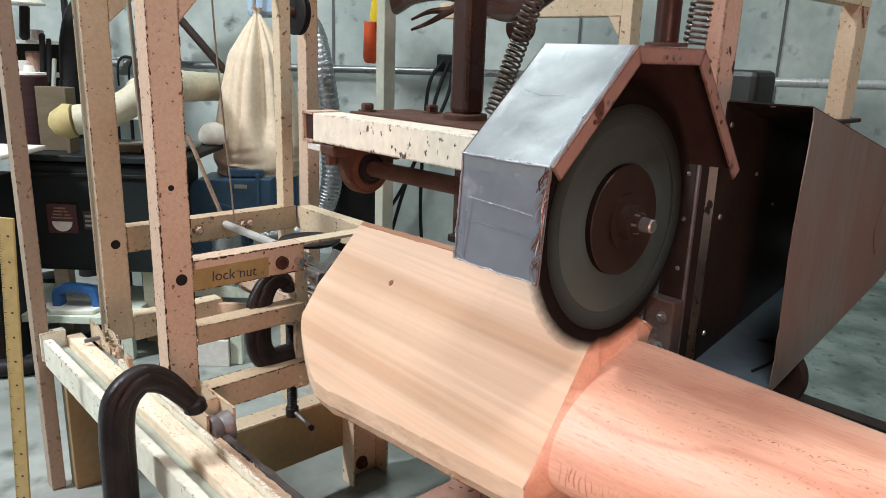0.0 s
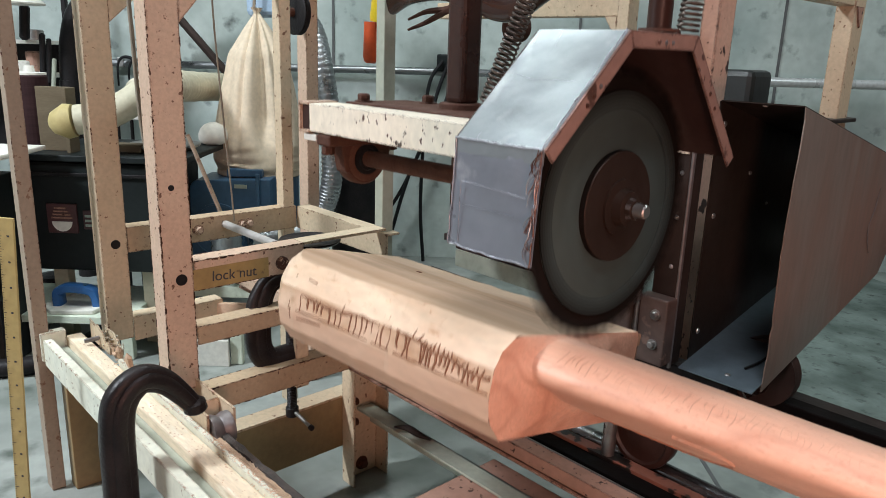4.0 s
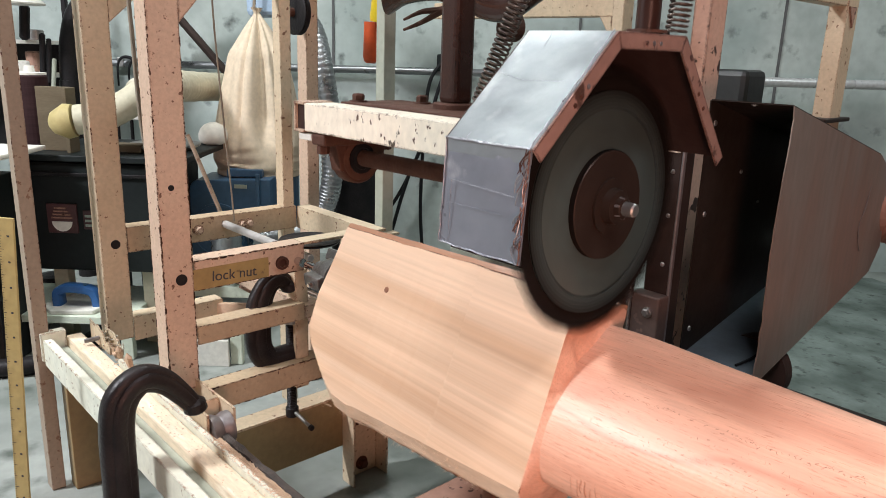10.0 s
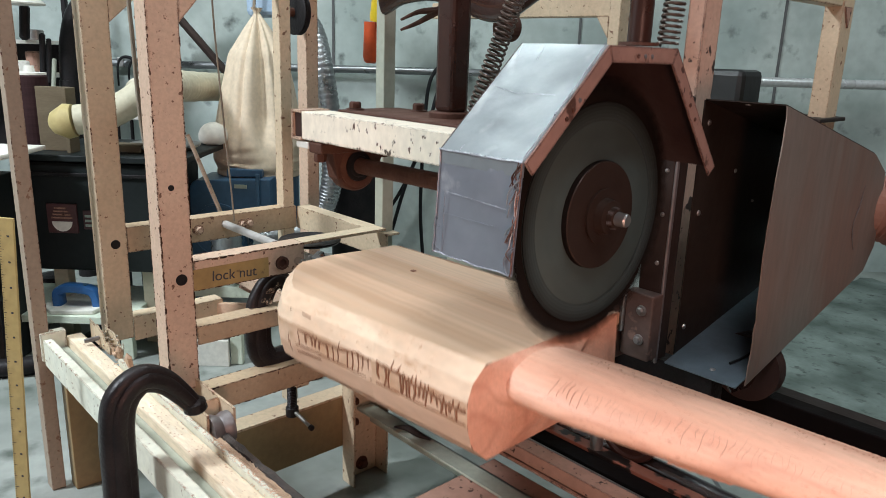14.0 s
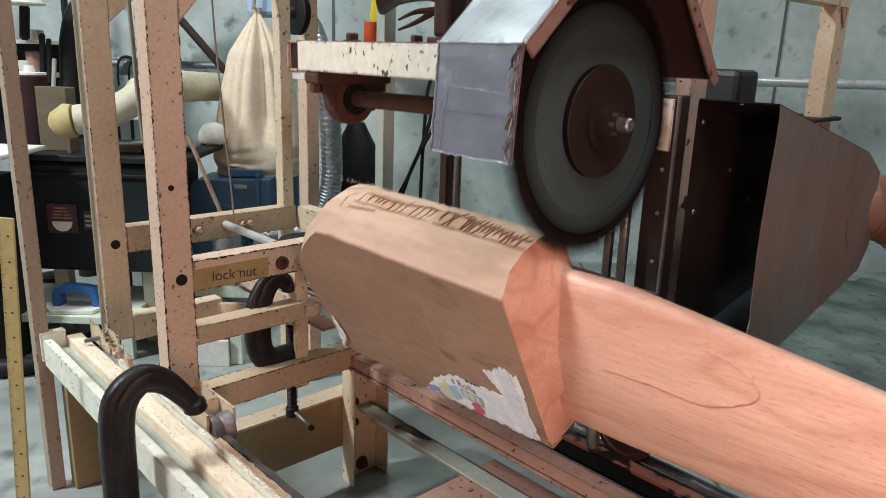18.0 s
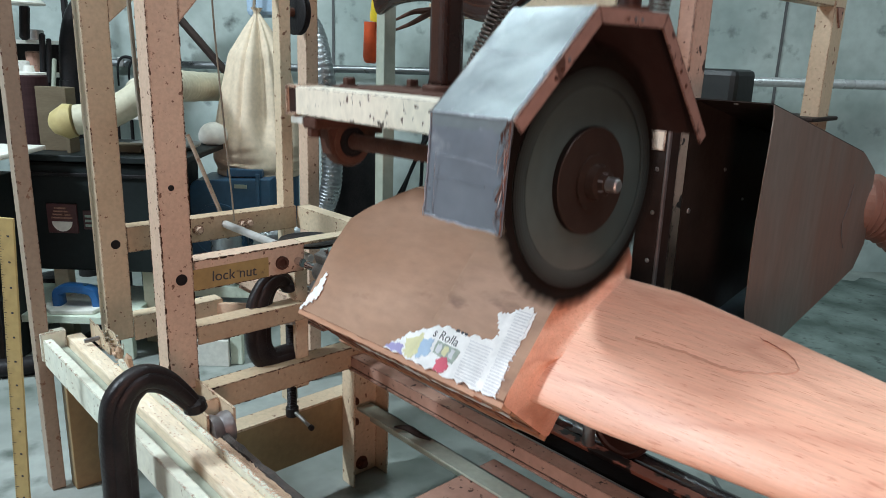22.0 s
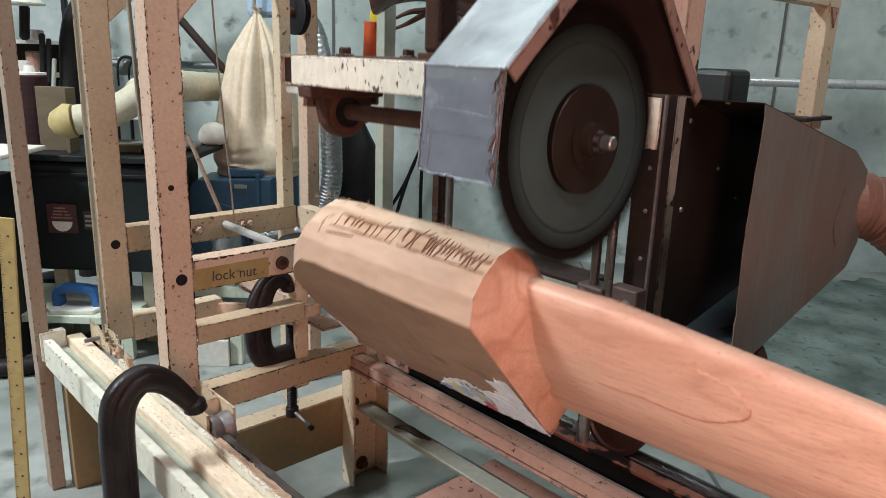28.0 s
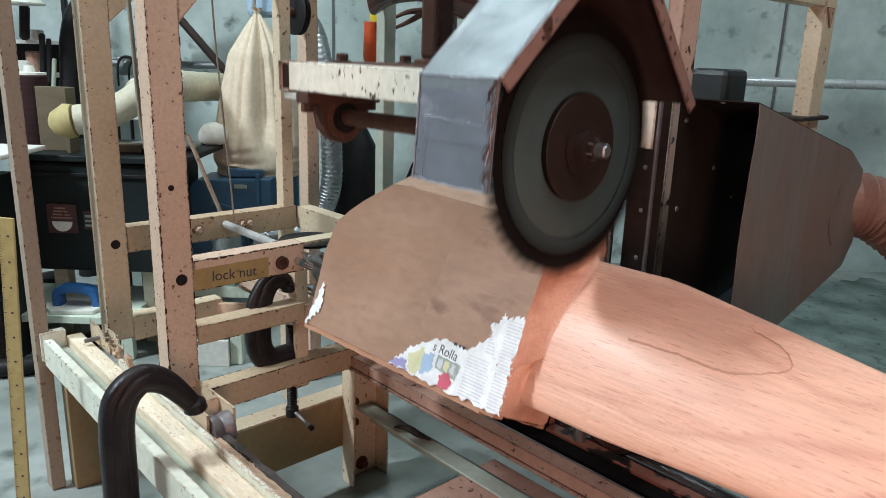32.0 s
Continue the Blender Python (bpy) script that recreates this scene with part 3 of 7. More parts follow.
part("shaft", bm, "chrome", spindle)

# ---- rails ----
rail = thing("guide_rail", (-0.5, 0.94, 0.32), "red-oxide painted angle-iron guide rail with worn dusty paint", "rail")
pts = [(0.92, 0.32), (0.92, 0.352), (0.955, 0.352), (0.955, 0.347), (0.925, 0.347), (0.925, 0.325), (0.914, 0.325), (0.914, 0.32)]
part("angle", soften(prism(bmesh.new(), pts, "x", -1.30, 0.5), 0.0015), "salmon", rail)
part("edge_wire", rod((-1.2, 0.958, 0.351), (0.5, 0.958, 0.351), 0.0016, 6), "steel", rail)
part("track", cuboid(-1.25, 0.5, 0.961, 0.992, 0.29, 0.305, bevel=0.001), "oil_black", rail)
part("inner_bar", cuboid(-1.25, 0.5, 0.992, 1.03, 0.29, 0.335, bevel=0.002), "oil_black", rail)
part("worn_strip", cuboid(-0.795, 0.5, 1.031, 1.058, 0.326, 0.340, bevel=0.001), "salmon_oily", rail, "red-oxide strip blotched with black oil")
part("inner_guard", cuboid(-1.25, -0.80, 1.031, 1.05, 0.29, 0.392, bevel=0.002), "oil_black", rail)
part("inner_guard", cuboid(-1.25, -0.80, 1.051, 1.066, 0.29, 0.408, bevel=0.002), "salmon_oily", rail)
rod_rail = thing("round_rail", (-0.5, 1.09, 0.33), "polished round steel rail for the carriage wheels", "rail")
part("bar", rod((-1.25, 1.09, 0.325), (0.5, 1.09, 0.325), 0.019), "dark_chrome", rod_rail)
part("base", cuboid(-1.25, 0.5, 1.068, 1.13, 0.27, 0.304), "oil_black", rod_rail)
for x in (0.15, 0.42):
    part("rail_support", cuboid(x, x + 0.05, 1.07, 1.11, 0.0, 0.257, bevel=0.002), "oil_black", rod_rail)
# Black sheet added between the rails; it hides the floor below.
part("gap_plate", cuboid(-1.25, 0.5, 1.0, 1.16, 0.258, 0.266, bevel=0.001), "oil_black", rod_rail, "black plate added to close the gap between the rails")
rear_rail = thing("rear_rail", (-0.5, 1.42, 0.4), "dark oily steel rear rail on the machine bed", "rail")
part("bar", cuboid(-1.6, 0.6, 1.36, 1.40, 0.35, 0.41), "oil_black", rear_rail)
part("flange", cuboid(-1.6, 0.6, 1.401, 1.45, 0.396, 0.404), "dark", rear_rail)
for x in (-1.5, -1.1, 0.1, 0.5):
    part("stand", cuboid(x, x + 0.05, 1.37, 1.41, 0, 0.35), "oil_black", rear_rail)

# ---- the moving carriage (as it stands at 6 s) ----
carriage = thing("carriage", (-0.6, 1.2, 0.34), "wheeled dark steel carriage with uprights and dust hopper", "carriage")
YO = 1.07


def hopper():
    x0, x1, t = -0.547, -0.424, 0.002
    side = [(YO, 0.548), (YO, 0.98), (1.48, 0.885), (1.555, 0.845), (1.57, 0.70), (1.53, 0.655)]
    back = [(YO, 0.558), (YO, 0.98), (1.48, 0.885), (1.555, 0.845), (1.57, 0.70), (1.53, 0.655)]
    ragged = [(YO + noise.noise(Vector((k * 0.9, 4, 0))) * 0.005 + 0.004 * math.sin(k * 0.35), 0.548 + 0.432 * k / 24) for k in range(1, 24)]
    side = side[:1] + ragged + side[1:]
    part("side_panel", prism(bmesh.new(), side, "x", x1, x1 + t), "hopper", carriage, "dusty grey sheet metal hopper side")
    # Panels seen from inside take the darkened steel.
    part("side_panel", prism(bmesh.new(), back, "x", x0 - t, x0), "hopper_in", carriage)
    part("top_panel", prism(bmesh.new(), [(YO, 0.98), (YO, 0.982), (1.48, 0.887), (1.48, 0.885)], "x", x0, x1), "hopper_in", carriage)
    part("bottom_panel", prism(bmesh.new(), [(YO - 0.03, 0.552), (YO - 0.03, 0.554), (1.53, 0.657), (1.53, 0.655)], "x", x0, x1), "blueplate", carriage, "blue-grey sloping sheet metal hopper floor")
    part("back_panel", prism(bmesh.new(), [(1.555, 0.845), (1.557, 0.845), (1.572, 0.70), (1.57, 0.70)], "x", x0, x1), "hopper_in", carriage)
    # torn lower lip and a dark seam on the side
    part("bent_lip", prism(bmesh.new(), [(YO, 0.54), (YO + 0.10, 0.57), (YO + 0.13, 0.55), (YO + 0.09, 0.51), (YO + 0.02, 0.52)], "x", x1 - 0.03, x1 - 0.026), "brown", carriage)
    bm = bmesh.new()
    sweep(bm, spline([(x1 + 0.003, 1.452, 0.83), (x1 + 0.003, 1.44, 0.79), (x1 + 0.003, 1.425, 0.765), (x1 + 0.003, 1.432, 0.735), (x1 + 0.003, 1.45, 0.71)], 4), lambda u: 0.0005 + 0.0007 * math.sin(7 * u) ** 2, 5)
    part("sealant_bead", bm, "worn_iron", carriage)
    for y, z, r in ((YO + 0.02, 0.945, 0.005), (YO + 0.022, 0.80, 0.005), (YO + 0.02, 0.605, 0.005), (1.2, 0.86, 0.004), (1.28, 0.80, 0.003)):
        part("rivet", turned(bmesh.new(), [(0, r), (0.002, r * 0.8), (0.003, 0.001)], (x0, y, z), (0, y, z), 10), "steel", carriage)
    part("rivet", turned(bmesh.new(), [(0, 0.005), (0.002, 0.004), (0.003, 0.001)], (-0.485, YO + 0.012, 0.978), (-0.485, YO + 0.012, 0), 10), "steel", carriage)
    part("rivet", turned(bmesh.new(), [(0, 0.005), (0.002, 0.004), (0.003, 0.001)], (-0.475, YO - 0.005, 0.5585), (-0.475, YO, 1), 10), "steel", carriage)
    bm = bmesh.new()
    sweep(bm, spline([(-0.46, YO + 0.02, 0.568), (-0.45, YO + 0.06, 0.575), (-0.447, YO + 0.12, 0.587), (-0.435, YO + 0.18, 0.60)], 5), 0.0022, 6)
    part("cable", bm, "cable", carriage)
    # collar and ribbed hose
    bm = bmesh.new()
    turned(bm, [(0, 0.066), (0.05, 0.064), (0.052, 0.06)], (-0.49, 1.555, 0.775), (-0.40, 1.66, 0.765), 28)
    part("hose_collar", bm, "hose_red", carriage)
    path = spline([(-0.475, 1.575, 0.775), (-0.42, 1.635, 0.76), (-0.355, 1.685, 0.71), (-0.29, 1.74, 0.63), (-0.22, 1.80, 0.53), (-0.14, 1.87, 0.36), (-0.06, 1.96, 0.15), (0.05, 2.1, 0.075)], 26)
    bm = bmesh.new()
    sweep(bm, path, lambda u: 0.060 + 0.006 * math.sin(u * 2 * math.pi * 34), 20)
    smooth(part("ribbed_hose", bm, "hose_red", carriage, "red-brown ribbed dust hose"), 60)


hopper()
part("slide_post", cuboid(-0.605, -0.562, 1.03, 1.07, 0.55, 0.985), "dark", carriage, "dark steel upright with a bright worn edge")
part("slide_edge", cuboid(-0.562, -0.557, 1.028, 1.036, 0.55, 0.985, bevel=0.002), "worn_iron", carriage)
part("slide_cap", cuboid(-0.602, -0.565, 1.026, 1.03, 0.90, 0.98, bevel=0.001), "arm", carriage)
for z in (0.87, 0.80, 0.72, 0.66, 0.50):
    part("rivet", turned(bmesh.new(), [(0, 0.004), (0.002, 0.003), (0.003, 0.001)], (-0.575, 1.03, z), (-0.575, 0, z), 10), "steel", carriage)


def gantry_post(x0, x1, y0, y1, z0, z1, mat):
    t = 0.005
    pts = [(x0, y0), (x1, y0), (x1, y1), (x1 - t, y1), (x1 - t, y0 + t), (x0, y0 + t)]
    return part("upright", soften(prism(bmesh.new(), pts, "z", z0, z1), 0.002), mat, carriage)


gantry_post(-0.668, -0.636, 1.20, 1.256, 0.44, 1.9, "pink_chipped")
gantry_post(-0.715, -0.672, 1.90, 1.965, 0.78, 1.9, "cream")
gantry_post(-1.185, -1.15, 1.70, 1.745, 0.70, 1.9, "cream")
part("top_beam", cuboid(-1.9, -1.186, 1.705, 1.75, 1.145, 1.195), "cream", carriage)
part("gusset", prism(bmesh.new(), [(-1.186, 1.145), (-1.186, 1.09), (-1.225, 1.145)], "y", 1.70, 1.706), "cream", carriage)
part("top_beam", cuboid(-0.713, -0.674, 1.2, 1.899, 1.172, 1.222), "cream", carriage)
part("gusset", prism(bmesh.new(), [(1.904, 1.172), (1.944, 1.172), (1.934, 1.125)], "x", -0.672, -0.668), "salmon", carriage)
part("base_plate", cuboid(-0.80, -0.56, 1.10, 1.36, 0.45, 0.47), "dark", carriage)
bm = bmesh.new()
turned(bm, [(0, 0.03), (0.004, 0.06), (0.03, 0.06), (0.034, 0.03)], (-0.475, 1.18, 0.53), (-0.475, 2, 0.53), 32)
smooth(part("wheel", bm, "wheel_iron", carriage), 35)
part("chassis_rail", cuboid(-0.85, -0.52, 1.33, 1.42, 0.47, 0.52), "dark", carriage)
part("chassis_rail", cuboid(-0.66, -0.47, 1.06, 1.10, 0.49, 0.545), "black", carriage)
for x in (-0.64, -0.612):
    part("guide_rod", rod((x, 1.0, 0.60), (x, 1.0, 1.02), 0.008), "dark_chrome", carriage)
part("foot_block", cuboid(-0.665, -0.612, 0.985, 1.03, 0.55, 0.665, bevel=0.004), "foot_iron", carriage)
part("foot_plate", cuboid(-0.610, -0.556, 1.0, 1.03, 0.56, 0.672, bevel=0.003), "foot_iron", carriage)
for z in (0.645, 0.595):
    bolt(carriage, (-0.575, 1.0, z), (0, -1, 0), 0.006, "steel")
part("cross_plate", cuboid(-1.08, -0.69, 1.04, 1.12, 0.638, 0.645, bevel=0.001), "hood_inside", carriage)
part("cross_plate_edge", cuboid(-1.08, -0.69, 1.04, 1.046, 0.60, 0.637, bevel=0.001), "green_cream", carriage)
part("rod_seat", cuboid(-1.124, -1.06, 1.045, 1.10, 0.646, 0.662, bevel=0.003), "dark", carriage)
part("guide_tube", cuboid(-1.120, -1.099, 1.055, 1.085, 0.662, 1.5, bevel=0.003), "brown", carriage)
part("guide_rod", rod((-1.080, 1.07, 0.662), (-1.080, 1.07, 1.5), 0.009), "dark_chrome", carriage)
bm = bmesh.new()
turned(bm, [(0, 0.020), (0.003, 0.026), (0.004, 0.048), (0.0, 0.052), (0.002, 0.060), (0.006, 0.062), (0.03, 0.060), (0.036, 0.055), (0.036, 0.03)], (-0.612, 1.058, 0.394), (-0.612, 2, 0.394), 40)
smooth(part("wheel", bm, "wheel_iron", carriage, "red-brown cast iron carriage wheel"), 35)
bm = bmesh.new()
turned(bm, [(0, 0.020), (0.003, 0.026), (0.004, 0.048), (0.0, 0.052), (0.002, 0.060), (0.006, 0.062), (0.03, 0.060), (0.036, 0.055), (0.036, 0.03)], (-1.02, 1.058, 0.394), (-1.02, 2, 0.394), 40)
smooth(part("wheel", bm, "wheel_iron", carriage), 35)
part("axle_post", rod((-0.665, 1.045, 0.31), (-0.665, 1.045, 0.56), 0.012), "steel", carriage)
# motor behind the hopper
motor = part("motor_cover", cuboid(-0.985, -0.872, 1.86, 1.98, 0.9155, 1.02, bevel=0.016), "motor_grey", carriage, "dark grey rounded motor cover")
part("cover_lip", cuboid(-0.988, -0.869, 1.857, 1.983, 0.9155, 0.922, bevel=0.002), "dark", motor)
part("motor_shelf", cuboid(-1.2, -0.66, 1.84, 2.0, 0.905, 0.915), "dark", carriage)
# brown top rigging above the arm
bm = bmesh.new()
sweep(bm, spline([(-1.26, 1.0, 1.13), (-1.20, 1.0, 1.15), (-1.10, 1.0, 1.155), (-1.02, 1.0, 1.135), (-0.95, 1.0, 1.115), (-0.90, 1.0, 1.12), (-0.84, 1.0, 1.15), (-0.76, 1.0, 1.17)], 6), 0.02, 12, flat=(0.012, 0.022, 0.6))
smooth(part("rocker", bm, "brown", carriage, "curved red-brown painted rocker bar"), 50)
for zz in (1.106, 1.084):
    bm = bmesh.new()
    sweep(bm, spline([(-1.322, 1.1, zz), (-1.26, 1.1, zz + 0.016), (-1.19, 1.1, 1.125), (-1.12, 1.08, 1.14)], 5), lambda u: 0.003 + 0.008 * u, 8)
    part("fork_prong", bm, "rust", carriage)
bm = bmesh.new()
turned(bm, [(0, 0.02), (0.004, 0.028), (0.03, 0.028), (0.034, 0.02)], (-1.03, 1.12, 1.09), (-1.03, 2, 1.09), 24)
part("red_roller", bm, "rust", carriage)

# ---- the cutter head (as it stands at 6 s) ----
head = thing("cutter_head", (-0.8, 0.784, 0.873), "ivory steel arm with sheet metal guard and spinning disc", "cutter head")
AY, AZ = 0.784, 0.873
PROFILE = [(0.563, 0.842), (0.571, 0.963), (0.701, 1.085), (0.844, 1.085), (0.976, 0.929)]
X0, X1 = -0.60, -0.474


def sheet(a, b, x0, x1, t=0.0015):
    (ya, za), (yb, zb) = a, b
    d = Vector((yb - ya, zb - za)).normalized()
    n = Vector((d.y, -d.x)) * t
    pts = [(ya, za), (yb, zb), (yb + n.x, zb + n.y), (ya + n.x, za + n.y)]
    return prism(bmesh.new(), pts, "x", x0, x1)


def crumpled(a, b, x0, x1, depth, seed, t=0.0015):
    """A hand-bent sheet with shallow dents and creases."""
    (ya, za), (yb, zb) = a, b
    d = Vector((0, yb - ya, zb - za))
    n = Vector((0, d.z, -d.y)).normalized()
    nu, nv = 22, 26
    bm = bmesh.new()
    layers = []
    for side in (0, 1):
        grid = []
        for i in range(nu + 1):
            row = []
            for j in range(nv + 1):
                u, v = i / nu, j / nv
                p = Vector((x0 + (x1 - x0) * u, ya, za)) + d * v
                hold = min(1.0, 6 * min(u, 1 - u, v, 1 - v))
                q = Vector((u * 2.3 + seed, v * 2.6, 0))
                dent = noise.noise(q) + 0.5 * abs(noise.noise(q * 2.3)) + 0.22 * noise.noise(q * 5)
                row.append(bm.verts.new(p + n * (side * t - depth * dent * hold)))
            grid.append(row)
        layers.append(grid)
    for grid in layers:
        for i in range(nu):
            for j in range(nv):
                bm.faces.new((grid[i][j], grid[i + 1][j], grid[i + 1][j + 1], grid[i][j + 1]))
    a, b = layers
    border = [(i, 0) for i in range(nu)] + [(nu, j) for j in range(nv)] + [(i, nv) for i in range(nu, 0, -1)] + [(0, j) for j in range(nv, 0, -1)]
    for (i, j), (k, m) in zip(border, border[1:] + border[:1]):
        bm.faces.new((a[i][j], a[k][m], b[k][m], b[i][j]))
    return bm


smooth(part("guard_front", crumpled(PROFILE[0], PROFILE[1], X0, X1, 0.0016, 3.0), "tin", head, "grey sheet metal guard front with taped edges"), 50)
smooth(part("guard_slope", crumpled(PROFILE[1], PROFILE[2], X0, X1, 0.0022, 8.0), "zinc", head), 50)
part("guard_top", sheet(PROFILE[2], PROFILE[3], X0, X1), "zinc", head)
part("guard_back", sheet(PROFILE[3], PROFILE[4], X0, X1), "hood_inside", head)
def inner_corner(k, w):
    """The guard profile's corner k, moved w metres inwards along its mitre."""
    def normal(p, q):
        d = Vector((q[0] - p[0], q[1] - p[1])).normalized()
        return Vector((d.y, -d.x))
    ns = [normal(PROFILE[m], PROFILE[m + 1]) for m in (k - 1, k) if 1 <= m < len(PROFILE) - 1]
    n = sum(ns, Vector((0, 0))).normalized()
    return Vector(PROFILE[k]) + n * (w / n.dot(ns[0]))


for k in range(1, len(PROFILE) - 1):
    a, b = PROFILE[k], PROFILE[k + 1]
    c, d = inner_corner(k + 1, 0.019), inner_corner(k, 0.019)
    bm = prism(bmesh.new(), [a, b, tuple(c), tuple(d)], "x", X1, X1 + 0.003)
    part("guard_rim", soften(bm, 0.0006), "rim", head, "pinkish riveted rim strip")
disc = thing("disc_assembly", (-0.54, AY, AZ), "", "")
disc.parent = head
disc.location = Vector((-0.54, AY, AZ)) - head.location
bm = bmesh.new()
turned(bm, [(0, 0.134), (0.002, 0.136), (0.005, 0.136), (0.006, 0.134)], (-0.535, AY, AZ), (0, AY, AZ), 64)
smooth(part("disc_plate", bm, "disc", disc))
# Rings get darker outwards in place of the rim's soft spinning blur.
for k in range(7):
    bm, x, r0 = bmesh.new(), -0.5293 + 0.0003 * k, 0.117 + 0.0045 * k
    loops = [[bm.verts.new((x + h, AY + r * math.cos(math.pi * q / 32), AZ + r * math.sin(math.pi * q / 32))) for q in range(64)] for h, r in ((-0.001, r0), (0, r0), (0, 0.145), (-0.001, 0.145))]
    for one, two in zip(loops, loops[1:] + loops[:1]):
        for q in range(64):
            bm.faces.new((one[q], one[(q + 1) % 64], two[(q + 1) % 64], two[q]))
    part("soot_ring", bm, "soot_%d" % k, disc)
random.seed(8)
bm, outer = bmesh.new(), []
for k in range(54):
    for share, r in ((0.0, 0.154), (0.25, 0.167), (0.5, 0.1775), (0.75, 0.167)):
        outer.append((2 * math.pi * (k + share) / 54, r + random.uniform(-0.003, 0.001)))
rings = []
for x, shrink in ((-0.5345, 0.002), (-0.5335, 0.0), (-0.5305, 0.0), (-0.5297, 0.002)):
    rings.append([Vector((x, AY + (r - shrink) * math.cos(a), AZ + (r - shrink) * math.sin(a))) for a, r in outer])
part("abrasive_rim", loft(bm, rings), "disc_rim", disc, "dark toothed cutting rim")
# Flange side wall coloured near-black for the shadow in the gap behind.
bm = bmesh.new()
turned(bm, [(-0.001, 0.0712), (0.0085, 0.0712)], (-0.530, AY, AZ), (0, AY, AZ), 48)
part("flange_edge", bm, "disc_rim", disc)
bm = bmesh.new()
turned(bm, [(0.0085, 0.071), (0.010, 0.070), (0.0105, 0.036), (0.014, 0.036), (0.0145, 0.024), (0.026, 0.022), (0.027, 0.014), (0.034, 0.013), (0.035, 0.0085), (0.047, 0.008), (0.049, 0.0065)], (-0.530, AY, AZ), (0, AY, AZ), 40)
smooth(part("flange", bm, "flange", disc, "brown steel flange, nut and threaded shaft end"), 30)
part("drive_shaft", rod((-1.07, AY, AZ - 0.005), (-0.545, AY, AZ), 0.0145), "rust", head)


def arm():
    y0, y1, z0, z1, t = 0.700, 0.760, 0.914, 0.963, 0.005
    outer = [(y0, z0), (y1, z0), (y1, z1), (y0, z1)]
    inner = [(y0 + t, z0 + t), (y1 - t, z0 + t), (y1 - t, z1 - t), (y0 + t, z1 - t)]
    bm = bmesh.new()
    ends = [[[bm.verts.new((x, *p)) for p in ring] for ring in (outer, inner)] for x in (-1.107, -0.59)]
    (oa, ia), (ob, ib) = ends
    for k in range(4):
        j = (k + 1) % 4
        bm.faces.new((oa[k], oa[j], ob[j], ob[k]))
        bm.faces.new((ia[k], ia[j], ib[j], ib[k]))
        bm.faces.new((oa[k], oa[j], ia[j], ia[k]))
        bm.faces.new((ob[k], ob[j], ib[j], ib[k]))
    return part("arm_tube", soften(bm, 0.002), "arm", head, "ivory painted square steel tube with chipped paint")


arm()
part("end_flange", cuboid(-1.134, -1.108, 0.704, 0.758, 0.917, 0.960, bevel=0.001), "wheel_iron", head)
for z in (0.912, 0.960):
    part("end_lip", cuboid(-1.136, -1.107, 0.699, 0.761, z, z + 0.005, bevel=0.001), "cream_worn", head)
part("end_lip", cuboid(-1.140, -1.134, 0.699, 0.761, 0.912, 0.965, bevel=0.001), "cream_worn", head)
part("shim", cuboid(-1.130, -1.090, 0.703, 0.735, 0.898, 0.910, bevel=0.002), "white", head)
part("top_plate", cuboid(-1.09, -0.62, 0.765, 0.905, 0.955, 0.966, bevel=0.002), "rust", head, "dusty brown steel top plate")
for x, y in ((-1.07, 0.79), (-1.0, 0.88)):
    bolt(head, (x, y, 0.966), (0, 0, 1), 0.011)
bm = bmesh.new()
turned(bm, [(0, 0.02), (0.003, 0.043), (0.008, 0.046), (0.03, 0.046), (0.036, 0.042), (0.037, 0.03), (0.030, 0.028), (0.030, 0.018), (0.042, 0.0175)], (-1.088, AY, AZ - 0.006), (0, AY, AZ - 0.006), 36)
bearing = smooth(part("bearing_block", bm, "rust", head, "rusty cast iron bearing block"), 35)
bm = bmesh.new()
turned(bm, [(0, 0.040), (0.002, 0.0385), (0.0025, 0.029), (0.0015, 0.0285)], (-1.0525, AY, AZ - 0.006), (0, AY, AZ - 0.006), 36)
smooth(part("bearing_face", bm, "rust_orange", bearing, "orange rusty bearing face"), 35)
# Black ring put in for the dark gap round the shaft.
bm = bmesh.new()
turned(bm, [(0, 0.0275), (0.0035, 0.027), (0.004, 0.020), (0.006, 0.019), (0.0065, 0.015)], (-1.0520, AY, AZ - 0.006), (0, AY, AZ - 0.006), 30)
smooth(part("bearing_gap_ring", bm, "black", bearing), 35)
part("bearing_foot", cuboid(-1.085, -1.045, 0.70, 0.86, 0.893, 0.913, bevel=0.004), "rust", bearing)
for x, y in ((-1.066, 0.712), (-1.066, 0.85)):
    part("bolt", rod((x, y, 0.878), (x, y, 0.893), 0.011, 6), "rust", bearing)
bm = bmesh.new()
prism(bm, [(0.728, 0.90), (0.74, 0.845), (0.83, 0.845), (0.842, 0.90)], "x", -1.083, -1.052)
part("bearing_web", soften(bm, 0.003), "rust", bearing)
tube = part("lift_tube", soften(prism(bmesh.new(), [(-0.905, 0.83), (-0.862, 0.83), (-0.862, 0.873), (-0.905, 0.873)], "z", 0.975, 1.85), 0.009, 3), "brown", head, "glossy red-brown painted square tube")
bm = bmesh.new()
turned(bm, [(0, 0.036), (0.008, 0.036), (0.010, 0.034)], (-0.884, 0.85, 0.966), (-0.884, 0.85, 2), 28)
part("tube_flange", bm, "rust", tube)
tube = smooth(part("lift_tube", rod((-0.500, 0.80, 1.087), (-0.500, 0.80, 1.85), 0.0145, 28), "brown", head), 30)
bm = bmesh.new()
turned(bm, [(0.0275, 0.0148), (0.034, 0.0138), (0.0345, 0.010)], (-0.530, AY, AZ), (0, AY, AZ), 6)
part("arbor_nut", bm, "worn_iron", disc)
bm = bmesh.new()
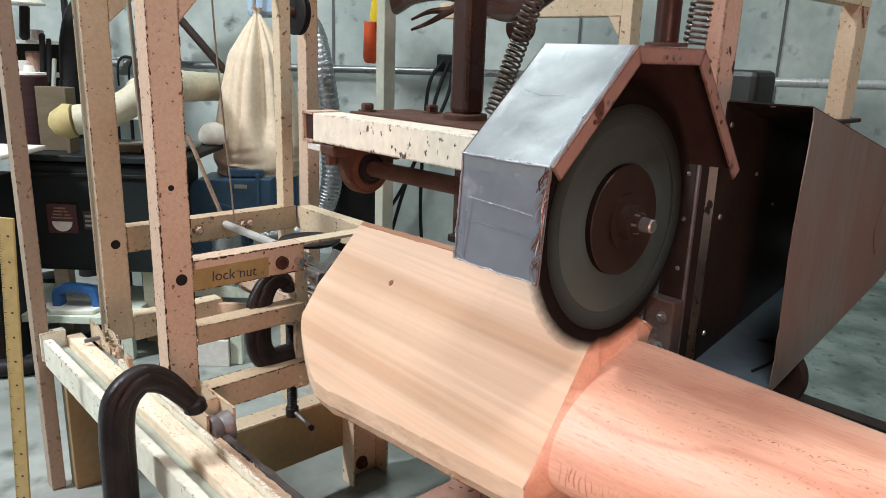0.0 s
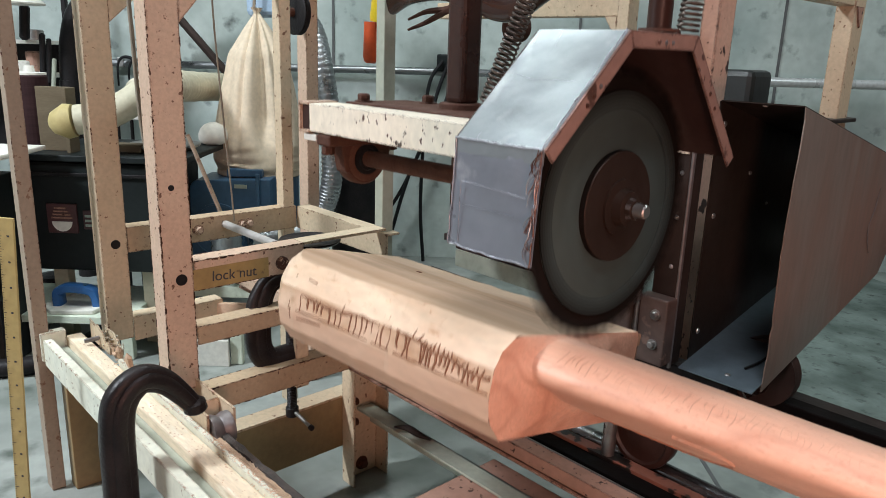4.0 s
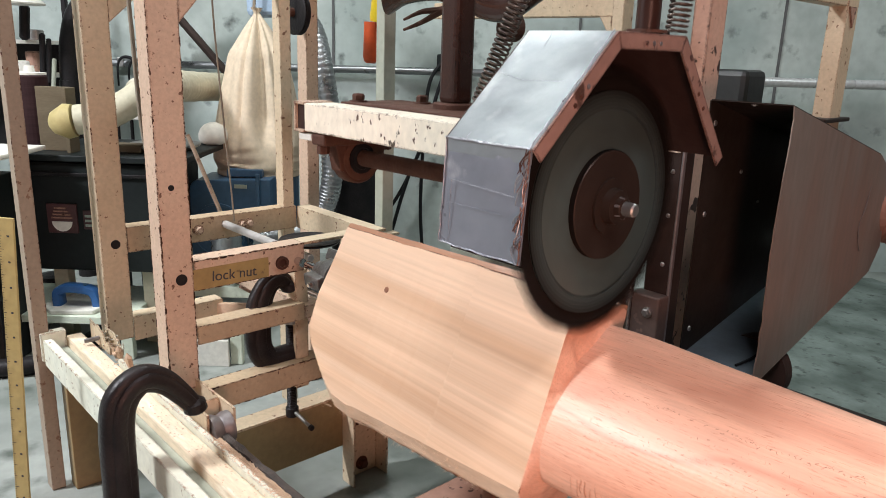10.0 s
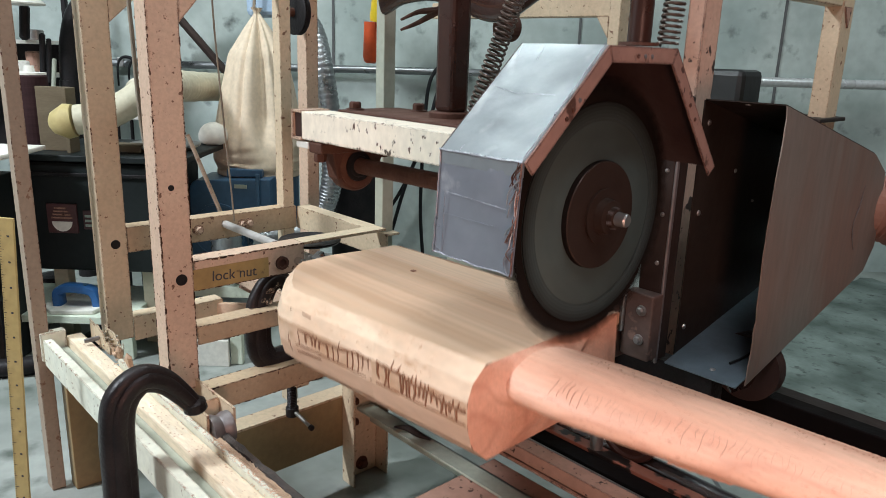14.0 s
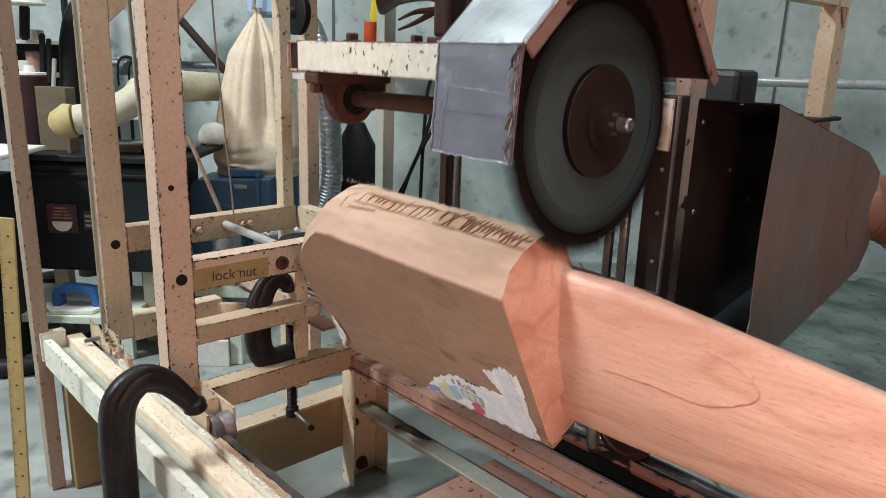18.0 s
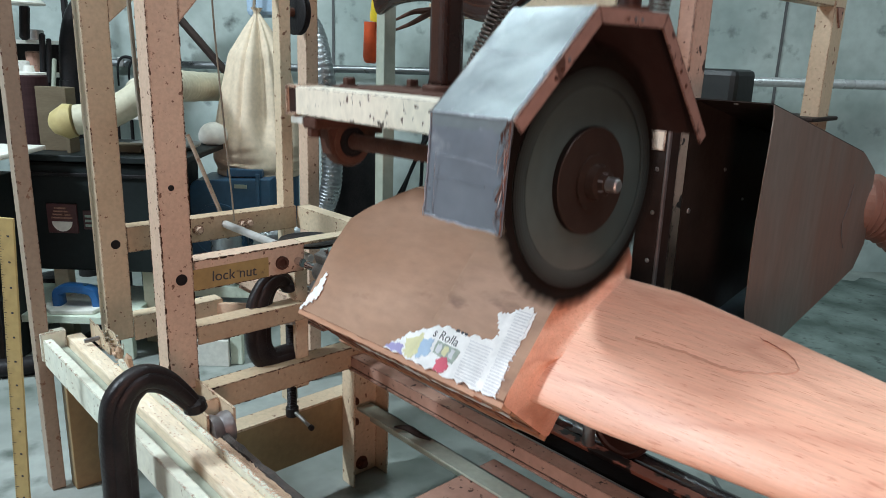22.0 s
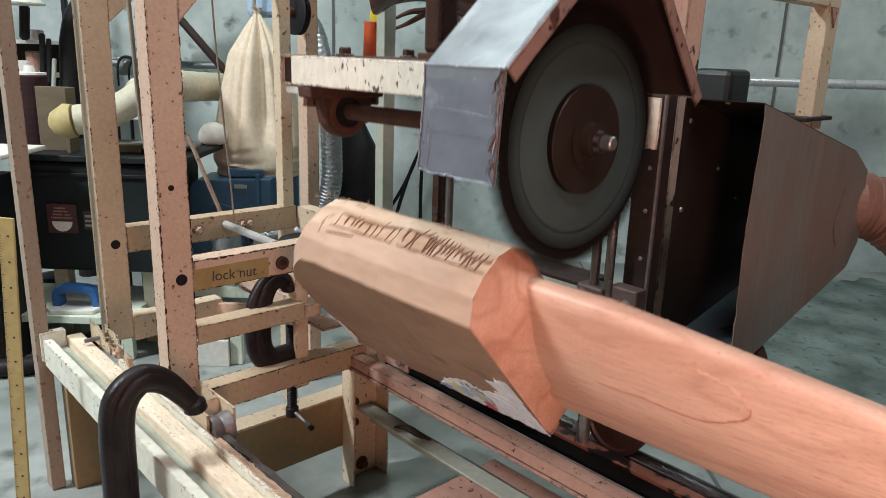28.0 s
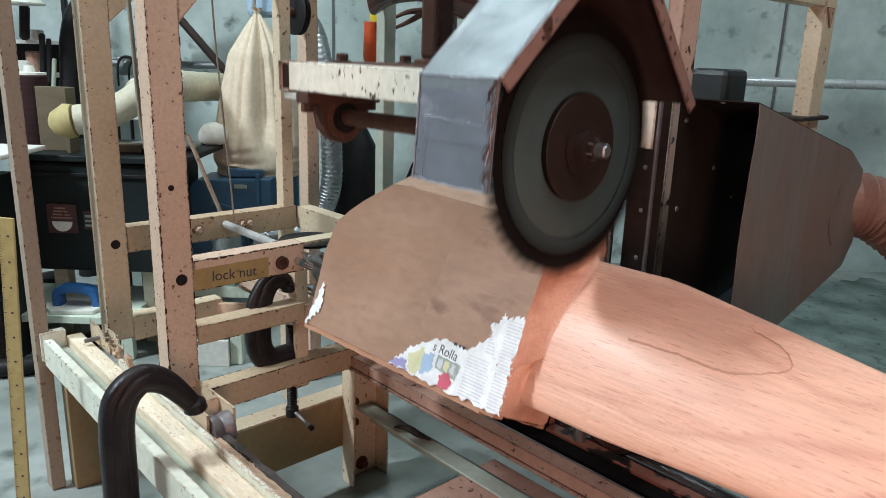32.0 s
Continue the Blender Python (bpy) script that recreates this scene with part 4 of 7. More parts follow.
turned(bm, [(0.034, 0.0092), (0.0485, 0.0088), (0.0505, 0.0070)], (-0.530, AY, AZ), (0, AY, AZ), 24)
smooth(part("shaft_end", bm, "steel", disc, "bright turned shaft end"), 35)
bm = bmesh.new()
turned(bm, [(0, 0.024), (0.004, 0.024)], (-0.500, 0.80, 1.0865), (-0.500, 0.80, 2), 24)
part("tube_flange", bm, "rust", tube)
# folded and torn sheet edges of the guard
random.seed(5)
for k in range(22):
    z = 0.842 + 0.1 * random.random()
    n = random.uniform(0.012, 0.035)
    y = 0.5605 + (z - 0.842) * 0.066
    bm = bmesh.new()
    sweep(bm, spline([(X1 - random.uniform(0.0, 0.016), y + random.uniform(-0.001, 0.0006), z), (X1 - random.uniform(0.0, 0.012), y + random.uniform(-0.002, 0.001), z + n * 0.5), (X1 - random.uniform(-0.003, 0.006), y + 0.001 + n * 0.05, z + n)], 3), random.uniform(0.0004, 0.0009), 5)
    part("torn_tape_edge", bm, random.choice(["zinc", "zinc", "rim", "rust", "tin"]), head)
part("fold_strip", sheet((0.5695, 0.948), (0.5705, 0.9645), X0, X1, 0.003), "zinc", head)
part("sheet_crease", sheet((0.5651, 0.889), (0.5651, 0.891), X0 + 0.01, X1 - 0.03, 0.0004), "tin", head)
for (a, b), us in (((PROFILE[1], PROFILE[2]), (0.42, 0.5, 0.58)), ((PROFILE[2], PROFILE[3]), (0.4, 0.5, 0.6)), ((PROFILE[3], PROFILE[4]), (0.4, 0.52))):
    d = Vector((b[0] - a[0], b[1] - a[1])).normalized()
    n = Vector((d.y, -d.x)) * 0.011
    for u in us:
        y, z = a[0] + (b[0] - a[0]) * u + n.x, a[1] + (b[1] - a[1]) * u + n.y
        part("rim_screw", turned(bmesh.new(), [(0, 0.0029), (0.0010, 0.0026), (0.0014, 0.001)], (X1 + 0.003, y, z), (1, y, z), 10), random.choice(["rust", "rim", "worn_iron"]), head)
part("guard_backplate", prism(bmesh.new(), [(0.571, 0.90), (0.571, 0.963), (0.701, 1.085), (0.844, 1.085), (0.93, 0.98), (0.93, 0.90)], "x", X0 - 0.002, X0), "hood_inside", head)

# taped seams and creases of the guard
def seam(points, r, wob, seed, mat="seam_foil"):
    random.seed(seed)
    pts = []
    for p, q in zip(points, points[1:]):
        p, q = Vector(p), Vector(q)
        n = max(3, int((q - p).length / 0.009))
        for k in range(n):
            pts.append(p + (q - p) * (k / n) + Vector((random.uniform(-wob, wob), random.uniform(-wob, wob) * 0.5, random.uniform(-wob, wob))))
    pts.append(Vector(points[-1]))
    bm = bmesh.new()
    sweep(bm, spline(pts, 2), lambda u: r * (0.75 + 0.25 * math.sin(61 * u + seed)), 6)
    smooth(part("tape_seam", bm, mat, head), 60)


def on_slope(u, x, off=0.0):
    (ya, za), (yb, zb) = PROFILE[1], PROFILE[2]
    return (x, ya + (yb - ya) * u - 0.0015 - off * 0.68, za + (zb - za) * u + 0.0012 + off * 0.73)


seam([(X0, 0.5695, 0.9635), (X1, 0.5695, 0.9635)], 0.0014, 0.0006, 1)
seam([on_slope(0, X1 - 0.002), on_slope(1, X1 - 0.002)], 0.0011, 0.0007, 2)
seam([(X1 - 0.001, 0.5615, 0.842), (X1 - 0.001, 0.5695, 0.962)], 0.0013, 0.001, 3, "rim")
seam([(X0 + 0.001, 0.5615, 0.842), (X0 + 0.001, 0.5695, 0.962)], 0.001, 0.0008, 4)
seam([(X0, 0.5625, 0.8425), (X1, 0.5625, 0.8425)], 0.0011, 0.001, 5)
seam([(X0 + 0.018, 0.5628, 0.918), (X1 - 0.012, 0.5625, 0.913)], 0.0004, 0.0003, 6)
seam([(X0 + 0.018, 0.5630, 0.918), (X0 + 0.016, 0.5622, 0.846)], 0.0005, 0.0004, 7, "tin")
seam([on_slope(0.58, X0 + 0.008), on_slope(0.53, X0 + 0.05), on_slope(0.54, X1 - 0.02)], 0.0003, 0.0002, 8)
seam([on_slope(0.86, X0 + 0.01), on_slope(0.98, X0 + 0.004)], 0.0004, 0.0002, 9)
seam([on_slope(0.84, X0 + 0.044), on_slope(0.97, X0 + 0.040)], 0.0004, 0.0002, 10)
seam([(X0 + 0.03, 0.5712, 0.955), (X0 + 0.031, 0.5712, 0.966), on_slope(0.06, X0 + 0.032)], 0.0004, 0.0002, 11)

# ---- springs between the carriage and the head, coil by coil ----
coils, springs = [], []


def spring(low, high, radius, turns, label):
    low, high = Vector(low), Vector(high)
    ob = tagged(thing("coil_spring", low, label, "spring", "tension springs"), "")
    d = (high - low).normalized()
    q = d.to_track_quat("Z", "Y").to_matrix()
    pitch = (high - low).length / turns
    for k in range(turns):
        bm = bmesh.new()
        pts = [low + q @ Vector((radius * math.cos(2 * math.pi * i / 16), radius * math.sin(2 * math.pi * i / 16), pitch * (k + i / 16))) for i in range(17)]
        sweep(bm, pts, 0.0019, 6)
        coil = part("coil", bm, "spring_steel", ob)
        coils.append((coil, (k + 0.5) / turns))
    springs.append(ob)
    return ob


spring((-0.775, 0.80, 0.985), (-0.69, 0.80, 1.15), 0.0125, 26, "dark steel tension spring stretched above the cutter arm")
spring((-0.497, 0.86, 1.088), (-0.49, 0.88, 1.26), 0.0125, 30, "dark steel tension spring beside the lift tube")

# ---- the wooden blank ----
# Built round its own turning axis, which rises slightly towards the tailstock.
blank = thing("propeller_blank", (0, 0.784, 0.604), "laminated reddish wooden propeller blank, its blade freshly cut", "propeller blank")
NEAR, LABEL, PLAIN, LOW = -0.518, -0.073, 0.057, -0.097


def crest(x):
    """Height of the hub's upper sawn edge over the axis."""
    return 0.208 + 0.04 * (-0.6 - x)


def hub_ring(x, va=LOW, vb=None, grow=0.0):
    """The hub's section: label face at -y, sawn edges at the bottom and the top."""
    vb = crest(x) if vb is None else vb
    g = grow
    pts = [(LABEL - g, va), (LABEL - g, vb - 0.033), (LABEL + 0.026, vb - 0.008 + g), (-0.018, vb + g), (0.018, vb + g), (0.040, vb - 0.009 + g), (PLAIN + g, vb - 0.030), (PLAIN + g, va), (PLAIN - 0.004, va - 0.003 - g), (LABEL + 0.004, va - 0.003 - g)]
    return [Vector((x, 0.784 + n, 0.604 + v)) for n, v in pts]


def rough(bm, amount, seed):
    for v in bm.verts:
        v.co += Vector(noise.noise_vector(v.co * 23 + Vector((seed, 0, 0)))) * amount
    return bm


SIDES = [0, 4, 4, 5, 3, 3, 1, 2, 2, 2]
rings = []
for x, va, vb in ((-1.106, 0.036, 0.128), (-1.094, -0.02, 0.143), (-1.081, LOW, 0.157), (-1.05, LOW, 0.181), (-1.015, LOW, 0.205), (-0.985, LOW, 0.221), (-0.94, LOW, 0.2235), *((-0.92 + 0.0235 * k, LOW, None) for k in range(13))):
    rings.append(hub_ring(x, va, vb))
hub = part("hub_block", rough(loft(bmesh.new(), rings, mats=SIDES), 0.002, 1), ["wood_dirty", "wood_plain", "glue", "wood_pale", "wood_pink", "wood_kerfed"], blank)
rings = [hub_ring(x, grow=g) for x, g in ((-0.735, -0.004), (-0.70, 0.0012), (-0.62, 0.0014), (-0.56, 0.0014), (NEAR, 0.0014))]
hub_end = part("hub_end", loft(bmesh.new(), rings, mats=SIDES), ["wood_dirty", "wood_plain", "glue", "wood_pale", "wood_pink", "wood_kerfed"], blank)

# the blade: two closed sections, blended along the blank
ROOT = [(0.050, 0.05), (0.055, 0.090), (0.048, 0.122), (0.033, 0.144), (0.014, 0.148), (-0.006, 0.118), (-0.026, 0.075), (-0.038, 0.02), (-0.040, -0.035), (-0.036, -0.066), (-0.022, -0.066), (0.003, -0.038), (0.030, 0.0)]
OUTER = [(0.045, 0.032), (0.049, 0.058), (0.043, 0.082), (0.028, 0.100), (0.012, 0.104), (-0.006, 0.080), (-0.027, 0.046), (-0.041, 0.008), (-0.046, -0.028), (-0.040, -0.050), (-0.022, -0.056), (0.006, -0.036), (0.029, -0.006)]


def blade_point(x, k, lift=0.0):
    """A point of the blade's surface at x, k of 13 steps round its section."""
    s = (max(-0.47, min(x, 0.25)) + 0.42) / 0.27
    sunk = max(0.0, min(1.0, (-0.46 - x) / 0.09))
    lift -= 0.002 * sunk * sunk * (3 - 2 * sunk) * max(0.0, math.cos((k + 0.3) / 13 * 2 * math.pi))

    def ctrl(i):
        return Vector(ROOT[i % 13]).lerp(Vector(OUTER[i % 13]), s)
    i, f = int(math.floor(k)), k - math.floor(k)
    a, b, c, d = (ctrl(i + m) for m in (-1, 0, 1, 2))
    p = 0.5 * ((2 * b) + (c - a) * f + (2 * a - 5 * b + 4 * c - d) * f * f + (3 * b - a - 3 * c + d) * f ** 3)
    tan = ((c - b) + ((c - a) * (1 - f) + (d - b) * f) * 0.5).normalized()
    p = p + Vector((tan.y, -tan.x)) * lift
    return Vector((x, 0.784 + p.x, 0.604 + p.y)), Vector((0, tan.x, tan.y)), Vector((0, tan.y, -tan.x))


def blade_ring(x, n=78, grow=0.0):
    return [blade_point(x, 13 * k / n, grow)[0] for k in range(n)]


def blade_bow(x):
    return [p + Vector((0, 1, 1)) * (noise.noise(Vector((p.x * 9, p.y * 30, p.z * 30))) * 0.0006) for p in blade_ring(x)]


blade = smooth(part("blade", loft(bmesh.new(), [blade_bow(-0.66 + 0.03 * i) for i in range(46)]), "wood_cut", blank, "smooth reddish cut wooden blade"), 50)


def polar(ring, n=96):
    """A ring resampled by the angle round the middle of the section."""
    c = Vector((0.0, 0.784, 0.604 + 0.045))
    out = []
    for k in range(n):
        ang = 2 * math.pi * k / n
        d = Vector((math.cos(ang), math.sin(ang)))
        best = None
        for p, q in zip(ring, ring[1:] + ring[:1]):
            a, b = Vector((p.y - c.y, p.z - c.z)), Vector((q.y - c.y, q.z - c.z))
            den = d.x * (b.y - a.y) - d.y * (b.x - a.x)
            if abs(den) < 1e-9:
                continue
            r = (a.x * (b.y - a.y) - a.y * (b.x - a.x)) / den
            u = (a.x * d.y - a.y * d.x) / den
            if r > 0 and -1e-6 <= u <= 1 + 1e-6:
                best = r if best is None else max(best, r)
        out.append(Vector((ring[0].x, c.y + d.x * best, c.z + d.y * best)))
    return out


# the freshly cut shoulder between hub and blade
hub_cut, root_cut = polar(hub_ring(NEAR, grow=0.0014)), polar(blade_ring(-0.56, grow=-0.001))
rings = []
for dx, m, g in ((-0.001, 0.0, -0.004), (0.0, 0.0, 0.0), (0.002, 0.10, 0.0), (0.008, 0.40, 0.0), (0.015, 0.70, 0.0), (0.020, 0.88, 0.0), (0.024, 0.97, 0.0), (0.027, 1.0, -0.001), (0.032, 1.0, -0.008)):
    ring = []
    for p, q in zip(hub_cut, root_cut):
        c = Vector((0, 0.784, 0.649))
        v = p.lerp(q, m)
        v = c + (v - c) * (1 + g * 8)
        wob = noise.noise(Vector((p.y * 35, p.z * 35, dx * 60))) * 0.0022 * (1 if 0 < dx < 0.03 else 0)
        reach = (1.0 - 0.5 * max(0.0, min(1.0, (p.y - 0.784) / 0.045))) * (1.0 - 0.6 * max(0.0, min(1.0, (0.604 - 0.05 - p.z) / 0.04)))
        ring.append(Vector((NEAR + dx * reach + wob * reach, v.y, v.z)))
    rings.append(ring)
smooth(part("cut_shoulder", loft(bmesh.new(), rings), "wood_cut", hub_end, "freshly cut reddish shoulder of the hub"), 38)


def level(x, n, a_side):
    """Height of a sawn edge at n metres off the axis plane."""
    if a_side:
        return LOW - 0.003
    top = crest(x)
    for (n0, v0), (n1, v1) in zip(EDGE_B, EDGE_B[1:]):
        if n <= n1:
            return top + v0 + (v1 - v0) * (n - n0) / (n1 - n0)
    return top + EDGE_B[-1][1]


EDGE_B = [(LABEL, -0.033), (LABEL + 0.026, -0.008), (-0.018, 0.0), (0.018, 0.0), (0.040, -0.009), (PLAIN, -0.030)]


def wander(x, k, amp=0.0022):
    return noise.noise(Vector((x * 31, k * 7.3, 2.0))) * amp + noise.noise(Vector((x * 120, k * 3.1, 5.0))) * amp * 0.45


def stroke(bm, pts, width, a_side, out):
    """A dark stripe that follows (x, n) points on a sawn edge; width a function of the share of the way."""
    s = -1 if a_side else 1
    line = spline([(x, n, 0) for x, n in pts], 4)
    rings = []
    for i, p in enumerate(line):
        d = (line[min(i + 1, len(line) - 1)] - line[max(i - 1, 0)]).normalized()
        side = Vector((-d.y, d.x, 0)) * width(i / (len(line) - 1))
        ring = []
        for sgn, h in ((-1, -0.002), (1, -0.002), (0.8, 0.0007), (-0.8, 0.0007)):
            q = p + side * sgn
            ring.append(Vector((q.x, 0.784 + q.y, 0.604 + level(p.x, q.y, a_side) + s * (out + h))))
        rings.append(ring)
    loft(bm, rings)


def lamination(parent, n0, n1, x0, x1, out, mat, seed, wob=0.0012):
    """A sawn lamination standing proud of the lower edge."""
    rings, m = [], int((x1 - x0) / 0.011) + 2
    for k in range(m):
        x = x0 + (x1 - x0) * k / (m - 1)
        o = out + noise.noise(Vector((x * 40, seed, 0))) * 0.0011
        a, b = n0 + wander(x, seed, wob), n1 + wander(x, seed + 0.5, wob)
        z = 0.604 + LOW - 0.003
        rings.append([Vector((x, 0.784 + a, z + 0.004)), Vector((x, 0.784 + b, z + 0.004)), Vector((x, 0.784 + b - 0.0012, z - o)), Vector((x, 0.784 + a + 0.0012, z - o))])
    return part("lamination", loft(bmesh.new(), rings), mat, parent)


def lower_edge(parent, x0, x1, proud, seed):
    """The lower sawn edge: four laminations, dark glue lines between them, and stained rungs."""
    random.seed(seed)
    lamination(parent, LABEL + 0.001, -0.048, x0 - 0.012, x1, 0.006 + proud, "wood_lam", seed + 1)
    mid = lamination(parent, -0.0455, 0.008, x0 + 0.004, x1, 0.002 + proud, "wood_edge", seed + 2)
    lamination(parent, 0.0105, 0.033, x0 + 0.010, x1, 0.0035 + proud, "wood_stained", seed + 3)
    lamination(parent, 0.0365, PLAIN - 0.001, x0 - 0.004, x1, 0.0065 + proud, "wood_lam", seed + 4)
    bm = bmesh.new()
    for n, w in ((-0.047, 0.0013), (0.0092, 0.0017), (0.0348, 0.0022)):
        pts = [(x0 + (x1 - x0) * k / 14, n + wander(x0 + (x1 - x0) * k / 14, n * 90, 0.0012)) for k in range(15)]
        stroke(bm, pts, lambda u: w * (0.9 + 0.8 * math.sin(17 * u + n * 300) ** 2), True, 0.0022 + proud)
    part("glue_line", bm, "glue", parent, "dark line of old glue")
    bm = bmesh.new()
    x = x0 + 0.02
    while x < min(x1, -0.76):
        for k in range(random.choice((1, 2, 2, 3))):
            lean = random.uniform(-0.006, 0.004)
            stroke(bm, [(x, -0.050), (x + lean * 0.6, -0.058), (x + lean, -0.070)], lambda u: 0.0010 * (1.1 - 0.4 * u), True, 0.0066 + proud)
            x += random.uniform(0.006, 0.013)
        x += random.uniform(0.012, 0.028)
    x = x0 + 0.06
    while x < x1 - 0.01:
        lean, w = random.uniform(-0.004, 0.004), random.uniform(0.0006, 0.0012)
        stroke(bm, [(x, 0.012), (x + lean * 0.5, 0.021), (x + lean, 0.032)], lambda u: w * (1.2 - 0.7 * u), True, 0.0042 + proud)
        x += random.uniform(0.03, 0.08)
    for k in range(9 if x0 < -1 else 0):
        x = x0 + 0.012 + 0.012 * k + random.uniform(-0.003, 0.003)
        bow = random.uniform(-0.006, 0.006)
        stroke(bm, [(x, -0.044), (x + bow, -0.028), (x - bow * 0.5, -0.012), (x + random.uniform(-0.004, 0.004), 0.006)], lambda u: 0.0011 + 0.0010 * math.sin(9 * u + k) ** 2, True, 0.0026 + proud)
    for n in (-0.030, -0.014):
        if x0 < -1:
            stroke(bm, [(x0 + 0.012, n), (x0 + 0.05, n + 0.003), (x0 + 0.10, n - 0.002), (x0 + 0.13, n + 0.002)], lambda u: 0.0011, True, 0.0026 + proud)
    if len(bm.verts):
        tagged(part("glue_rung", bm, "glue", mid), kind="stuff")
    else:
        bm.free()
    # hardened drops of glue
    bm = bmesh.new()
    for k in range(int((x1 - x0) * 60)):
        x, n = random.uniform(x0 + 0.1 if x0 < -1 else x0, x1 - 0.006), random.choice((random.uniform(-0.028, -0.004), random.uniform(0.012, 0.030)))
        r = random.uniform(0.002, 0.0065)
        z = 0.604 + LOW - 0.003 - 0.0018 - proud
        pts = [(x + 1.35 * r * random.uniform(0.8, 1.1) * math.cos(2 * math.pi * q / 10), 0.784 + n + r * random.uniform(0.8, 1.1) * math.sin(2 * math.pi * q / 10)) for q in range(10)]
        lo, hi = [bm.verts.new((px, py, z)) for px, py in pts], [bm.verts.new((x + (px - x) * 0.6, 0.784 + n + (py - 0.784 - n) * 0.6, z - 0.0022)) for px, py in pts]
        for q in range(10):
            bm.faces.new((lo[q], lo[(q + 1) % 10], hi[(q + 1) % 10], hi[q]))
        bm.faces.new(hi)
    tagged(part("glue_drop", bm, "wood_drop", mid), kind="stuff")


lower_edge(hub, -1.076, -0.638, 0.0, 20)
lower_edge(hub_end, -0.70, NEAR, 0.0008, 30)


def ladder(parent, x0, x1, out, seed):
    """The upper sawn edge: two dark glue lines joined by stained rungs."""
    random.seed(seed)

    def upper(x):
        return 0.013 + 0.004 * math.sin(x * 17 + 1) + wander(x, 1.3, 0.003) - 0.04 * max(0, x + 0.66)

    def lower(x):
        return -0.013 + wander(x, 4.1, 0.0012) + 0.02 * min(0, x + 0.85)
    m = int((x1 - x0) / 0.012) + 2
    xs = [x0 + (x1 - x0) * k / (m - 1) for k in range(m)]
    bm = bmesh.new()
    stroke(bm, [(x, upper(x)) for x in xs], lambda u: 0.0015 + 0.0016 * math.sin(23 * u + seed) ** 2, False, out)
    stroke(bm, [(x, lower(x)) for x in xs], lambda u: 0.0013, False, out)
    part("glue_line", bm, "kerf", parent, "dark line of old glue")
    bm = bmesh.new()
    x = x0 + 0.004
    while x < x1 - 0.006:
        a, b = upper(x), lower(x)
        near = x > -0.66
        lean, bow = random.uniform(-0.004, 0.003), random.uniform(-0.003, 0.003)
        w = random.uniform(0.0010, 0.0022)
        if random.random() < 0.9:
            stroke(bm, [(x, a + 0.001), (x + bow + lean * 0.5, (a + b) / 2), (x + lean, b + (0 if random.random() < 0.7 else 0.008))], lambda u: w * (1.35 - 0.75 * u), False, out)
        if near or random.random() < (0.75 if x < -0.86 else 0.35):
            up = random.uniform(0.004, 0.013)
            stroke(bm, [(x + 0.003, a), (x + 0.004 + lean * 0.4, a + up * 0.5), (x + 0.006 + lean, a + up)], lambda u: w * 0.8 * (1 - 0.6 * u), False, out)
        if x < -0.93:
            stroke(bm, [(x + 0.002, b), (x + bow, b - 0.009), (x + 0.002, b - 0.017)], lambda u: w * 0.9, False, out)
        x += random.uniform(0.006, 0.010) if near else random.uniform(0.009, 0.016)
    if x0 < -0.9:
        stroke(bm, [(x0, 0.036), (x0 + 0.03, 0.037), (x0 + 0.055, 0.035)], lambda u: 0.0014, False, out)
        stroke(bm, [(x0 + 0.004, -0.030), (x0 + 0.03, -0.027), (x0 + 0.06, -0.024), (x0 + 0.085, -0.022)], lambda u: 0.0022 * (1 - 0.5 * u), False, out)
    tagged(part("glue_rung", bm, "kerf", parent), kind="stuff")


ladder(hub, -0.955, -0.640, 0.0004, 51)
ladder(hub_end, -0.69, NEAR - 0.003, 0.0018, 52)


def torn_sheet(name, outline, m, mat, parent, label="", jag=0.004, seed=0, thick=0.0005, steps=7):
    """A thin torn sheet: outline points in its plane, with ragged edges."""
    random.seed(seed)
    pts = []
    for a, b in zip(outline, outline[1:] + outline[:1]):
        a, b = Vector(a), Vector(b)
        n = Vector((b.y - a.y, a.x - b.x)).normalized()
        for k in range(steps):
            pts.append(a + (b - a) * (k / steps) + n * random.uniform(-jag, jag) * (1 if k else 0.3))
    bm = prism(bmesh.new(), [(p.x, p.y) for p in pts], "z", 0, thick)
    bmesh.ops.transform(bm, matrix=m, verts=bm.verts)
    return part(name, bm, mat, parent, label)


def on_label(n):
    """From (x, v) on the label face to the world, n metres off the face."""
    return Matrix(((1, 0, 0, 0), (0, 0, -1, 0.784 + LABEL - n), (0, 1, 0, 0.604), (0, 0, 0, 1)))


def on_edge(out):
    """From (x, n) on the lower sawn edge to the world."""
    return Matrix(((1, 0, 0, 0), (0, 1, 0, 0.784), (0, 0, -1, 0.604 + LOW - 0.003 - out), (0, 0, 0, 1)))


news = torn_sheet("newsprint", [(-0.842, -0.099), (-0.824, -0.082), (-0.809, -0.062), (-0.785, -0.046), (-0.738, -0.026), (-0.70, -0.030), (-0.659, -0.024), (-0.640, -0.028), (-0.628, -0.036), (-0.630, -0.096), (-0.688, -0.098), (-0.76, -0.098)], on_label(0.0022), "paper", hub, "torn newspaper stuck to the wood", seed=3, jag=0.0035)
torn_sheet("colour_print", [(-0.838, -0.095), (-0.818, -0.080), (-0.802, -0.084), (-0.797, -0.097)], on_label(0.0027), "print_violet", news, jag=0.003, seed=4)
torn_sheet("colour_print", [(-0.806, -0.070), (-0.776, -0.052), (-0.762, -0.072), (-0.776, -0.096), (-0.796, -0.092)], on_label(0.0027), "print_yellow", news, jag=0.003, seed=5)
torn_sheet("colour_print", [(-0.772, -0.060), (-0.752, -0.054), (-0.748, -0.080), (-0.768, -0.092)], on_label(0.0029), "print_blue", news, jag=0.003, seed=14)
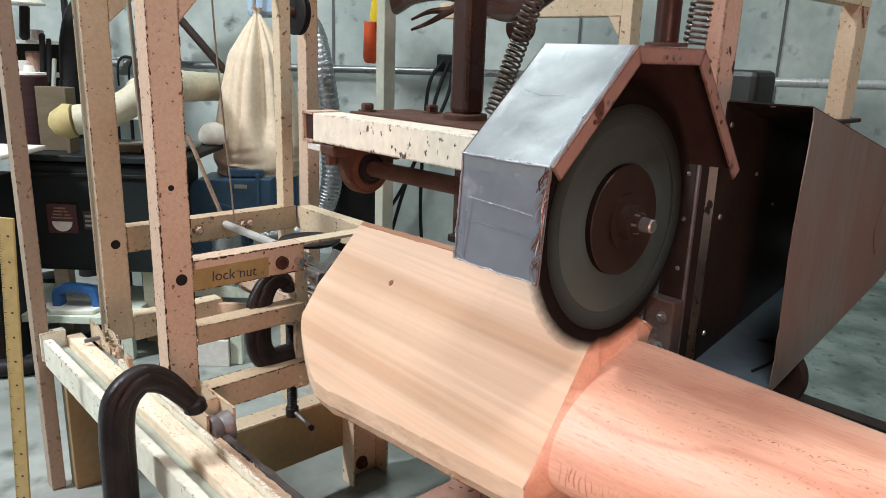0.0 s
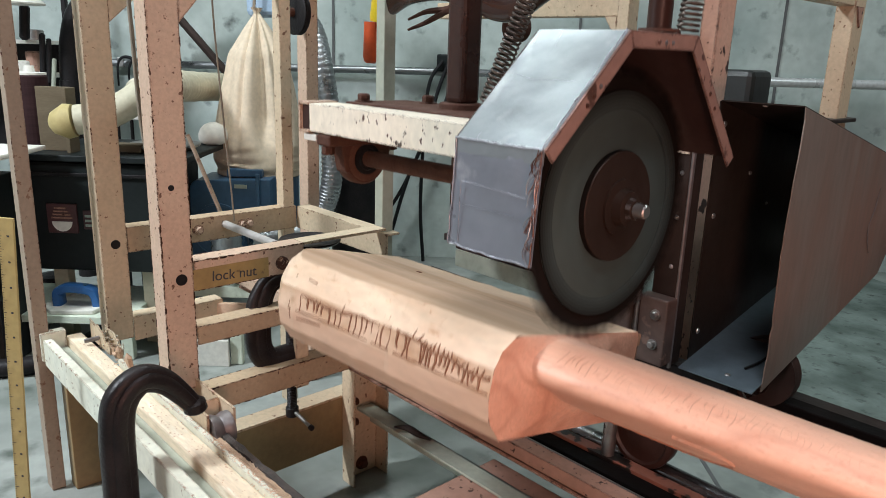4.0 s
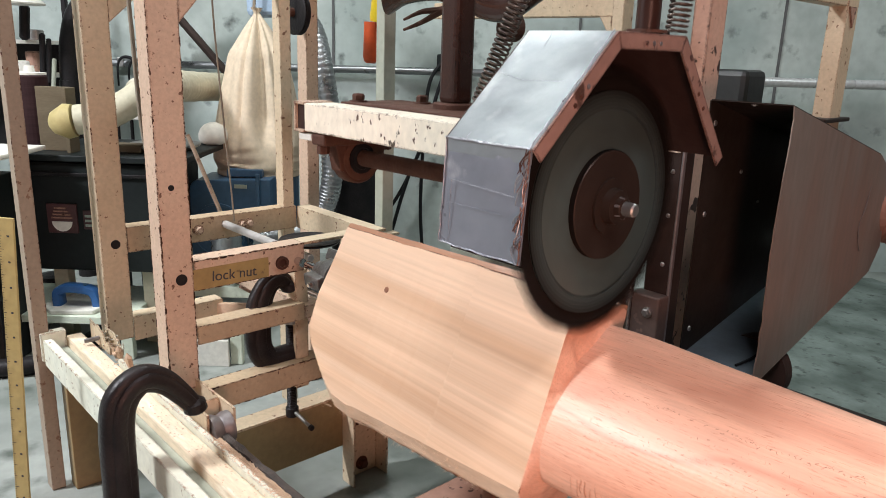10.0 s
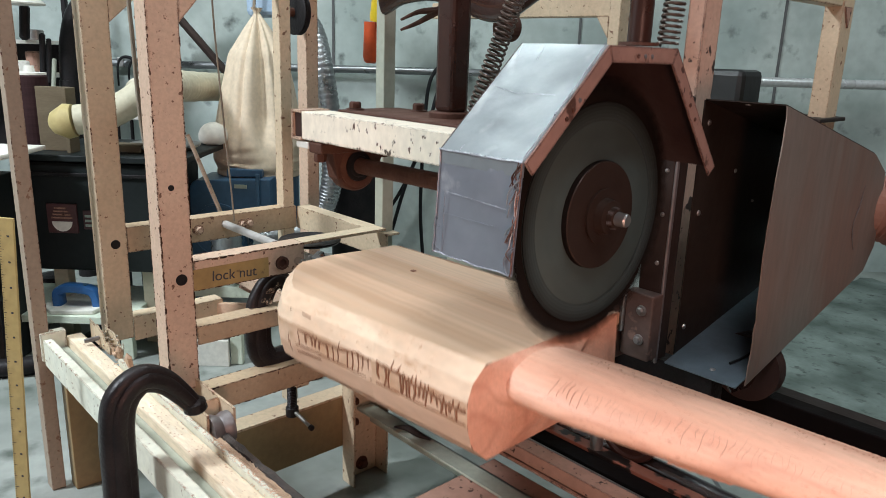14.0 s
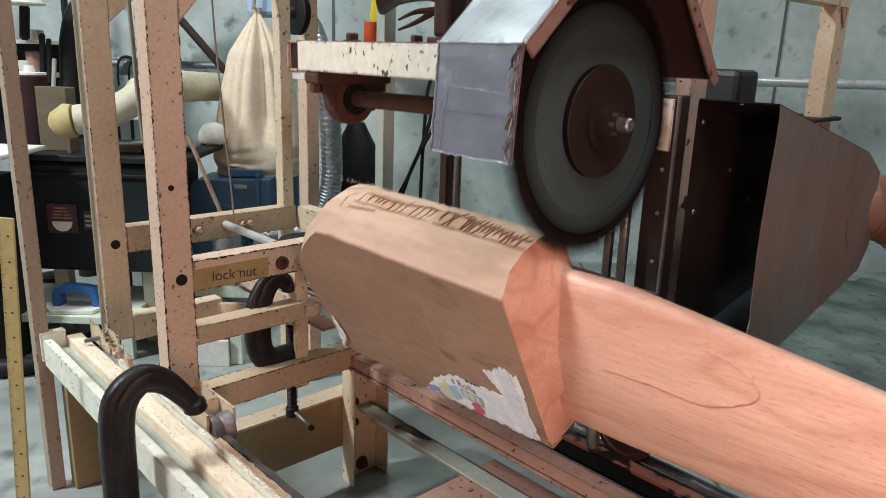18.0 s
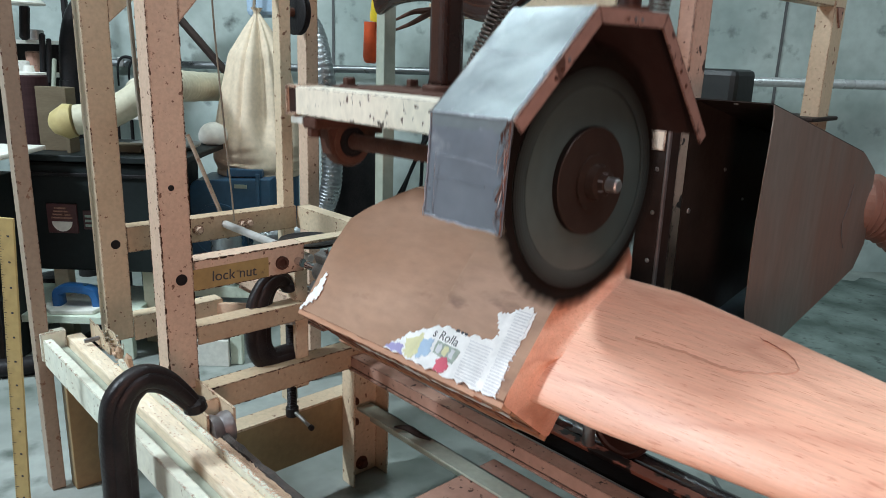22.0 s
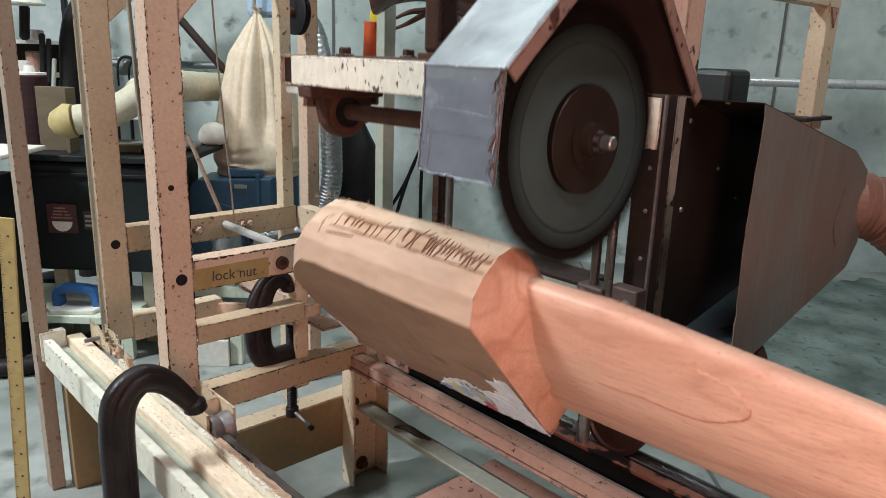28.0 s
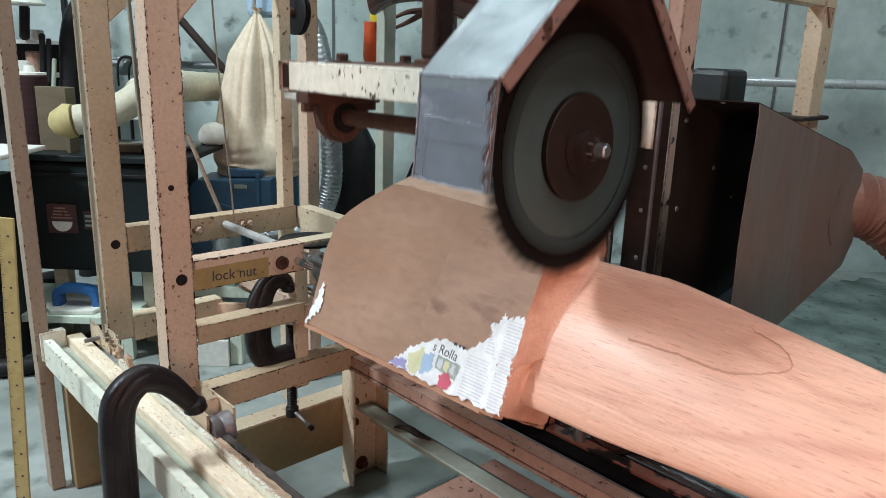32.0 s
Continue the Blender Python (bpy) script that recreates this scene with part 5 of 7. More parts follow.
torn_sheet("colour_print", [(-0.728, -0.080), (-0.712, -0.072), (-0.700, -0.084), (-0.706, -0.097), (-0.724, -0.097)], on_label(0.0032), "print_red", news, jag=0.002, seed=6)
torn_sheet("colour_print", [(-0.745, -0.054), (-0.695, -0.056), (-0.697, -0.078), (-0.742, -0.074)], on_label(0.0027), "ink_grey", news, jag=0.001, seed=7)
for k in range(3):
    x = -0.740 + 0.014 * k
    torn_sheet("colour_print", [(x, -0.058), (x + 0.009, -0.058), (x + 0.010, -0.072), (x + 0.001, -0.071)], on_label(0.0030), "print_yellow" if k == 1 else "ink_pale", news, jag=0.002, seed=8 + k, steps=3)
lettering("headline", "s Rolla", 0.020, on_label(0.0027) @ pose(-0.733, -0.0455, 0, 0, 0, -2), "ink", news)
for k, (x, w) in enumerate(((-0.722, 0.007), (-0.711, 0.004), (-0.704, 0.005))):
    torn_sheet("print_stub", [(x, -0.0315), (x + w, -0.0315), (x + w, -0.0275), (x, -0.0275)], on_label(0.0027), "ink", news, jag=0.0012, seed=60 + k, steps=3)
cols = torn_sheet("newsprint", [(-0.640, -0.097), (-0.634, -0.070), (-0.628, -0.036), (-0.640, -0.020), (-0.656, -0.002), (-0.668, 0.016), (-0.650, 0.022), (-0.640, 0.030), (-0.626, 0.040), (-0.612, 0.038), (-0.609, 0.008), (-0.611, -0.030), (-0.606, -0.052), (-0.599, -0.097)], on_label(0.0025), "paper", hub, "torn newspaper column of small print", seed=21, jag=0.0028)
rest = torn_sheet("newsprint", [(-0.606, -0.096), (-0.604, -0.050), (-0.592, -0.028), (-0.566, -0.006), (-0.560, 0.018), (-0.556, 0.034), (-0.548, 0.026), (-0.540, 0.034), (-0.536, 0.008), (-0.540, -0.040), (-0.535, -0.095)], on_label(0.0018), "paper", hub_end, "torn newspaper column of small print", seed=22, jag=0.0028)
random.seed(9)
for sheet_part, col0, col1, off, top in ((news, -0.690, -0.642, 0.0027, -0.034), (cols, -0.634, -0.604, 0.0030, 0.032), (rest, -0.566, -0.541, 0.0023, 0.016)):
    bm = bmesh.new()
    for row in range(28):
        v = -0.093 + 0.0047 * row
        if v > top:
            break
        lean = 0.10 * (v + 0.03)
        box(bm, col0 - lean + random.uniform(0, 0.002), col1 - lean - random.uniform(0, 0.007), v, v + 0.0015, 0, 0.0003)
    bmesh.ops.transform(bm, matrix=on_label(off), verts=bm.verts)
    tagged(part("print_line", bm, "ink_pale", sheet_part, "grey lines of small print"), kind="stuff")
torn_sheet("newsprint", [(-1.083, -0.099), (-1.078, -0.060), (-1.074, -0.016), (-1.064, -0.034), (-1.054, -0.064), (-1.066, -0.080)], on_label(0.0022), "paper", hub, seed=31, jag=0.004)
# white paper rags on the lower sawn edge
rag = torn_sheet("paper_rag", [(-0.970, -0.024), (-0.940, -0.044), (-0.885, -0.040), (-0.84, -0.042), (-0.790, -0.045), (-0.784, -0.020), (-0.797, 0.010), (-0.815, -0.004), (-0.824, 0.012), (-0.850, -0.002), (-0.868, -0.012), (-0.905, -0.006), (-0.940, -0.010), (-0.955, 0.006)], on_edge(0.0034), "paper", hub, "ragged white paper glued to the sawn edge", seed=41, jag=0.0035)
torn_sheet("paper_rag", [(-0.776, -0.012), (-0.760, -0.026), (-0.738, -0.016), (-0.716, -0.026), (-0.690, -0.022), (-0.662, -0.026), (-0.640, -0.036), (-0.640, -0.018), (-0.664, -0.008), (-0.695, -0.012), (-0.722, -0.010), (-0.740, -0.002)], on_edge(0.0034), "paper", hub, seed=42, jag=0.0035)
torn_sheet("paper_rag", [(-0.555, -0.022), (-0.545, -0.028), (-0.536, -0.020), (-0.546, -0.012)], on_edge(0.0052), "paper", hub_end, seed=43, jag=0.002)
torn_sheet("paper_rag", [(-0.585, -0.024), (-0.576, -0.028), (-0.570, -0.022), (-0.578, -0.016)], on_edge(0.0052), "paper", hub_end, seed=46, jag=0.002)
torn_sheet("paper_rag", [(-0.640, -0.022), (-0.622, -0.030), (-0.600, -0.020), (-0.604, -0.006), (-0.620, -0.012)], on_edge(0.0046), "paper", hub_end, seed=47, jag=0.003)
torn_sheet("paper_rag", [(-0.572, -0.004), (-0.556, -0.010), (-0.542, 0.002), (-0.558, 0.006)], on_edge(0.0046), "paper", hub_end, seed=48, jag=0.002)
torn_sheet("ink_smudge", [(-0.896, -0.026), (-0.890, -0.034), (-0.884, -0.030), (-0.890, -0.021)], on_edge(0.0039), "ink", rag, seed=44, jag=0.0015, steps=4)
for k in range(4):
    x = -0.876 + 0.010 * k
    torn_sheet("ink_smudge", [(x, -0.020), (x + 0.004, -0.030), (x + 0.008, -0.026), (x + 0.005, -0.016)], on_edge(0.0039), "ink_grey", rag, seed=45 + 3 * k, jag=0.002, steps=4)
# splintered sawn rim of the plain face
bm = bmesh.new()
random.seed(77)
for k in range(150):
    x = -1.03 + 0.40 * random.random() ** 0.8
    n = random.uniform(0.028, PLAIN)
    a = Vector((x, 0.784 + n - 0.001, 0.604 + level(x, n, False) - 0.001))
    turned(bm, [(0, random.uniform(0.0003, 0.0009)), (random.uniform(0.003, 0.012), 0.0001)], a, a + Vector((random.uniform(-0.7, 0.7), random.uniform(-0.1, 0.6), random.uniform(0.5, 1.2))), 4)
tagged(part("splinter", bm, "wood_pale", hub), kind="stuff")
# plugged screw in the plain face
part("screw_head", turned(bmesh.new(), [(0, 0.0055), (0.001, 0.0045)], (-0.926, 0.784 + PLAIN - 0.0005, 0.604 - 0.014), (-0.926, 2, 0.604 - 0.014), 12), "wood_stained", hub)


# fine cutter marks across the rounded edge of the blade
random.seed(67)
bm = bmesh.new()
x = -0.49
while x < 0.1:
    k0, k1 = random.uniform(1.75, 2.1), random.uniform(2.45, 3.0)
    lean, w = random.uniform(-0.001, 0.003), random.uniform(0.0002, 0.00042)
    rings = []
    for q in range(9):
        u = q / 8
        p, tan, out = blade_point(x + lean * u + 0.0012 * math.sin(5 * u + x * 90), k0 + (k1 - k0) * u)
        ww = w * (0.25 + math.sin(math.pi * u))
        rings.append([p - out * 0.001 - Vector((ww, 0, 0)), p - out * 0.001 + Vector((ww, 0, 0)), p + out * 0.0003 + Vector((ww * 0.7, 0, 0)), p + out * 0.0003 - Vector((ww * 0.7, 0, 0))])
    loft(bm, rings)
    x += random.uniform(0.0055, 0.011)
tagged(part("cutter_mark", bm, "tool_mark", blank), kind="stuff")

# broken rows of open pores along the cut blade
random.seed(61)
for k0, k1, spread, gap, size in ((12.15, 12.05, 0.035, 0.0045, 0.8), (12.45, 12.5, 0.05, 0.012, 0.7), (12.95, 12.75, 0.10, 0.0060, 0.7), (0.35, 0.05, 0.10, 0.010, 0.7)):
    bm = bmesh.new()
    x = -0.485
    while x < 0.2:
        k = k0 + (k1 - k0) * (x + 0.48) + random.gauss(0, spread) + 0.03 * math.sin(x * 23 + k0 * 40)
        p, q, out = blade_point(x, k % 13)
        n, w = random.uniform(0.0015, 0.0045) * size, random.uniform(0.0003, 0.0008) * size
        a, b = p + out * 0.0004, p + Vector((n, 0, 0)) + q * random.uniform(-0.003, 0.003) + out * 0.0004
        vs = [bm.verts.new(v) for v in (a - q * w, b - q * w * 0.4, b + q * w * 0.4, a + q * w)] + [bm.verts.new(v - out * 0.0015) for v in (a - q * w, b - q * w * 0.4, b + q * w * 0.4, a + q * w)]
        for f in ((0, 1, 2, 3), (4, 5, 6, 7), (0, 1, 5, 4), (1, 2, 6, 5), (2, 3, 7, 6), (3, 0, 4, 7)):
            bm.faces.new([vs[i] for i in f])
        x += gap * random.uniform(0.2, 1.8) * (3 if math.sin(x * 31 + k0 * 90) > 0.75 else 1)
    tagged(part("pore_line", bm, "pore", blank), kind="stuff")

# dark growth-ring figure in the blade's label side
def label_side(x, v):
    return min((blade_point(x, 4.3 + 4.2 * i / 120, 0.0002) for i in range(121)), key=lambda r: abs(r[0].z - 0.604 - v))[0]


random.seed(14)
for pts, w in ((((-0.345, 0.118), (-0.330, 0.1156), (-0.303, 0.106), (-0.286, 0.089), (-0.295, 0.077), (-0.325, 0.064), (-0.356, 0.057), (-0.41, 0.060), (-0.48, 0.058)), 0.0022),):
    path = [p + Vector((0, 0, noise.noise(p * 140) * 0.0022)) for p in spline([label_side(x, v) for x, v in pts], 9)]
    bm = bmesh.new()
    sweep(bm, path, lambda u: w * (0.25 + 0.75 * abs(math.sin(11 * u + 1.3))) * (0.4 + 0.6 * math.sin(math.pi * min(1, u * 1.6))) + 0.0002, 6, flat=(w, 0.0004, 1.0))
    part("grain_line", bm, "figure", blank)

# ---- small things on the machine ----
def c_clamp(plane_x, path, width, thick, screw, handle, label):
    """A C-clamp standing in the plane x = plane_x: (y, z) points of its body, and its screw from low to high."""
    ob = thing("c_clamp", (plane_x, screw[0], screw[1]), label, "clamp", "clamps on the frame")
    pts = spline([(plane_x, y, z) for y, z in path], 8)
    bm = bmesh.new()
    sweep(bm, pts, 0.01, 16, flat=(width, thick, 0.55, lambda u: 1.0 - 0.42 * max(0, (u - 0.6) / 0.4)), up=(1, 0, 0))
    smooth(part("body", bm, "clamp", ob), 50)
    bm = bmesh.new()
    sweep(bm, pts, 0.01, 12, flat=(width * 0.55, thick * 1.25, 0.6, lambda u: 1.0 - 0.35 * max(0, (u - 0.72) / 0.28)), up=(1, 0, 0))
    smooth(part("rib", bm, "clamp", ob), 50)
    end, back = pts[-1], pts[-3]
    d = (Vector(end) - Vector(back)).normalized()
    part("jaw_pad", turned(bmesh.new(), [(-0.016, 0.012), (-0.010, 0.019), (0.004, 0.020), (0.008, 0.016)], Vector(end), Vector(end) + Vector((0, 0.25 * d.y, d.z)), 18), "clamp", ob)
    y, z0, z1, r = screw
    prof, n = [], int((z1 - z0) / 0.004)
    for k in range(n):
        prof += [(k * 0.004, r * 0.82), (k * 0.004 + 0.002, r)]
    part("screw", turned(bmesh.new(), prof, (plane_x, y, z0), (plane_x, y, z1), 16), "black", ob)
    part("screw_head", rod((plane_x, y, z0 - 0.02), (plane_x, y, z0 + 0.004), r * 1.35, 16), "black", ob)
    part("swivel_pad", rod((plane_x, y, z1), (plane_x, y, z1 + 0.012), r * 1.7, 18), "steel", ob)
    part("handle", rod(handle[0], handle[1], 0.004, 10), "steel", ob)
    part("handle_ball", rod(handle[1], tuple(b + (b - a) * 0.1 for a, b in zip(*handle)), 0.0065, 10), "black", ob)
    return ob


c_clamp(-1.1, [(0.50, 0.185), (0.44, 0.165), (0.375, 0.19), (0.338, 0.25), (0.336, 0.36), (0.338, 0.455), (0.350, 0.498), (0.38, 0.519), (0.413, 0.508), (0.443, 0.476), (0.466, 0.444)], 0.0265, 0.016,
        (0.475, 0.13, 0.345, 0.012), ((-1.13, 0.475, 0.115), (-1.04, 0.475, 0.12)), "large black iron C-clamp gripping the front beam")
c_clamp(-1.33, [(0.80, 0.376), (0.77, 0.374), (0.735, 0.378), (0.713, 0.41), (0.711, 0.46), (0.716, 0.51), (0.737, 0.548), (0.765, 0.556), (0.79, 0.535)], 0.028, 0.014,
        (0.789, 0.245, 0.452, 0.011), ((-1.335, 0.79, 0.24), (-1.25, 0.786, 0.232)), "black iron C-clamp gripping a lower bar")


def roller_bracket(x0, x1, y0, y1, z0, z1, r, label, mat):
    ob = thing("roller_bracket", ((x0 + x1) / 2, (y0 + y1) / 2, z0), label, "bracket", "roller brackets")
    for y in (y0, y1):
        pts = [(x0, z0 + 0.02), (x0 + 0.03, z0), (x1, z0), (x1, z1), (x0, z1)]
        part("cheek", soften(prism(bmesh.new(), pts, "y", y, y + 0.005), 0.001), mat, ob)
    part("web", cuboid(x1 - 0.06, x1 - 0.055, y0 + 0.005, y1, z0 + 0.02, z1), mat, ob)
    c = (x1 - 0.012, (z0 + z1) / 2 + 0.004)
    bm = bmesh.new()
    w = y1 - y0 - 0.005
    turned(bm, [(0.002, r * 0.5), (0.003, r), (w * 0.3, r), (w * 0.5, r * 0.84), (w * 0.7, r), (w - 0.003, r), (w - 0.002, r * 0.5)], (c[0], y0 + 0.005, c[1]), (c[0], y1, c[1]), 28)
    smooth(part("roller", bm, "worn_iron", ob), 40)
    bolt(ob, (c[0] - 0.01, y0, c[1] - 0.012), (0, -1, 0), 0.008, "steel")
    return ob


roller_bracket(-1.33, -1.126, 0.4965, 0.547, 0.318, 0.405, 0.030, "cream painted roller bracket with a steel roller on the beam", "cream")
roller_bracket(-1.212, -1.09, 0.928, 0.978, 0.376, 0.432, 0.027, "pinkish painted roller bracket on the guide rail", "salmon")
torn = thing("torn_bracket", (-1.63, 0.485, 0.38), "cream painted bracket with torn splintered edges on the beam", "bracket")
random.seed(71)
for y, x0, x1, top in ((0.484, -1.70, -1.575, 0.428), (0.505, -1.665, -1.56, 0.415)):
    pts = [(x0, 0.372), (x1, 0.372)]
    for k in range(9):
        u = k / 8
        pts.append((x1 + (x0 - x1) * u, 0.392 + (top - 0.392) * u + random.uniform(-0.009, 0.006)))
    part("plate", prism(bmesh.new(), pts, "y", y, y + 0.003), "cream", torn)
part("base", cuboid(-1.66, -1.56, 0.487, 0.505, 0.372, 0.378, bevel=0.001), "dust", torn)
part("bolt", rod((-1.64, 0.484, 0.392), (-1.64, 0.452, 0.392), 0.0055, 8), "worn_iron", torn)
bm = bmesh.new()
for k in range(40):
    p = Vector((random.uniform(-1.67, -1.55), random.uniform(0.484, 0.51), 0.381 + random.uniform(0, 0.02)))
    turned(bm, [(0, random.uniform(0.001, 0.0035)), (random.uniform(0.006, 0.02), 0.0004)], p, p + Vector((random.uniform(-1, 1), random.uniform(-1, 1), random.uniform(-0.2, 0.9))), 4)
tagged(part("splinter", bm, "beam_white", torn), kind="stuff")

scrap = thing("metal_scrap", (-1.13, 0.975, 0.2), "small dark scrap of bent metal lying on the tie bar", "scrap")
bm = bmesh.new()
sweep(bm, spline([(-1.17, 0.96, 0.206), (-1.14, 0.972, 0.212), (-1.11, 0.978, 0.208), (-1.075, 0.985, 0.206)], 5), lambda u: 0.002 + 0.006 * math.sin(math.pi * u), 8)
part("strip", bm, "dark", scrap)
plank = thing("cross_plank", (-0.86, 0.85, 0.13), "pinkish dusty plank lying across under the rail", "plank")
part("board", cuboid(-0.95, -0.72, 0.70, 1.06, 0.17, 0.19), "salmon", plank)
part("leg", cuboid(-0.88, -0.80, 0.80, 0.84, 0.0, 0.17), "dark", plank)

# wood chips and dust on the front beam
random.seed(33)
verts, faces = [], []
CUBE = ((0, 1, 3, 2), (4, 6, 7, 5), (0, 4, 5, 1), (2, 3, 7, 6), (0, 2, 6, 4), (1, 5, 7, 3))
for k in range(7000):
    x = random.uniform(-1.66, -0.7) if k % 3 == 0 else random.triangular(-1.25, -0.6, -0.85)
    y = random.gauss(0.500, 0.010) if k % 24 else random.gauss(0.458, 0.014)
    s = random.uniform(0.0003, 0.0009)
    if not 0.440 < y < 0.513:
        continue
    z = 0.391 if 0.475 < y < 0.485 else 0.380 if y < 0.475 else 0.366 + 0.004 * max(0, noise.noise(Vector((x * 25, y * 60, 1))))
    n, a = s * random.uniform(1, 2.6), random.uniform(0, 3.1)
    o = len(verts)
    for u in (-n, n):
        for v in (-s, s):
            for w in (-0.0003, s):
                verts.append((x + u * math.cos(a) - v * math.sin(a), y + u * math.sin(a) + v * math.cos(a), z + w))
    faces += [tuple(o + m for m in f) for f in CUBE]
me = bpy.data.meshes.new("wood_chips")
me.from_pydata(verts, [], faces)
me.materials.append(M["dust"])
tagged(new("wood_chips", me), "pale wood chips and dust scattered on the beam", "wood chips", kind="stuff")
for k in range(2):
    x = -1.50 + 0.05 * k + random.uniform(-0.01, 0.01)
    ob = thing("wood_splinter", (x, 0.48, 0.39), "pale torn wood splinter standing among the chips", "splinter", "splinters on the beam")
    bm = bmesh.new()
    turned(bm, [(0, 0.006), (0.02, 0.008), (random.uniform(0.03, 0.05), 0.001)], (x, 0.482, 0.391), (x + random.uniform(-0.03, 0.03), 0.47, 0.46), 5)
    part("chip", bm, "dust", ob)

# cross braces, ropes
part("gusset", prism(bmesh.new(), [(0.573, 1.19), (0.573, 1.075), (0.70, 1.19)], "x", XB - 0.003, XB + 0.002), "cream", frame_thing)
part("crossbar", cuboid(XB - 0.04, XB + 0.002, 0.573, 1.02, 1.19, 1.24), "cream", frame_thing)
part("gusset", prism(bmesh.new(), [(0.556, 1.19), (0.556, 1.072), (0.66, 1.19)], "x", XF - 0.003, XF + 0.002), "cream_worn", frame_thing)
part("crossbar", cuboid(XF - 0.04, XF + 0.002, 0.556, 1.0, 1.19, 1.24), "cream_worn", frame_thing)
part("diagonal_brace", rod(hall(-1.18, 3.15, 1.207), hall(-0.905, 3.15, 0.892), 0.017, 12), "dark", frame_thing)
part("diagonal_rod", rod(hall(-0.672, 1.9, 0.81), hall(-0.593, 1.9, 0.601), 0.0055, 10), "tan_cream", frame_thing)


def cord(name, pts, r, mat, label, category):
    ob = thing(name, pts[-1], label, category)
    bm = bmesh.new()
    sweep(bm, spline(pts, 8), r, 7)
    smooth(part("strand", bm, mat, ob), 80)
    return ob


cord("rope", [hall(-0.655, 1.55, 1.35), hall(-0.652, 1.55, 1.125), hall(-0.65, 1.55, 1.05), hall(-0.645, 1.55, 0.88), hall(-0.63, 1.55, 0.75), hall(-0.625, 1.55, 0.60)], 0.0045, "rope", "thin grey-brown rope hanging beside the posts", "rope")
cord("cord", [hall(-0.54, 1.75, 1.35), hall(-0.545, 1.75, 1.13), hall(-0.53, 1.75, 0.85), hall(-0.52, 1.75, 0.70), hall(-0.515, 1.75, 0.62)], 0.0022, "rope", "thin pale cord hanging down", "cord")
pulley = thing("pulley", (-1.80, 1.165, 1.12), "black grooved pulley bolted to the rear post", "pulley")
bm = bmesh.new()
turned(bm, [(0, 0.05), (0.004, 0.06), (0.012, 0.05), (0.02, 0.06), (0.024, 0.05)], (-1.83, 1.115, 1.13), (-1.83, 1.2, 1.13), 30)
smooth(part("sheave", bm, "black", pulley), 30)
part("axle", rod((-1.83, 1.10, 1.13), (-1.83, 1.156, 1.13), 0.012), "rust", pulley)
# spindle chuck, a cast clamp with set screws
bm = bmesh.new()
turned(bm, [(0, 0.012), (0.006, 0.021), (0.022, 0.024), (0.040, 0.034), (0.070, 0.036), (0.074, 0.030)], (-1.205, 0.784, 0.604), (0, 0.784, 0.604), 28)
chuck = smooth(part("chuck", bm, "cast_alloy", spindle, "dusty cast alloy chuck with set screws"), 40)
part("shaft_nose", rod((-1.25, 0.784, 0.604), (-1.20, 0.784, 0.604), 0.0085), "chrome", spindle)
for k in range(3):
    a = 0.5 + 2.094 * k
    c, q = math.cos(a), math.sin(a)
    bm = cuboid(-1.185, -1.135, -0.013, 0.013, 0.026, 0.050, bevel=0.004)
    bmesh.ops.transform(bm, matrix=pose(0, 0.784, 0.604, math.degrees(a) - 90), verts=bm.verts)
    part("chuck_lug", rough(bm, 0.002, k), "cast_alloy", chuck)
    part("set_screw", rod((-1.150, 0.784 + 0.030 * c, 0.604 + 0.030 * q), (-1.150, 0.784 + 0.062 * c, 0.604 + 0.062 * q), 0.0055, 6), "chrome", chuck)
# dark shallow pan under the flange
bm = bmesh.new()
turned(bm, [(0, 0.03), (0.002, 0.052), (0.006, 0.066), (0.010, 0.069), (0.012, 0.068), (0.008, 0.05)], (-1.362, 0.862, 0.612), (-1.362, 0.862, 2), 40)
smooth(part("pan", bm, "black", frame_thing, "shallow black pan fixed under the flange"), 40)
# side bars behind the spindle
part("lower_shaft", rod((XB, 0.86, 0.505), (-1.05, 0.86, 0.505), 0.011), "chrome", frame_thing)
part("side_plate", cuboid(XB, XF, 0.845, 0.90, 0.43, 0.436, bevel=0.001), "salmon", frame_thing)
part("corner_post", cuboid(XF - 0.06, XF - 0.022, 0.79, 0.822, 0.30, 0.575), "cream", frame_thing)
part("corner_post", cuboid(XF - 0.03, XF - 0.003, 0.975, 1.0, 0.33, 0.45), "cream", frame_thing)

# ---- the back of the hall ----
pipe = thing("wall_pipe", hall(0, 3.62, 0.95), "thin grey steel pipe running along the concrete wall", "pipe")
part("tube", rod(hall(-3.0, 3.64, 0.93), hall(1.2, 3.64, 0.955), 0.018), "pipe", pipe)
for a in (-1.6, -0.3, 0.7):
    part("pipe_clip", hall_mesh(cuboid(a, a + 0.03, 3.62, 3.7, 0.92, 0.965, bevel=0.003)), "steel", pipe)
pipe = thing("steel_pipe", hall(2.0, 3.4, 0.96), "thick polished steel pipe along the wall", "pipe")
part("tube", rod(hall(1.15, 3.5, 0.955), hall(3.4, 3.5, 0.965), 0.022, 24), "pipe_bright", pipe)
part("pipe_bracket", hall_mesh(cuboid(3.0, 3.04, 3.46, 3.7, 0.90, 1.0, bevel=0.003)), "steel", pipe)

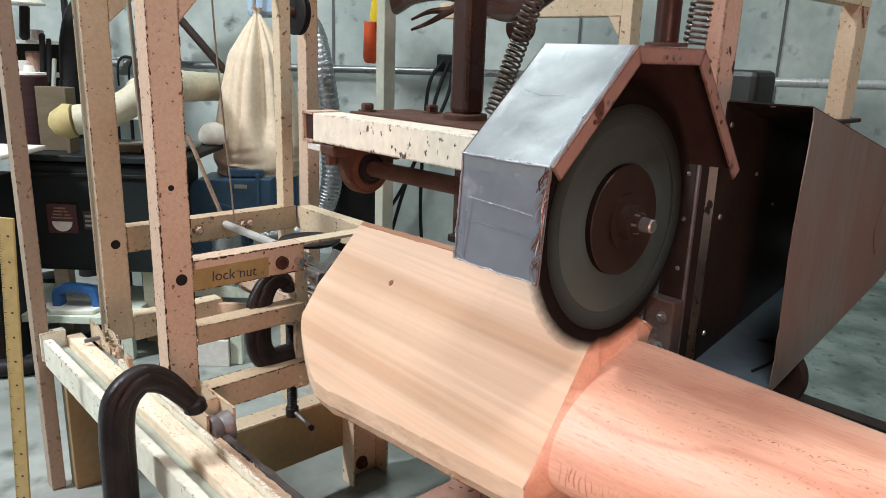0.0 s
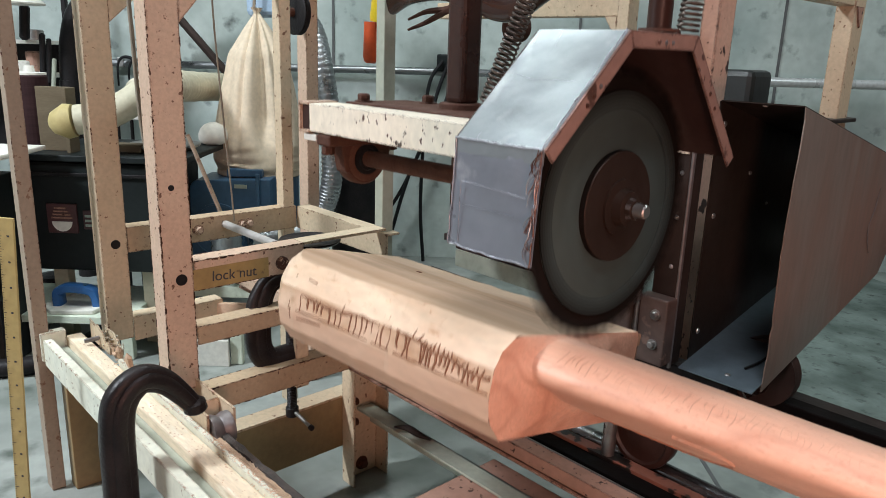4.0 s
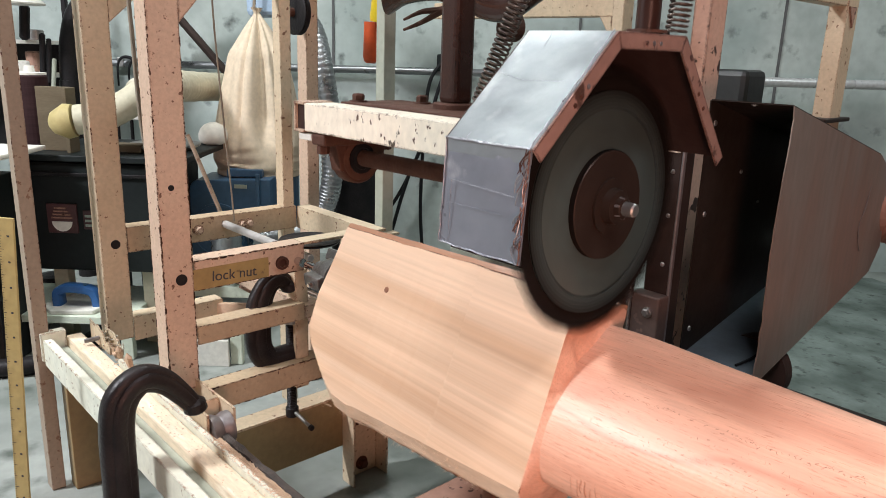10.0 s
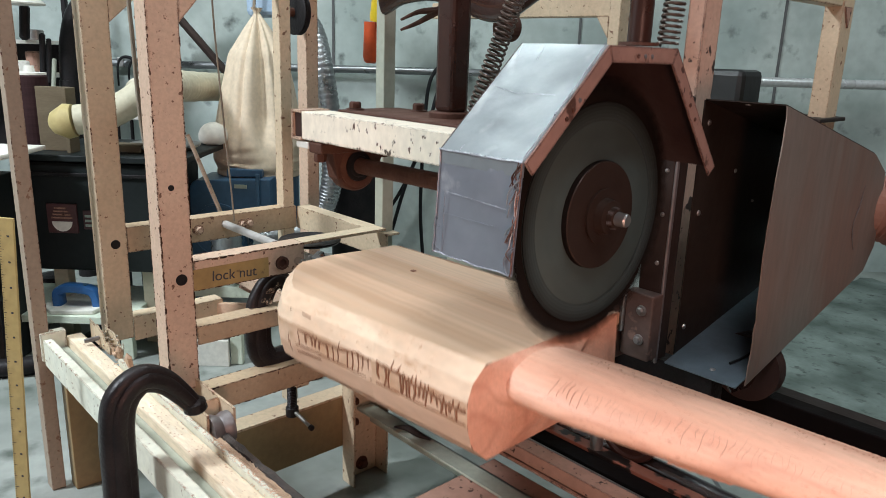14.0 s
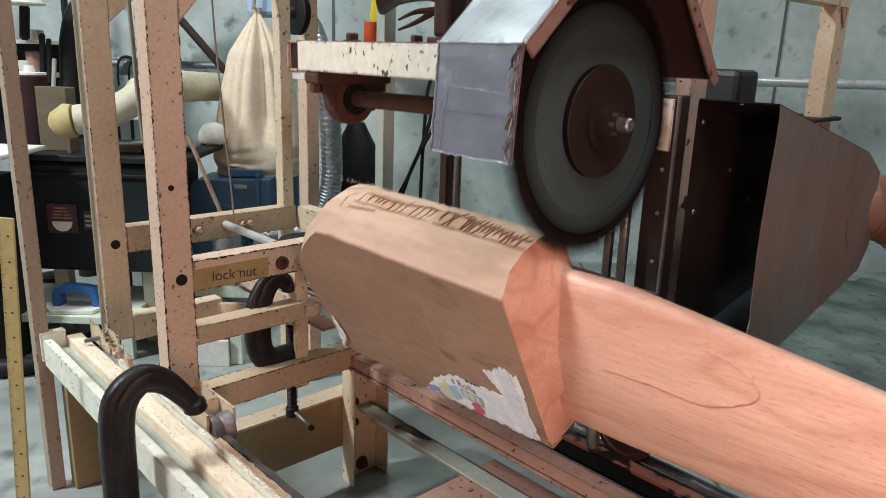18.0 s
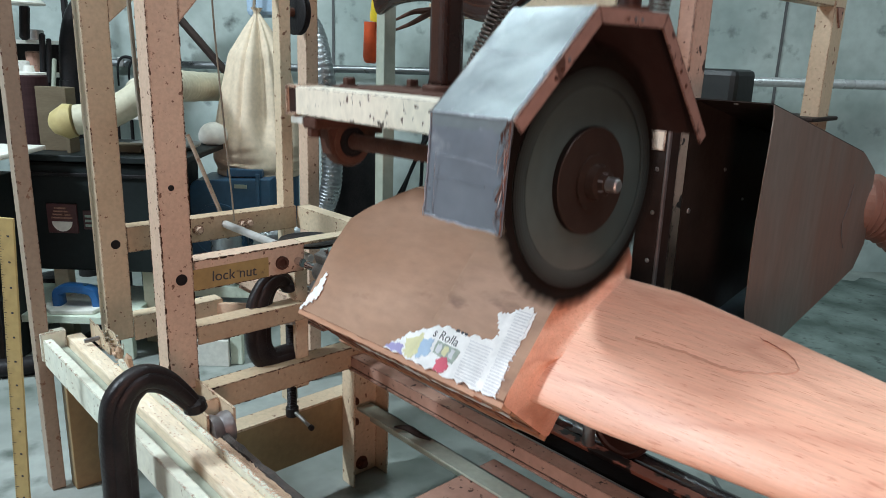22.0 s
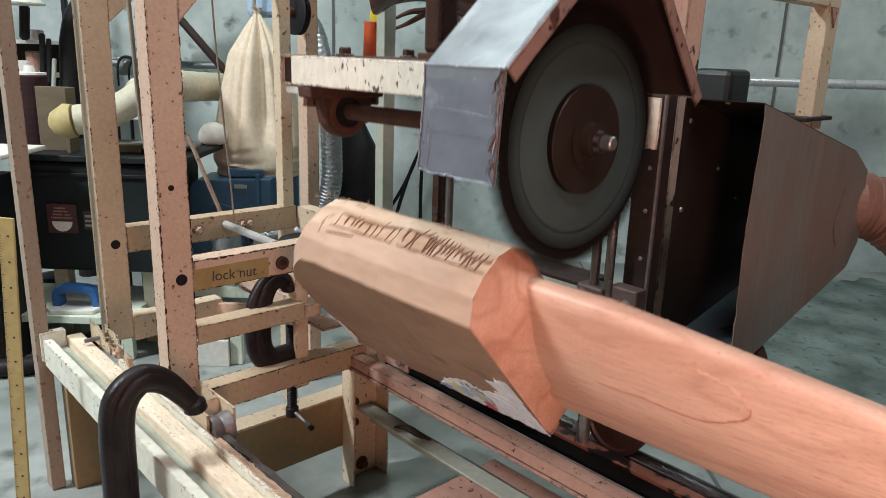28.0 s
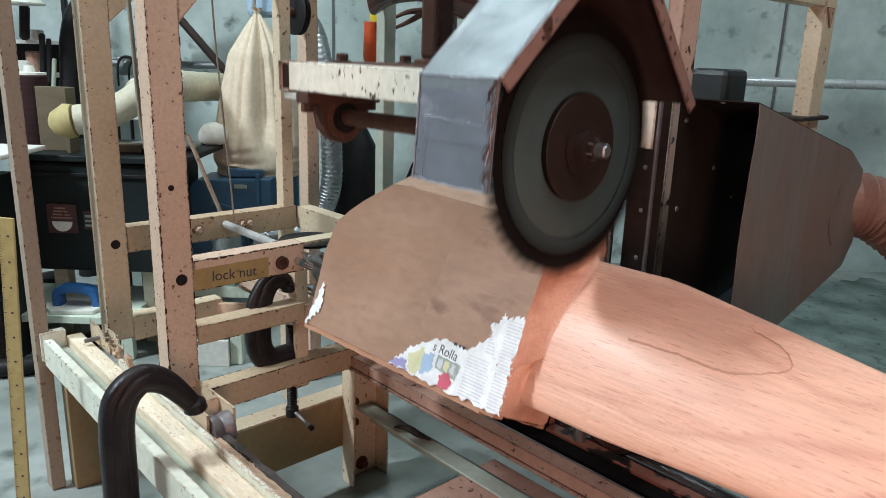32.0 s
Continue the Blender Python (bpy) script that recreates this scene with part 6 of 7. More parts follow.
collector = thing("dust_collector", hall(-0.76, 2.95, 0), "blue dust collector with a cream canvas bag tied at the top", "dust collector")
bm = bmesh.new()
rings = []
DIPS = [(-1.82, 0.11, 0.06), (-1.20, 0.40, 0.24), (-2.30, 0.07, 0.16), (-0.72, 0.16, 0.12), (0.2, 0.2, 0.14), (1.0, 0.2, 0.14), (1.8, 0.2, 0.14)]
GIRTH = [(0, 0.150), (0.05, 0.160), (0.12, 0.178), (0.21, 0.182), (0.55, 0.142), (0.74, 0.112), (0.80, 0.088), (0.88, 0.054), (0.955, 0.018), (0.975, 0.011), (1.0, 0.024)]


def girth(u):
    for (u0, r0), (u1, r1) in zip(GIRTH, GIRTH[1:]):
        if u <= u1:
            return r0 + (r1 - r0) * (u - u0) / (u1 - u0)


for k in range(72):
    u = k / 71
    z = 0.525 + 0.655 * u
    r = girth(u)
    ring = []
    for q in range(144):
        a = 2 * math.pi * q / 144 - math.pi
        dip = 0
        for c, depth, w in DIPS:
            d = (a - c - 0.25 * (0.5 - u) * math.sin(c * 5) + math.pi) % (2 * math.pi) - math.pi
            dip += depth * math.exp(-(d / (w * (1.5 - 0.6 * u))) ** 2)
        reach = min(1.0, max(0.0, (u - 0.08) / 0.3)) ** 0.8
        gather = 0.022 * math.sin(26 * a + 2 * math.sin(5 * a)) * math.exp(-((u - 0.70) / 0.05) ** 2)
        creases = sum(h * math.exp(-((u - c - 0.014 * math.sin(2.3 * a + f)) / 0.011) ** 2) for c, h, f in ((0.055, -0.010, 0.0), (0.095, 0.008, 1.2), (0.13, -0.009, 2.5), (0.175, -0.006, 4.1)))
        rr = r * (1 - dip * reach + gather + 0.02 * math.sin(4 * a + 3 * u)) + creases * (0.6 + 0.5 * math.sin(3 * a + 9 * u))
        ring.append(hall(-0.755 + rr * math.cos(a) + 0.008 * math.sin(2.2 * u), 2.95 + rr * math.sin(a), z))
    rings.append(ring)
smooth(part("bag", loft(bm, rings), "canvas", collector, "cream canvas dust bag with folds"), 70)
part("bag_strap", turned(bmesh.new(), [(0, 0.163), (0.008, 0.167), (0.020, 0.166), (0.026, 0.160)], hall(-0.755, 2.95, 0.540), hall(-0.76, 2.95, 2), 40), "canvas", collector)
part("drum", turned(bmesh.new(), [(0, 0.16), (0.17, 0.16), (0.175, 0.155)], hall(-0.76, 2.95, 0.36), hall(-0.76, 2.95, 2), 40), "blue", collector)
pts = [(-0.968, 0.24), (-0.968, 0.47)] + [(-0.938 - 0.03 * math.cos(math.pi / 2 * k / 6), 0.497 + 0.045 * math.sin(math.pi / 2 * k / 6)) for k in range(7)] + [(-0.66, 0.552), (-0.66, 0.24)]
part("blower_housing", hall_mesh(soften(prism(bmesh.new(), pts, "y", 2.72, 2.92), 0.004)), "blue", collector)
part("housing_top", hall_mesh(cuboid(-0.835, -0.70, 2.76, 2.90, 0.5525, 0.582, bevel=0.004)), "blue", collector)
part("corner_strip", hall_mesh(cuboid(-0.712, -0.698, 2.706, 2.719, 0.36, 0.575, bevel=0.002)), "blue", collector)
bm = bmesh.new()
turned(bm, [(0.012 * k, 0.052 + (0.004 if k % 2 else 0)) for k in range(14)], hall(-0.785, 2.56, 0.245), hall(-0.785, 2.56, 2), 24)
smooth(part("inlet_sleeve", bm, "foil", collector, "crinkled foil inlet sleeve"), 40)
bm = bmesh.new()
turned(bm, [(0, 0.105), (0.006, 0.105), (0.007, 0.098), (0.004, 0.097), (0.006, 0.05)], hall(-0.862, 2.72, 0.352), hall(-0.862, 0, 0.352), 40)
smooth(part("blower_scroll", bm, "blue", collector), 30)
part("maker_plate", hall_mesh(cuboid(-0.795, -0.748, 2.716, 2.72, 0.517, 0.531, bevel=0)), "green_cream", collector)
for a in (-0.98, -0.72):
    part("leg", hall_mesh(cuboid(a, a + 0.04, 2.76, 2.80, 0, 0.25)), "blue", collector)
part("hang_strap", rod(hall(-0.76, 2.95, 1.17), hall(-0.72, 2.95, 1.6), 0.006), "rope", collector)
part("plastic_wrap", hall_mesh(rough(cuboid(-0.80, -0.66, 2.98, 3.06, 1.15, 1.5, bevel=0.02), 0.01, 4)), "print_blue", collector)


def ribbed(name, pts, r, ribs, depth, mat, label, steps=16):
    ob = thing(name, pts[0], label, "hose")
    bm = bmesh.new()
    sweep(bm, spline(pts, steps), lambda u: r + depth * math.sin(2 * math.pi * ribs * u), 20)
    smooth(part("tube", bm, mat, ob), 70)
    return ob


ribbed("foil_duct", [hall(-0.584, 2.9, 1.18), hall(-0.514, 2.85, 1.10), hall(-0.474, 2.8, 0.98), hall(-0.449, 2.8, 0.82), hall(-0.439, 2.8, 0.66), hall(-0.442, 2.8, 0.53), hall(-0.474, 2.8, 0.43), hall(-0.544, 2.8, 0.34), hall(-0.734, 2.68, 0.33)], 0.040, 60, 0.0018, "foil", "crinkled silver foil duct running down to the blower", 24)
ribbed("dust_hose", [hall(-1.0, 2.42, 0.872), hall(-1.0, 2.55, 0.888), hall(-0.99, 2.7, 0.888), hall(-0.985, 2.9, 0.878), hall(-0.955, 3.12, 0.868), hall(-0.86, 3.24, 0.86), hall(-0.74, 3.24, 0.86)], 0.054, 44, 0.004, "hose_cream", "cream ribbed dust hose leading to the collector", 20)
elbow = thing("hose_elbow", hall(-1.2, 2.36, 0.78), "cream pipe elbow with a yellow hood at the sanding drum", "pipe elbow")
bm = bmesh.new()
sweep(bm, spline([hall(-1.19, 2.36, 0.79), hall(-1.12, 2.38, 0.80), hall(-1.05, 2.4, 0.835), hall(-1.0, 2.43, 0.874)], 8), 0.048, 22)
smooth(part("bend", bm, "hose_cream", elbow), 60)
bm = bmesh.new()
turned(bm, [(0, 0.016), (0.01, 0.034), (0.05, 0.056), (0.075, 0.052)], hall(-1.265, 2.34, 0.778), hall(-1.12, 2.37, 0.80), 24)
smooth(part("hood", bm, "yellow", elbow, "yellow plastic dust hood"), 60)
part("support_beam", hall_mesh(cuboid(-1.02, -0.93, 2.5, 2.56, 0.815, 0.828)), "maroon", elbow)
part("support_post", hall_mesh(cuboid(-1.0, -0.98, 2.5, 2.54, 0.672, 0.815)), "machine_grey", elbow)

sander = thing("sanding_machine", hall(-1.07, 2.6, 0), "dark grey enamelled sanding machine with a cast table", "sanding machine")
part("cabinet", hall_mesh(cuboid(-1.40, -0.97, 2.4, 2.85, 0.27, 0.645, bevel=0.012)), "machine_grey", sander)
part("table", hall_mesh(cuboid(-1.41, -0.86, 2.38, 2.84, 0.65, 0.672, bevel=0.004)), "machine_grey", sander)
part("ledge", hall_mesh(cuboid(-1.41, -0.96, 2.388, 2.4, 0.60, 0.612, bevel=0.002)), "black", sander)
for a, b in ((-1.36, 2.44), (-1.05, 2.44), (-1.36, 2.78), (-1.05, 2.78)):
    part("leg", hall_mesh(cuboid(a, a + 0.05, b, b + 0.05, 0, 0.27)), "hose_cream", sander)
badge = part("badge", hall_mesh(cuboid(-1.335, -1.235, 2.392, 2.40, 0.405, 0.505, bevel=0.001)), "badge", sander, "red maker's badge with a white half disc")
bm = bmesh.new()
prism(bm, [(-1.285 + 0.034 * math.cos(math.pi * (1 + k / 10)), 0.445 + 0.034 * math.sin(math.pi * (1 + k / 10))) for k in range(11)], "y", 2.389, 2.392)
part("half_disc", hall_mesh(bm), "white", badge)
for k in range(4):
    part("badge_bar", hall_mesh(cuboid(-1.32 + 0.004 * k, -1.25 - 0.006 * k, 2.3895, 2.392, 0.455 + 0.011 * k, 0.461 + 0.011 * k, bevel=0)), "salmon", badge)
part("plate", hall_mesh(cuboid(-1.215, -1.175, 2.394, 2.40, 0.42, 0.485, bevel=0.001)), "badge", sander)
for k in range(3):
    part("plate_bar", hall_mesh(cuboid(-1.208, -1.182, 2.3915, 2.394, 0.43 + 0.016 * k, 0.438 + 0.016 * k, bevel=0)), "ink_grey", sander)
drum = thing("sanding_drum", hall(-1.39, 2.55, 0.672), "maroon cloth sanding drum standing on the machine table", "sanding drum")
part("roll", turned(bmesh.new(), [(0, 0.052), (0.004, 0.054), (0.24, 0.054), (0.245, 0.05)], hall(-1.43, 2.55, 0.672), hall(-1.43, 2.55, 2), 30), "maroon", drum)
part("cap", turned(bmesh.new(), [(0, 0.05), (0.008, 0.05), (0.01, 0.018), (0.03, 0.015)], hall(-1.43, 2.55, 0.918), hall(-1.43, 2.55, 2), 26), "white", drum)
board = thing("plywood_board", hall(-1.28, 2.42, 0.672), "old plywood fence board standing on the machine table", "board")
part("panel", hall_mesh(rough(cuboid(-1.375, -1.26, 2.47, 2.485, 0.672, 0.885, bevel=0.002), 0.002, 2)), "ply", board)
part("side", hall_mesh(cuboid(-1.26, -1.247, 2.42, 2.485, 0.672, 0.885, bevel=0.002)), "ply", board)
table = thing("white_table", hall(-1.6, 2.3, 0), "white board table top beside the machine", "table")
part("top", hall_mesh(cuboid(-2.0, -1.295, 2.1, 2.36, 0.69, 0.706, bevel=0.005)), "white", table)
part("apron", hall_mesh(cuboid(-2.0, -1.36, 2.12, 2.14, 0.63, 0.69)), "maroon", table)
for a in (-1.95, -1.45):
    part("leg", hall_mesh(cuboid(a, a + 0.05, 2.13, 2.18, 0, 0.69)), "dark", table)
disc_plate = thing("round_tray", hall(-1.0, 2.55, 0.672), "pale round tray lying on the machine table", "tray")
part("dish", turned(bmesh.new(), [(0, 0.05), (0.004, 0.10), (0.016, 0.12), (0.02, 0.118)], hall(-1.0, 2.6, 0.672), hall(-1.0, 2.6, 2), 32), "steel", disc_plate)
part("dish_rim", turned(bmesh.new(), [(0, 0.121), (0.004, 0.121)], hall(-1.0, 2.6, 0.69), hall(-1.0, 2.6, 2), 32), "steel", disc_plate)
blk = thing("wood_block", hall(-1.1, 2.5, 0.672), "small brown wooden block on the machine table", "block")
part("body", hall_mesh(cuboid(-1.14, -1.04, 2.48, 2.54, 0.672, 0.70, bevel=0.004)), "ply", blk)
globe = thing("white_lamp_globe", hall(-0.98, 3.0, 0.672), "frosted white bowl behind the machine", "bowl")
smooth(part("bowl", turned(bmesh.new(), [(0, 0.03), (0.006, 0.046), (0.02, 0.054), (0.04, 0.054), (0.06, 0.046), (0.074, 0.032), (0.082, 0.014), (0.083, 0.002)], hall(-0.885, 2.78, 0.672), hall(-0.885, 2.78, 2), 36), "white", globe), 60)

stack = thing("flue_pipe", hall(-1.6, 3.2, 0), "matt black flue pipe bending towards the wall", "pipe")
bm = bmesh.new()
sweep(bm, spline([hall(-1.62, 3.2, 0.0), hall(-1.62, 3.2, 0.4), hall(-1.62, 3.2, 0.85), hall(-1.60, 3.2, 1.06), hall(-1.54, 3.2, 1.18), hall(-1.42, 3.25, 1.26), hall(-1.2, 3.3, 1.30)], 8), 0.042, 18)
smooth(part("pipe", bm, "black", stack), 60)
part("joint", turned(bmesh.new(), [(0, 0.045), (0.02, 0.046), (0.04, 0.045)], hall(-1.62, 3.2, 0.83), hall(-1.62, 3.2, 2), 24), "black", stack)
rack = thing("wall_rack", hall(-1.8, 3.35, 0), "dark rack with two white shelves of small tools", "rack")
for z in (0.875, 1.015):
    part("shelf", hall_mesh(cuboid(-2.2, -1.725, 3.15, 3.45, z, z + 0.016)), "white", rack)
for a in (-2.18, -1.745):
    part("upright", hall_mesh(cuboid(a, a + 0.02, 3.42, 3.45, 0, 1.3)), "black", rack)
part("back", hall_mesh(cuboid(-2.2, -1.725, 3.45, 3.46, 0.5, 1.014)), "black", rack)
for a, z, r, h, mat, word in ((-1.78, 1.031, 0.035, 0.04, "steel", "small steel can standing on the white shelf"), (-1.83, 0.891, 0.04, 0.05, "white", "small white jar standing on the shelf"), (-1.80, 0.891, 0.028, 0.09, "salmon", "small red tin standing on the shelf")):
    ob = thing("tin", hall(a, 3.25, z), word, "tin", "tins on the rack")
    part("body", turned(bmesh.new(), [(0, r * 0.9), (0.003, r), (h, r), (h + 0.004, r * 0.85)], hall(a, 3.25, z), hall(a, 3.25, 9), 22), mat, ob)
shade = thing("lamp_shade", hall(-1.73, 3.0, 1.17), "white enamel lamp shade hanging above the rack", "lamp")
part("shade", turned(bmesh.new(), [(0, 0.125), (0.006, 0.127), (0.02, 0.11), (0.08, 0.05), (0.12, 0.03)], hall(-1.73, 3.0, 1.165), hall(-1.73, 3.0, 2), 36), "white", shade)
part("stem", rod(hall(-1.73, 3.0, 1.28), hall(-1.73, 3.0, 2.99), 0.008), "black", shade)
for k, (a, z0, z1, r, mat) in enumerate(((-1.70, 0.87, 1.06, 0.012, "black"), (-1.675, 0.86, 1.04, 0.010, "black"), (-1.66, 0.84, 0.96, 0.009, "green_cream"), (-1.76, 1.03, 1.17, 0.02, "black"))):
    ob = thing("hand_tool", hall(a, 3.4, z0), "dark tool handle standing at the rack", "tool", "tools at the rack")
    part("grip", rod(hall(a, 3.13, z0), hall(a + 0.01, 3.14, z1), r, 12, chamfer=r * 0.5), mat, ob)

horn = thing("hazard_cone", hall(-0.22, 2.2, 1.0), "orange and yellow plastic cone hanging behind the post", "cone")
bm = bmesh.new()
turned(bm, [(0, 0.012), (0.006, 0.020), (0.02, 0.023), (0.115, 0.024)], hall(-0.230, 2.2, 1.0), hall(-0.222, 2.2, 1.2), 24)
smooth(part("orange_half", bm, "orange", horn), 40)
bm = bmesh.new()
turned(bm, [(0, 0.026), (0.01, 0.030), (0.3, 0.06)], hall(-0.206, 2.2, 1.113), hall(-0.146, 2.2, 1.4), 24)
smooth(part("yellow_half", bm, "bright_yellow", horn), 40)
# Added black body in place of a dark shadow-like shape behind the duct.
barrel = thing("dark_stand_in", hall(-0.34, 3.2, 0), "dark rounded stand-in for a shadow-like shape near the wall", "barrel")
bm = bmesh.new()
turned(bm, [(0, 0.10), (0.02, 0.11), (0.50, 0.11), (0.62, 0.09), (0.70, 0.05), (0.73, 0.035)], hall(-0.40, 3.25, 0), hall(-0.40, 3.25, 2), 30)
smooth(part("shell", bm, "black", barrel), 50)
outlet = thing("socket_box", hall(0.0, 3.66, 0.94), "dark electrical socket box with cables on the wall", "socket")
part("box", hall_mesh(cuboid(-0.06, 0.04, 3.60, 3.70, 0.95, 1.03, bevel=0.006)), "machine_grey", outlet)
for k, pts in enumerate((((-0.03, 1.0), (-0.09, 0.9), (-0.11, 0.7), (-0.12, 0.3), (-0.1, 0.01)), ((0.0, 1.0), (-0.05, 0.86), (-0.12, 0.6), (-0.26, 0.3), (-0.5, 0.01)), ((0.02, 0.98), (0.0, 0.85), (-0.06, 0.7), (-0.18, 0.45), (-0.3, 0.01)))):
    bm = bmesh.new()
    sweep(bm, spline([hall(a, 3.58 - 0.01 * k, z) for a, z in pts], 8), 0.009, 7)
    smooth(part("cable", bm, "cable", outlet), 80)

for a, z in ((-1.553, 0.962), (-1.500, 0.950)):
    ob = thing("wall_hook", hall(a, 3.62, z), "black bent hook with a hanging loop on the wall pipe", "hook", "hooks on the pipe")
    bm = bmesh.new()
    sweep(bm, spline([hall(a - 0.030, 3.58, z - 0.13), hall(a - 0.028, 3.58, z - 0.04), hall(a - 0.012, 3.59, z), hall(a + 0.02, 3.6, z + 0.004), hall(a + 0.045, 3.6, z - 0.012), hall(a + 0.05, 3.6, z - 0.03)], 6), lambda u: 0.004 + 0.007 * u, 8)
    smooth(part("loop", bm, "cable", ob), 60)
stand = thing("small_stand", hall(-1.26, 3.0, 0), "small white-topped stand with thin black legs", "stand")
part("top", hall_mesh(cuboid(-1.33, -1.19, 2.94, 3.1, 0.738, 0.752, bevel=0.002)), "white", stand)
for a, b in ((-1.32, 2.95), (-1.21, 2.95), (-1.32, 3.08), (-1.21, 3.08)):
    part("leg", rod(hall(a, b, 0), hall(a, b, 0.738), 0.007, 10), "black", stand)

bench = thing("low_bench", hall(-1.1, 2.4, 0), "low pale green steel bench with boards, standing behind the frame", "bench")
part("top_board", hall_mesh(cuboid(-1.52, -1.04, 2.28, 2.62, 0.122, 0.149, bevel=0.003)), "pale_green", bench)
part("rail", hall_mesh(cuboid(-1.04, -0.66, 2.26, 2.31, 0.135, 0.178, bevel=0.003)), "pale_green", bench)
part("rail", hall_mesh(cuboid(-1.04, -0.66, 2.56, 2.61, 0.135, 0.178, bevel=0.003)), "pale_green", bench)
part("inner_board", hall_mesh(cuboid(-1.04, -0.70, 2.32, 2.55, 0.09, 0.105, bevel=0.003)), "ply", bench)
part("end_panel", hall_mesh(cuboid(-0.83, -0.70, 2.25, 2.265, 0.0, 0.092, bevel=0.002)), "white", bench)
for a, b in ((-1.50, 2.30), (-1.07, 2.28), (-0.70, 2.27), (-1.50, 2.57), (-0.70, 2.57)):
    part("leg", hall_mesh(cuboid(a, a + 0.04, b, b + 0.03, 0, 0.135 if a > -1.2 else 0.122)), "pale_green", bench)
tool = thing("hand_float", hall(-1.230, 2.42, 0.132), "steel hand float with a bright blue handle lying on the bench", "tool")
part("sole", hall_mesh(soften(prism(bmesh.new(), [(-1.36, 2.34), (-1.30, 2.285), (-1.165, 2.30), (-1.135, 2.42), (-1.19, 2.5), (-1.33, 2.46)], "z", 0.149, 0.164), 0.003)), "white", tool)
bm = bmesh.new()
sweep(bm, spline([hall(-1.302, 2.355, 0.163), hall(-1.303, 2.355, 0.190), hall(-1.298, 2.355, 0.213), hall(-1.27, 2.355, 0.224), hall(-1.225, 2.358, 0.222), hall(-1.192, 2.36, 0.214), hall(-1.178, 2.36, 0.196), hall(-1.172, 2.36, 0.163)], 6), 0.014, 12, flat=(0.026, 0.015, 0.5))
smooth(part("handle", bm, "bluebright", tool, "bright blue plastic handle"), 50)
part("grip_pad", hall_mesh(cuboid(-1.275, -1.205, 2.347, 2.373, 0.228, 0.236, bevel=0.002)), "blue", tool)
bin_ = thing("black_bucket", hall(-1.56, 2.80, 0), "small black bucket standing under the machine", "bucket")
part("pail", turned(bmesh.new(), [(0, 0.05), (0.10, 0.058), (0.11, 0.058), (0.112, 0.052), (0.02, 0.045)], hall(-1.56, 2.80, 0), hall(-1.56, 2.80, 2), 24), "black", bin_)
part("lid", turned(bmesh.new(), [(0, 0.06), (0.012, 0.06), (0.016, 0.03)], hall(-1.56, 2.80, 0.112), hall(-1.56, 2.80, 2), 24), "black", bin_)
chest = thing("tool_chest", hall(-1.65, 2.3, 0), "near-black tool chest standing under the white table", "chest")
part("carcass", hall_mesh(cuboid(-1.93, -1.395, 2.22, 2.34, 0.0, 0.62, bevel=0.006)), "machine_grey", chest)
for k in range(3):
    part("drawer", hall_mesh(cuboid(-1.91, -1.415, 2.212, 2.22, 0.06 + 0.18 * k, 0.22 + 0.18 * k, bevel=0.003)), "black", chest)
part("strut", hall_mesh(cuboid(-0.62, -0.47, 1.76, 1.775, 0.36, 0.40, bevel=0.002)), "wood_plain", frame_thing, "pale wooden strut")
cord("floor_hose", [hall(-1.9, 2.05, 0.03), hall(-1.45, 2.1, 0.03), hall(-1.25, 2.2, 0.03), hall(-1.22, 2.5, 0.03), hall(-1.3, 2.9, 0.03)], 0.03, "black", "thick black hose lying on the concrete floor", "hose")
ruler = thing("wooden_ruler", hall(-0.83, 1.3, 0), "yellow graduated wooden ruler leaning beside the frame", "ruler")
up_dir = (hall(-0.806, 1.3, 0.725) - hall(-0.850, 1.3, 0.0)).normalized()
side_dir = (SIDE - up_dir * SIDE.dot(up_dir)).normalized()
STICK = Matrix((Vector((*side_dir, 0)), Vector((*FWD, 0)), Vector((*up_dir, 0)), (0, 0, 0, 1))).transposed()
STICK.translation = hall(-0.850, 1.3, 0.0)
bm = cuboid(-0.009, 0.019, -0.003, 0.003, 0, 0.72, bevel=0.001)
bmesh.ops.transform(bm, matrix=STICK, verts=bm.verts)
stick = part("stick", bm, "ruler", ruler)
bm = bmesh.new()
for k in range(140):
    n = 0.012 if k % 10 == 0 else (0.008 if k % 5 == 0 else 0.004)
    box(bm, -0.008, -0.008 + n * 0.6, -0.0036, -0.003, 0.01 + 0.005 * k, 0.0107 + 0.005 * k)
    if k % 10 == 5:
        box(bm, 0.006, 0.010, -0.0036, -0.003, 0.009 + 0.005 * k, 0.0125 + 0.005 * k)
bmesh.ops.transform(bm, matrix=STICK, verts=bm.verts)
tagged(part("graduations", bm, "ink", stick), kind="stuff")



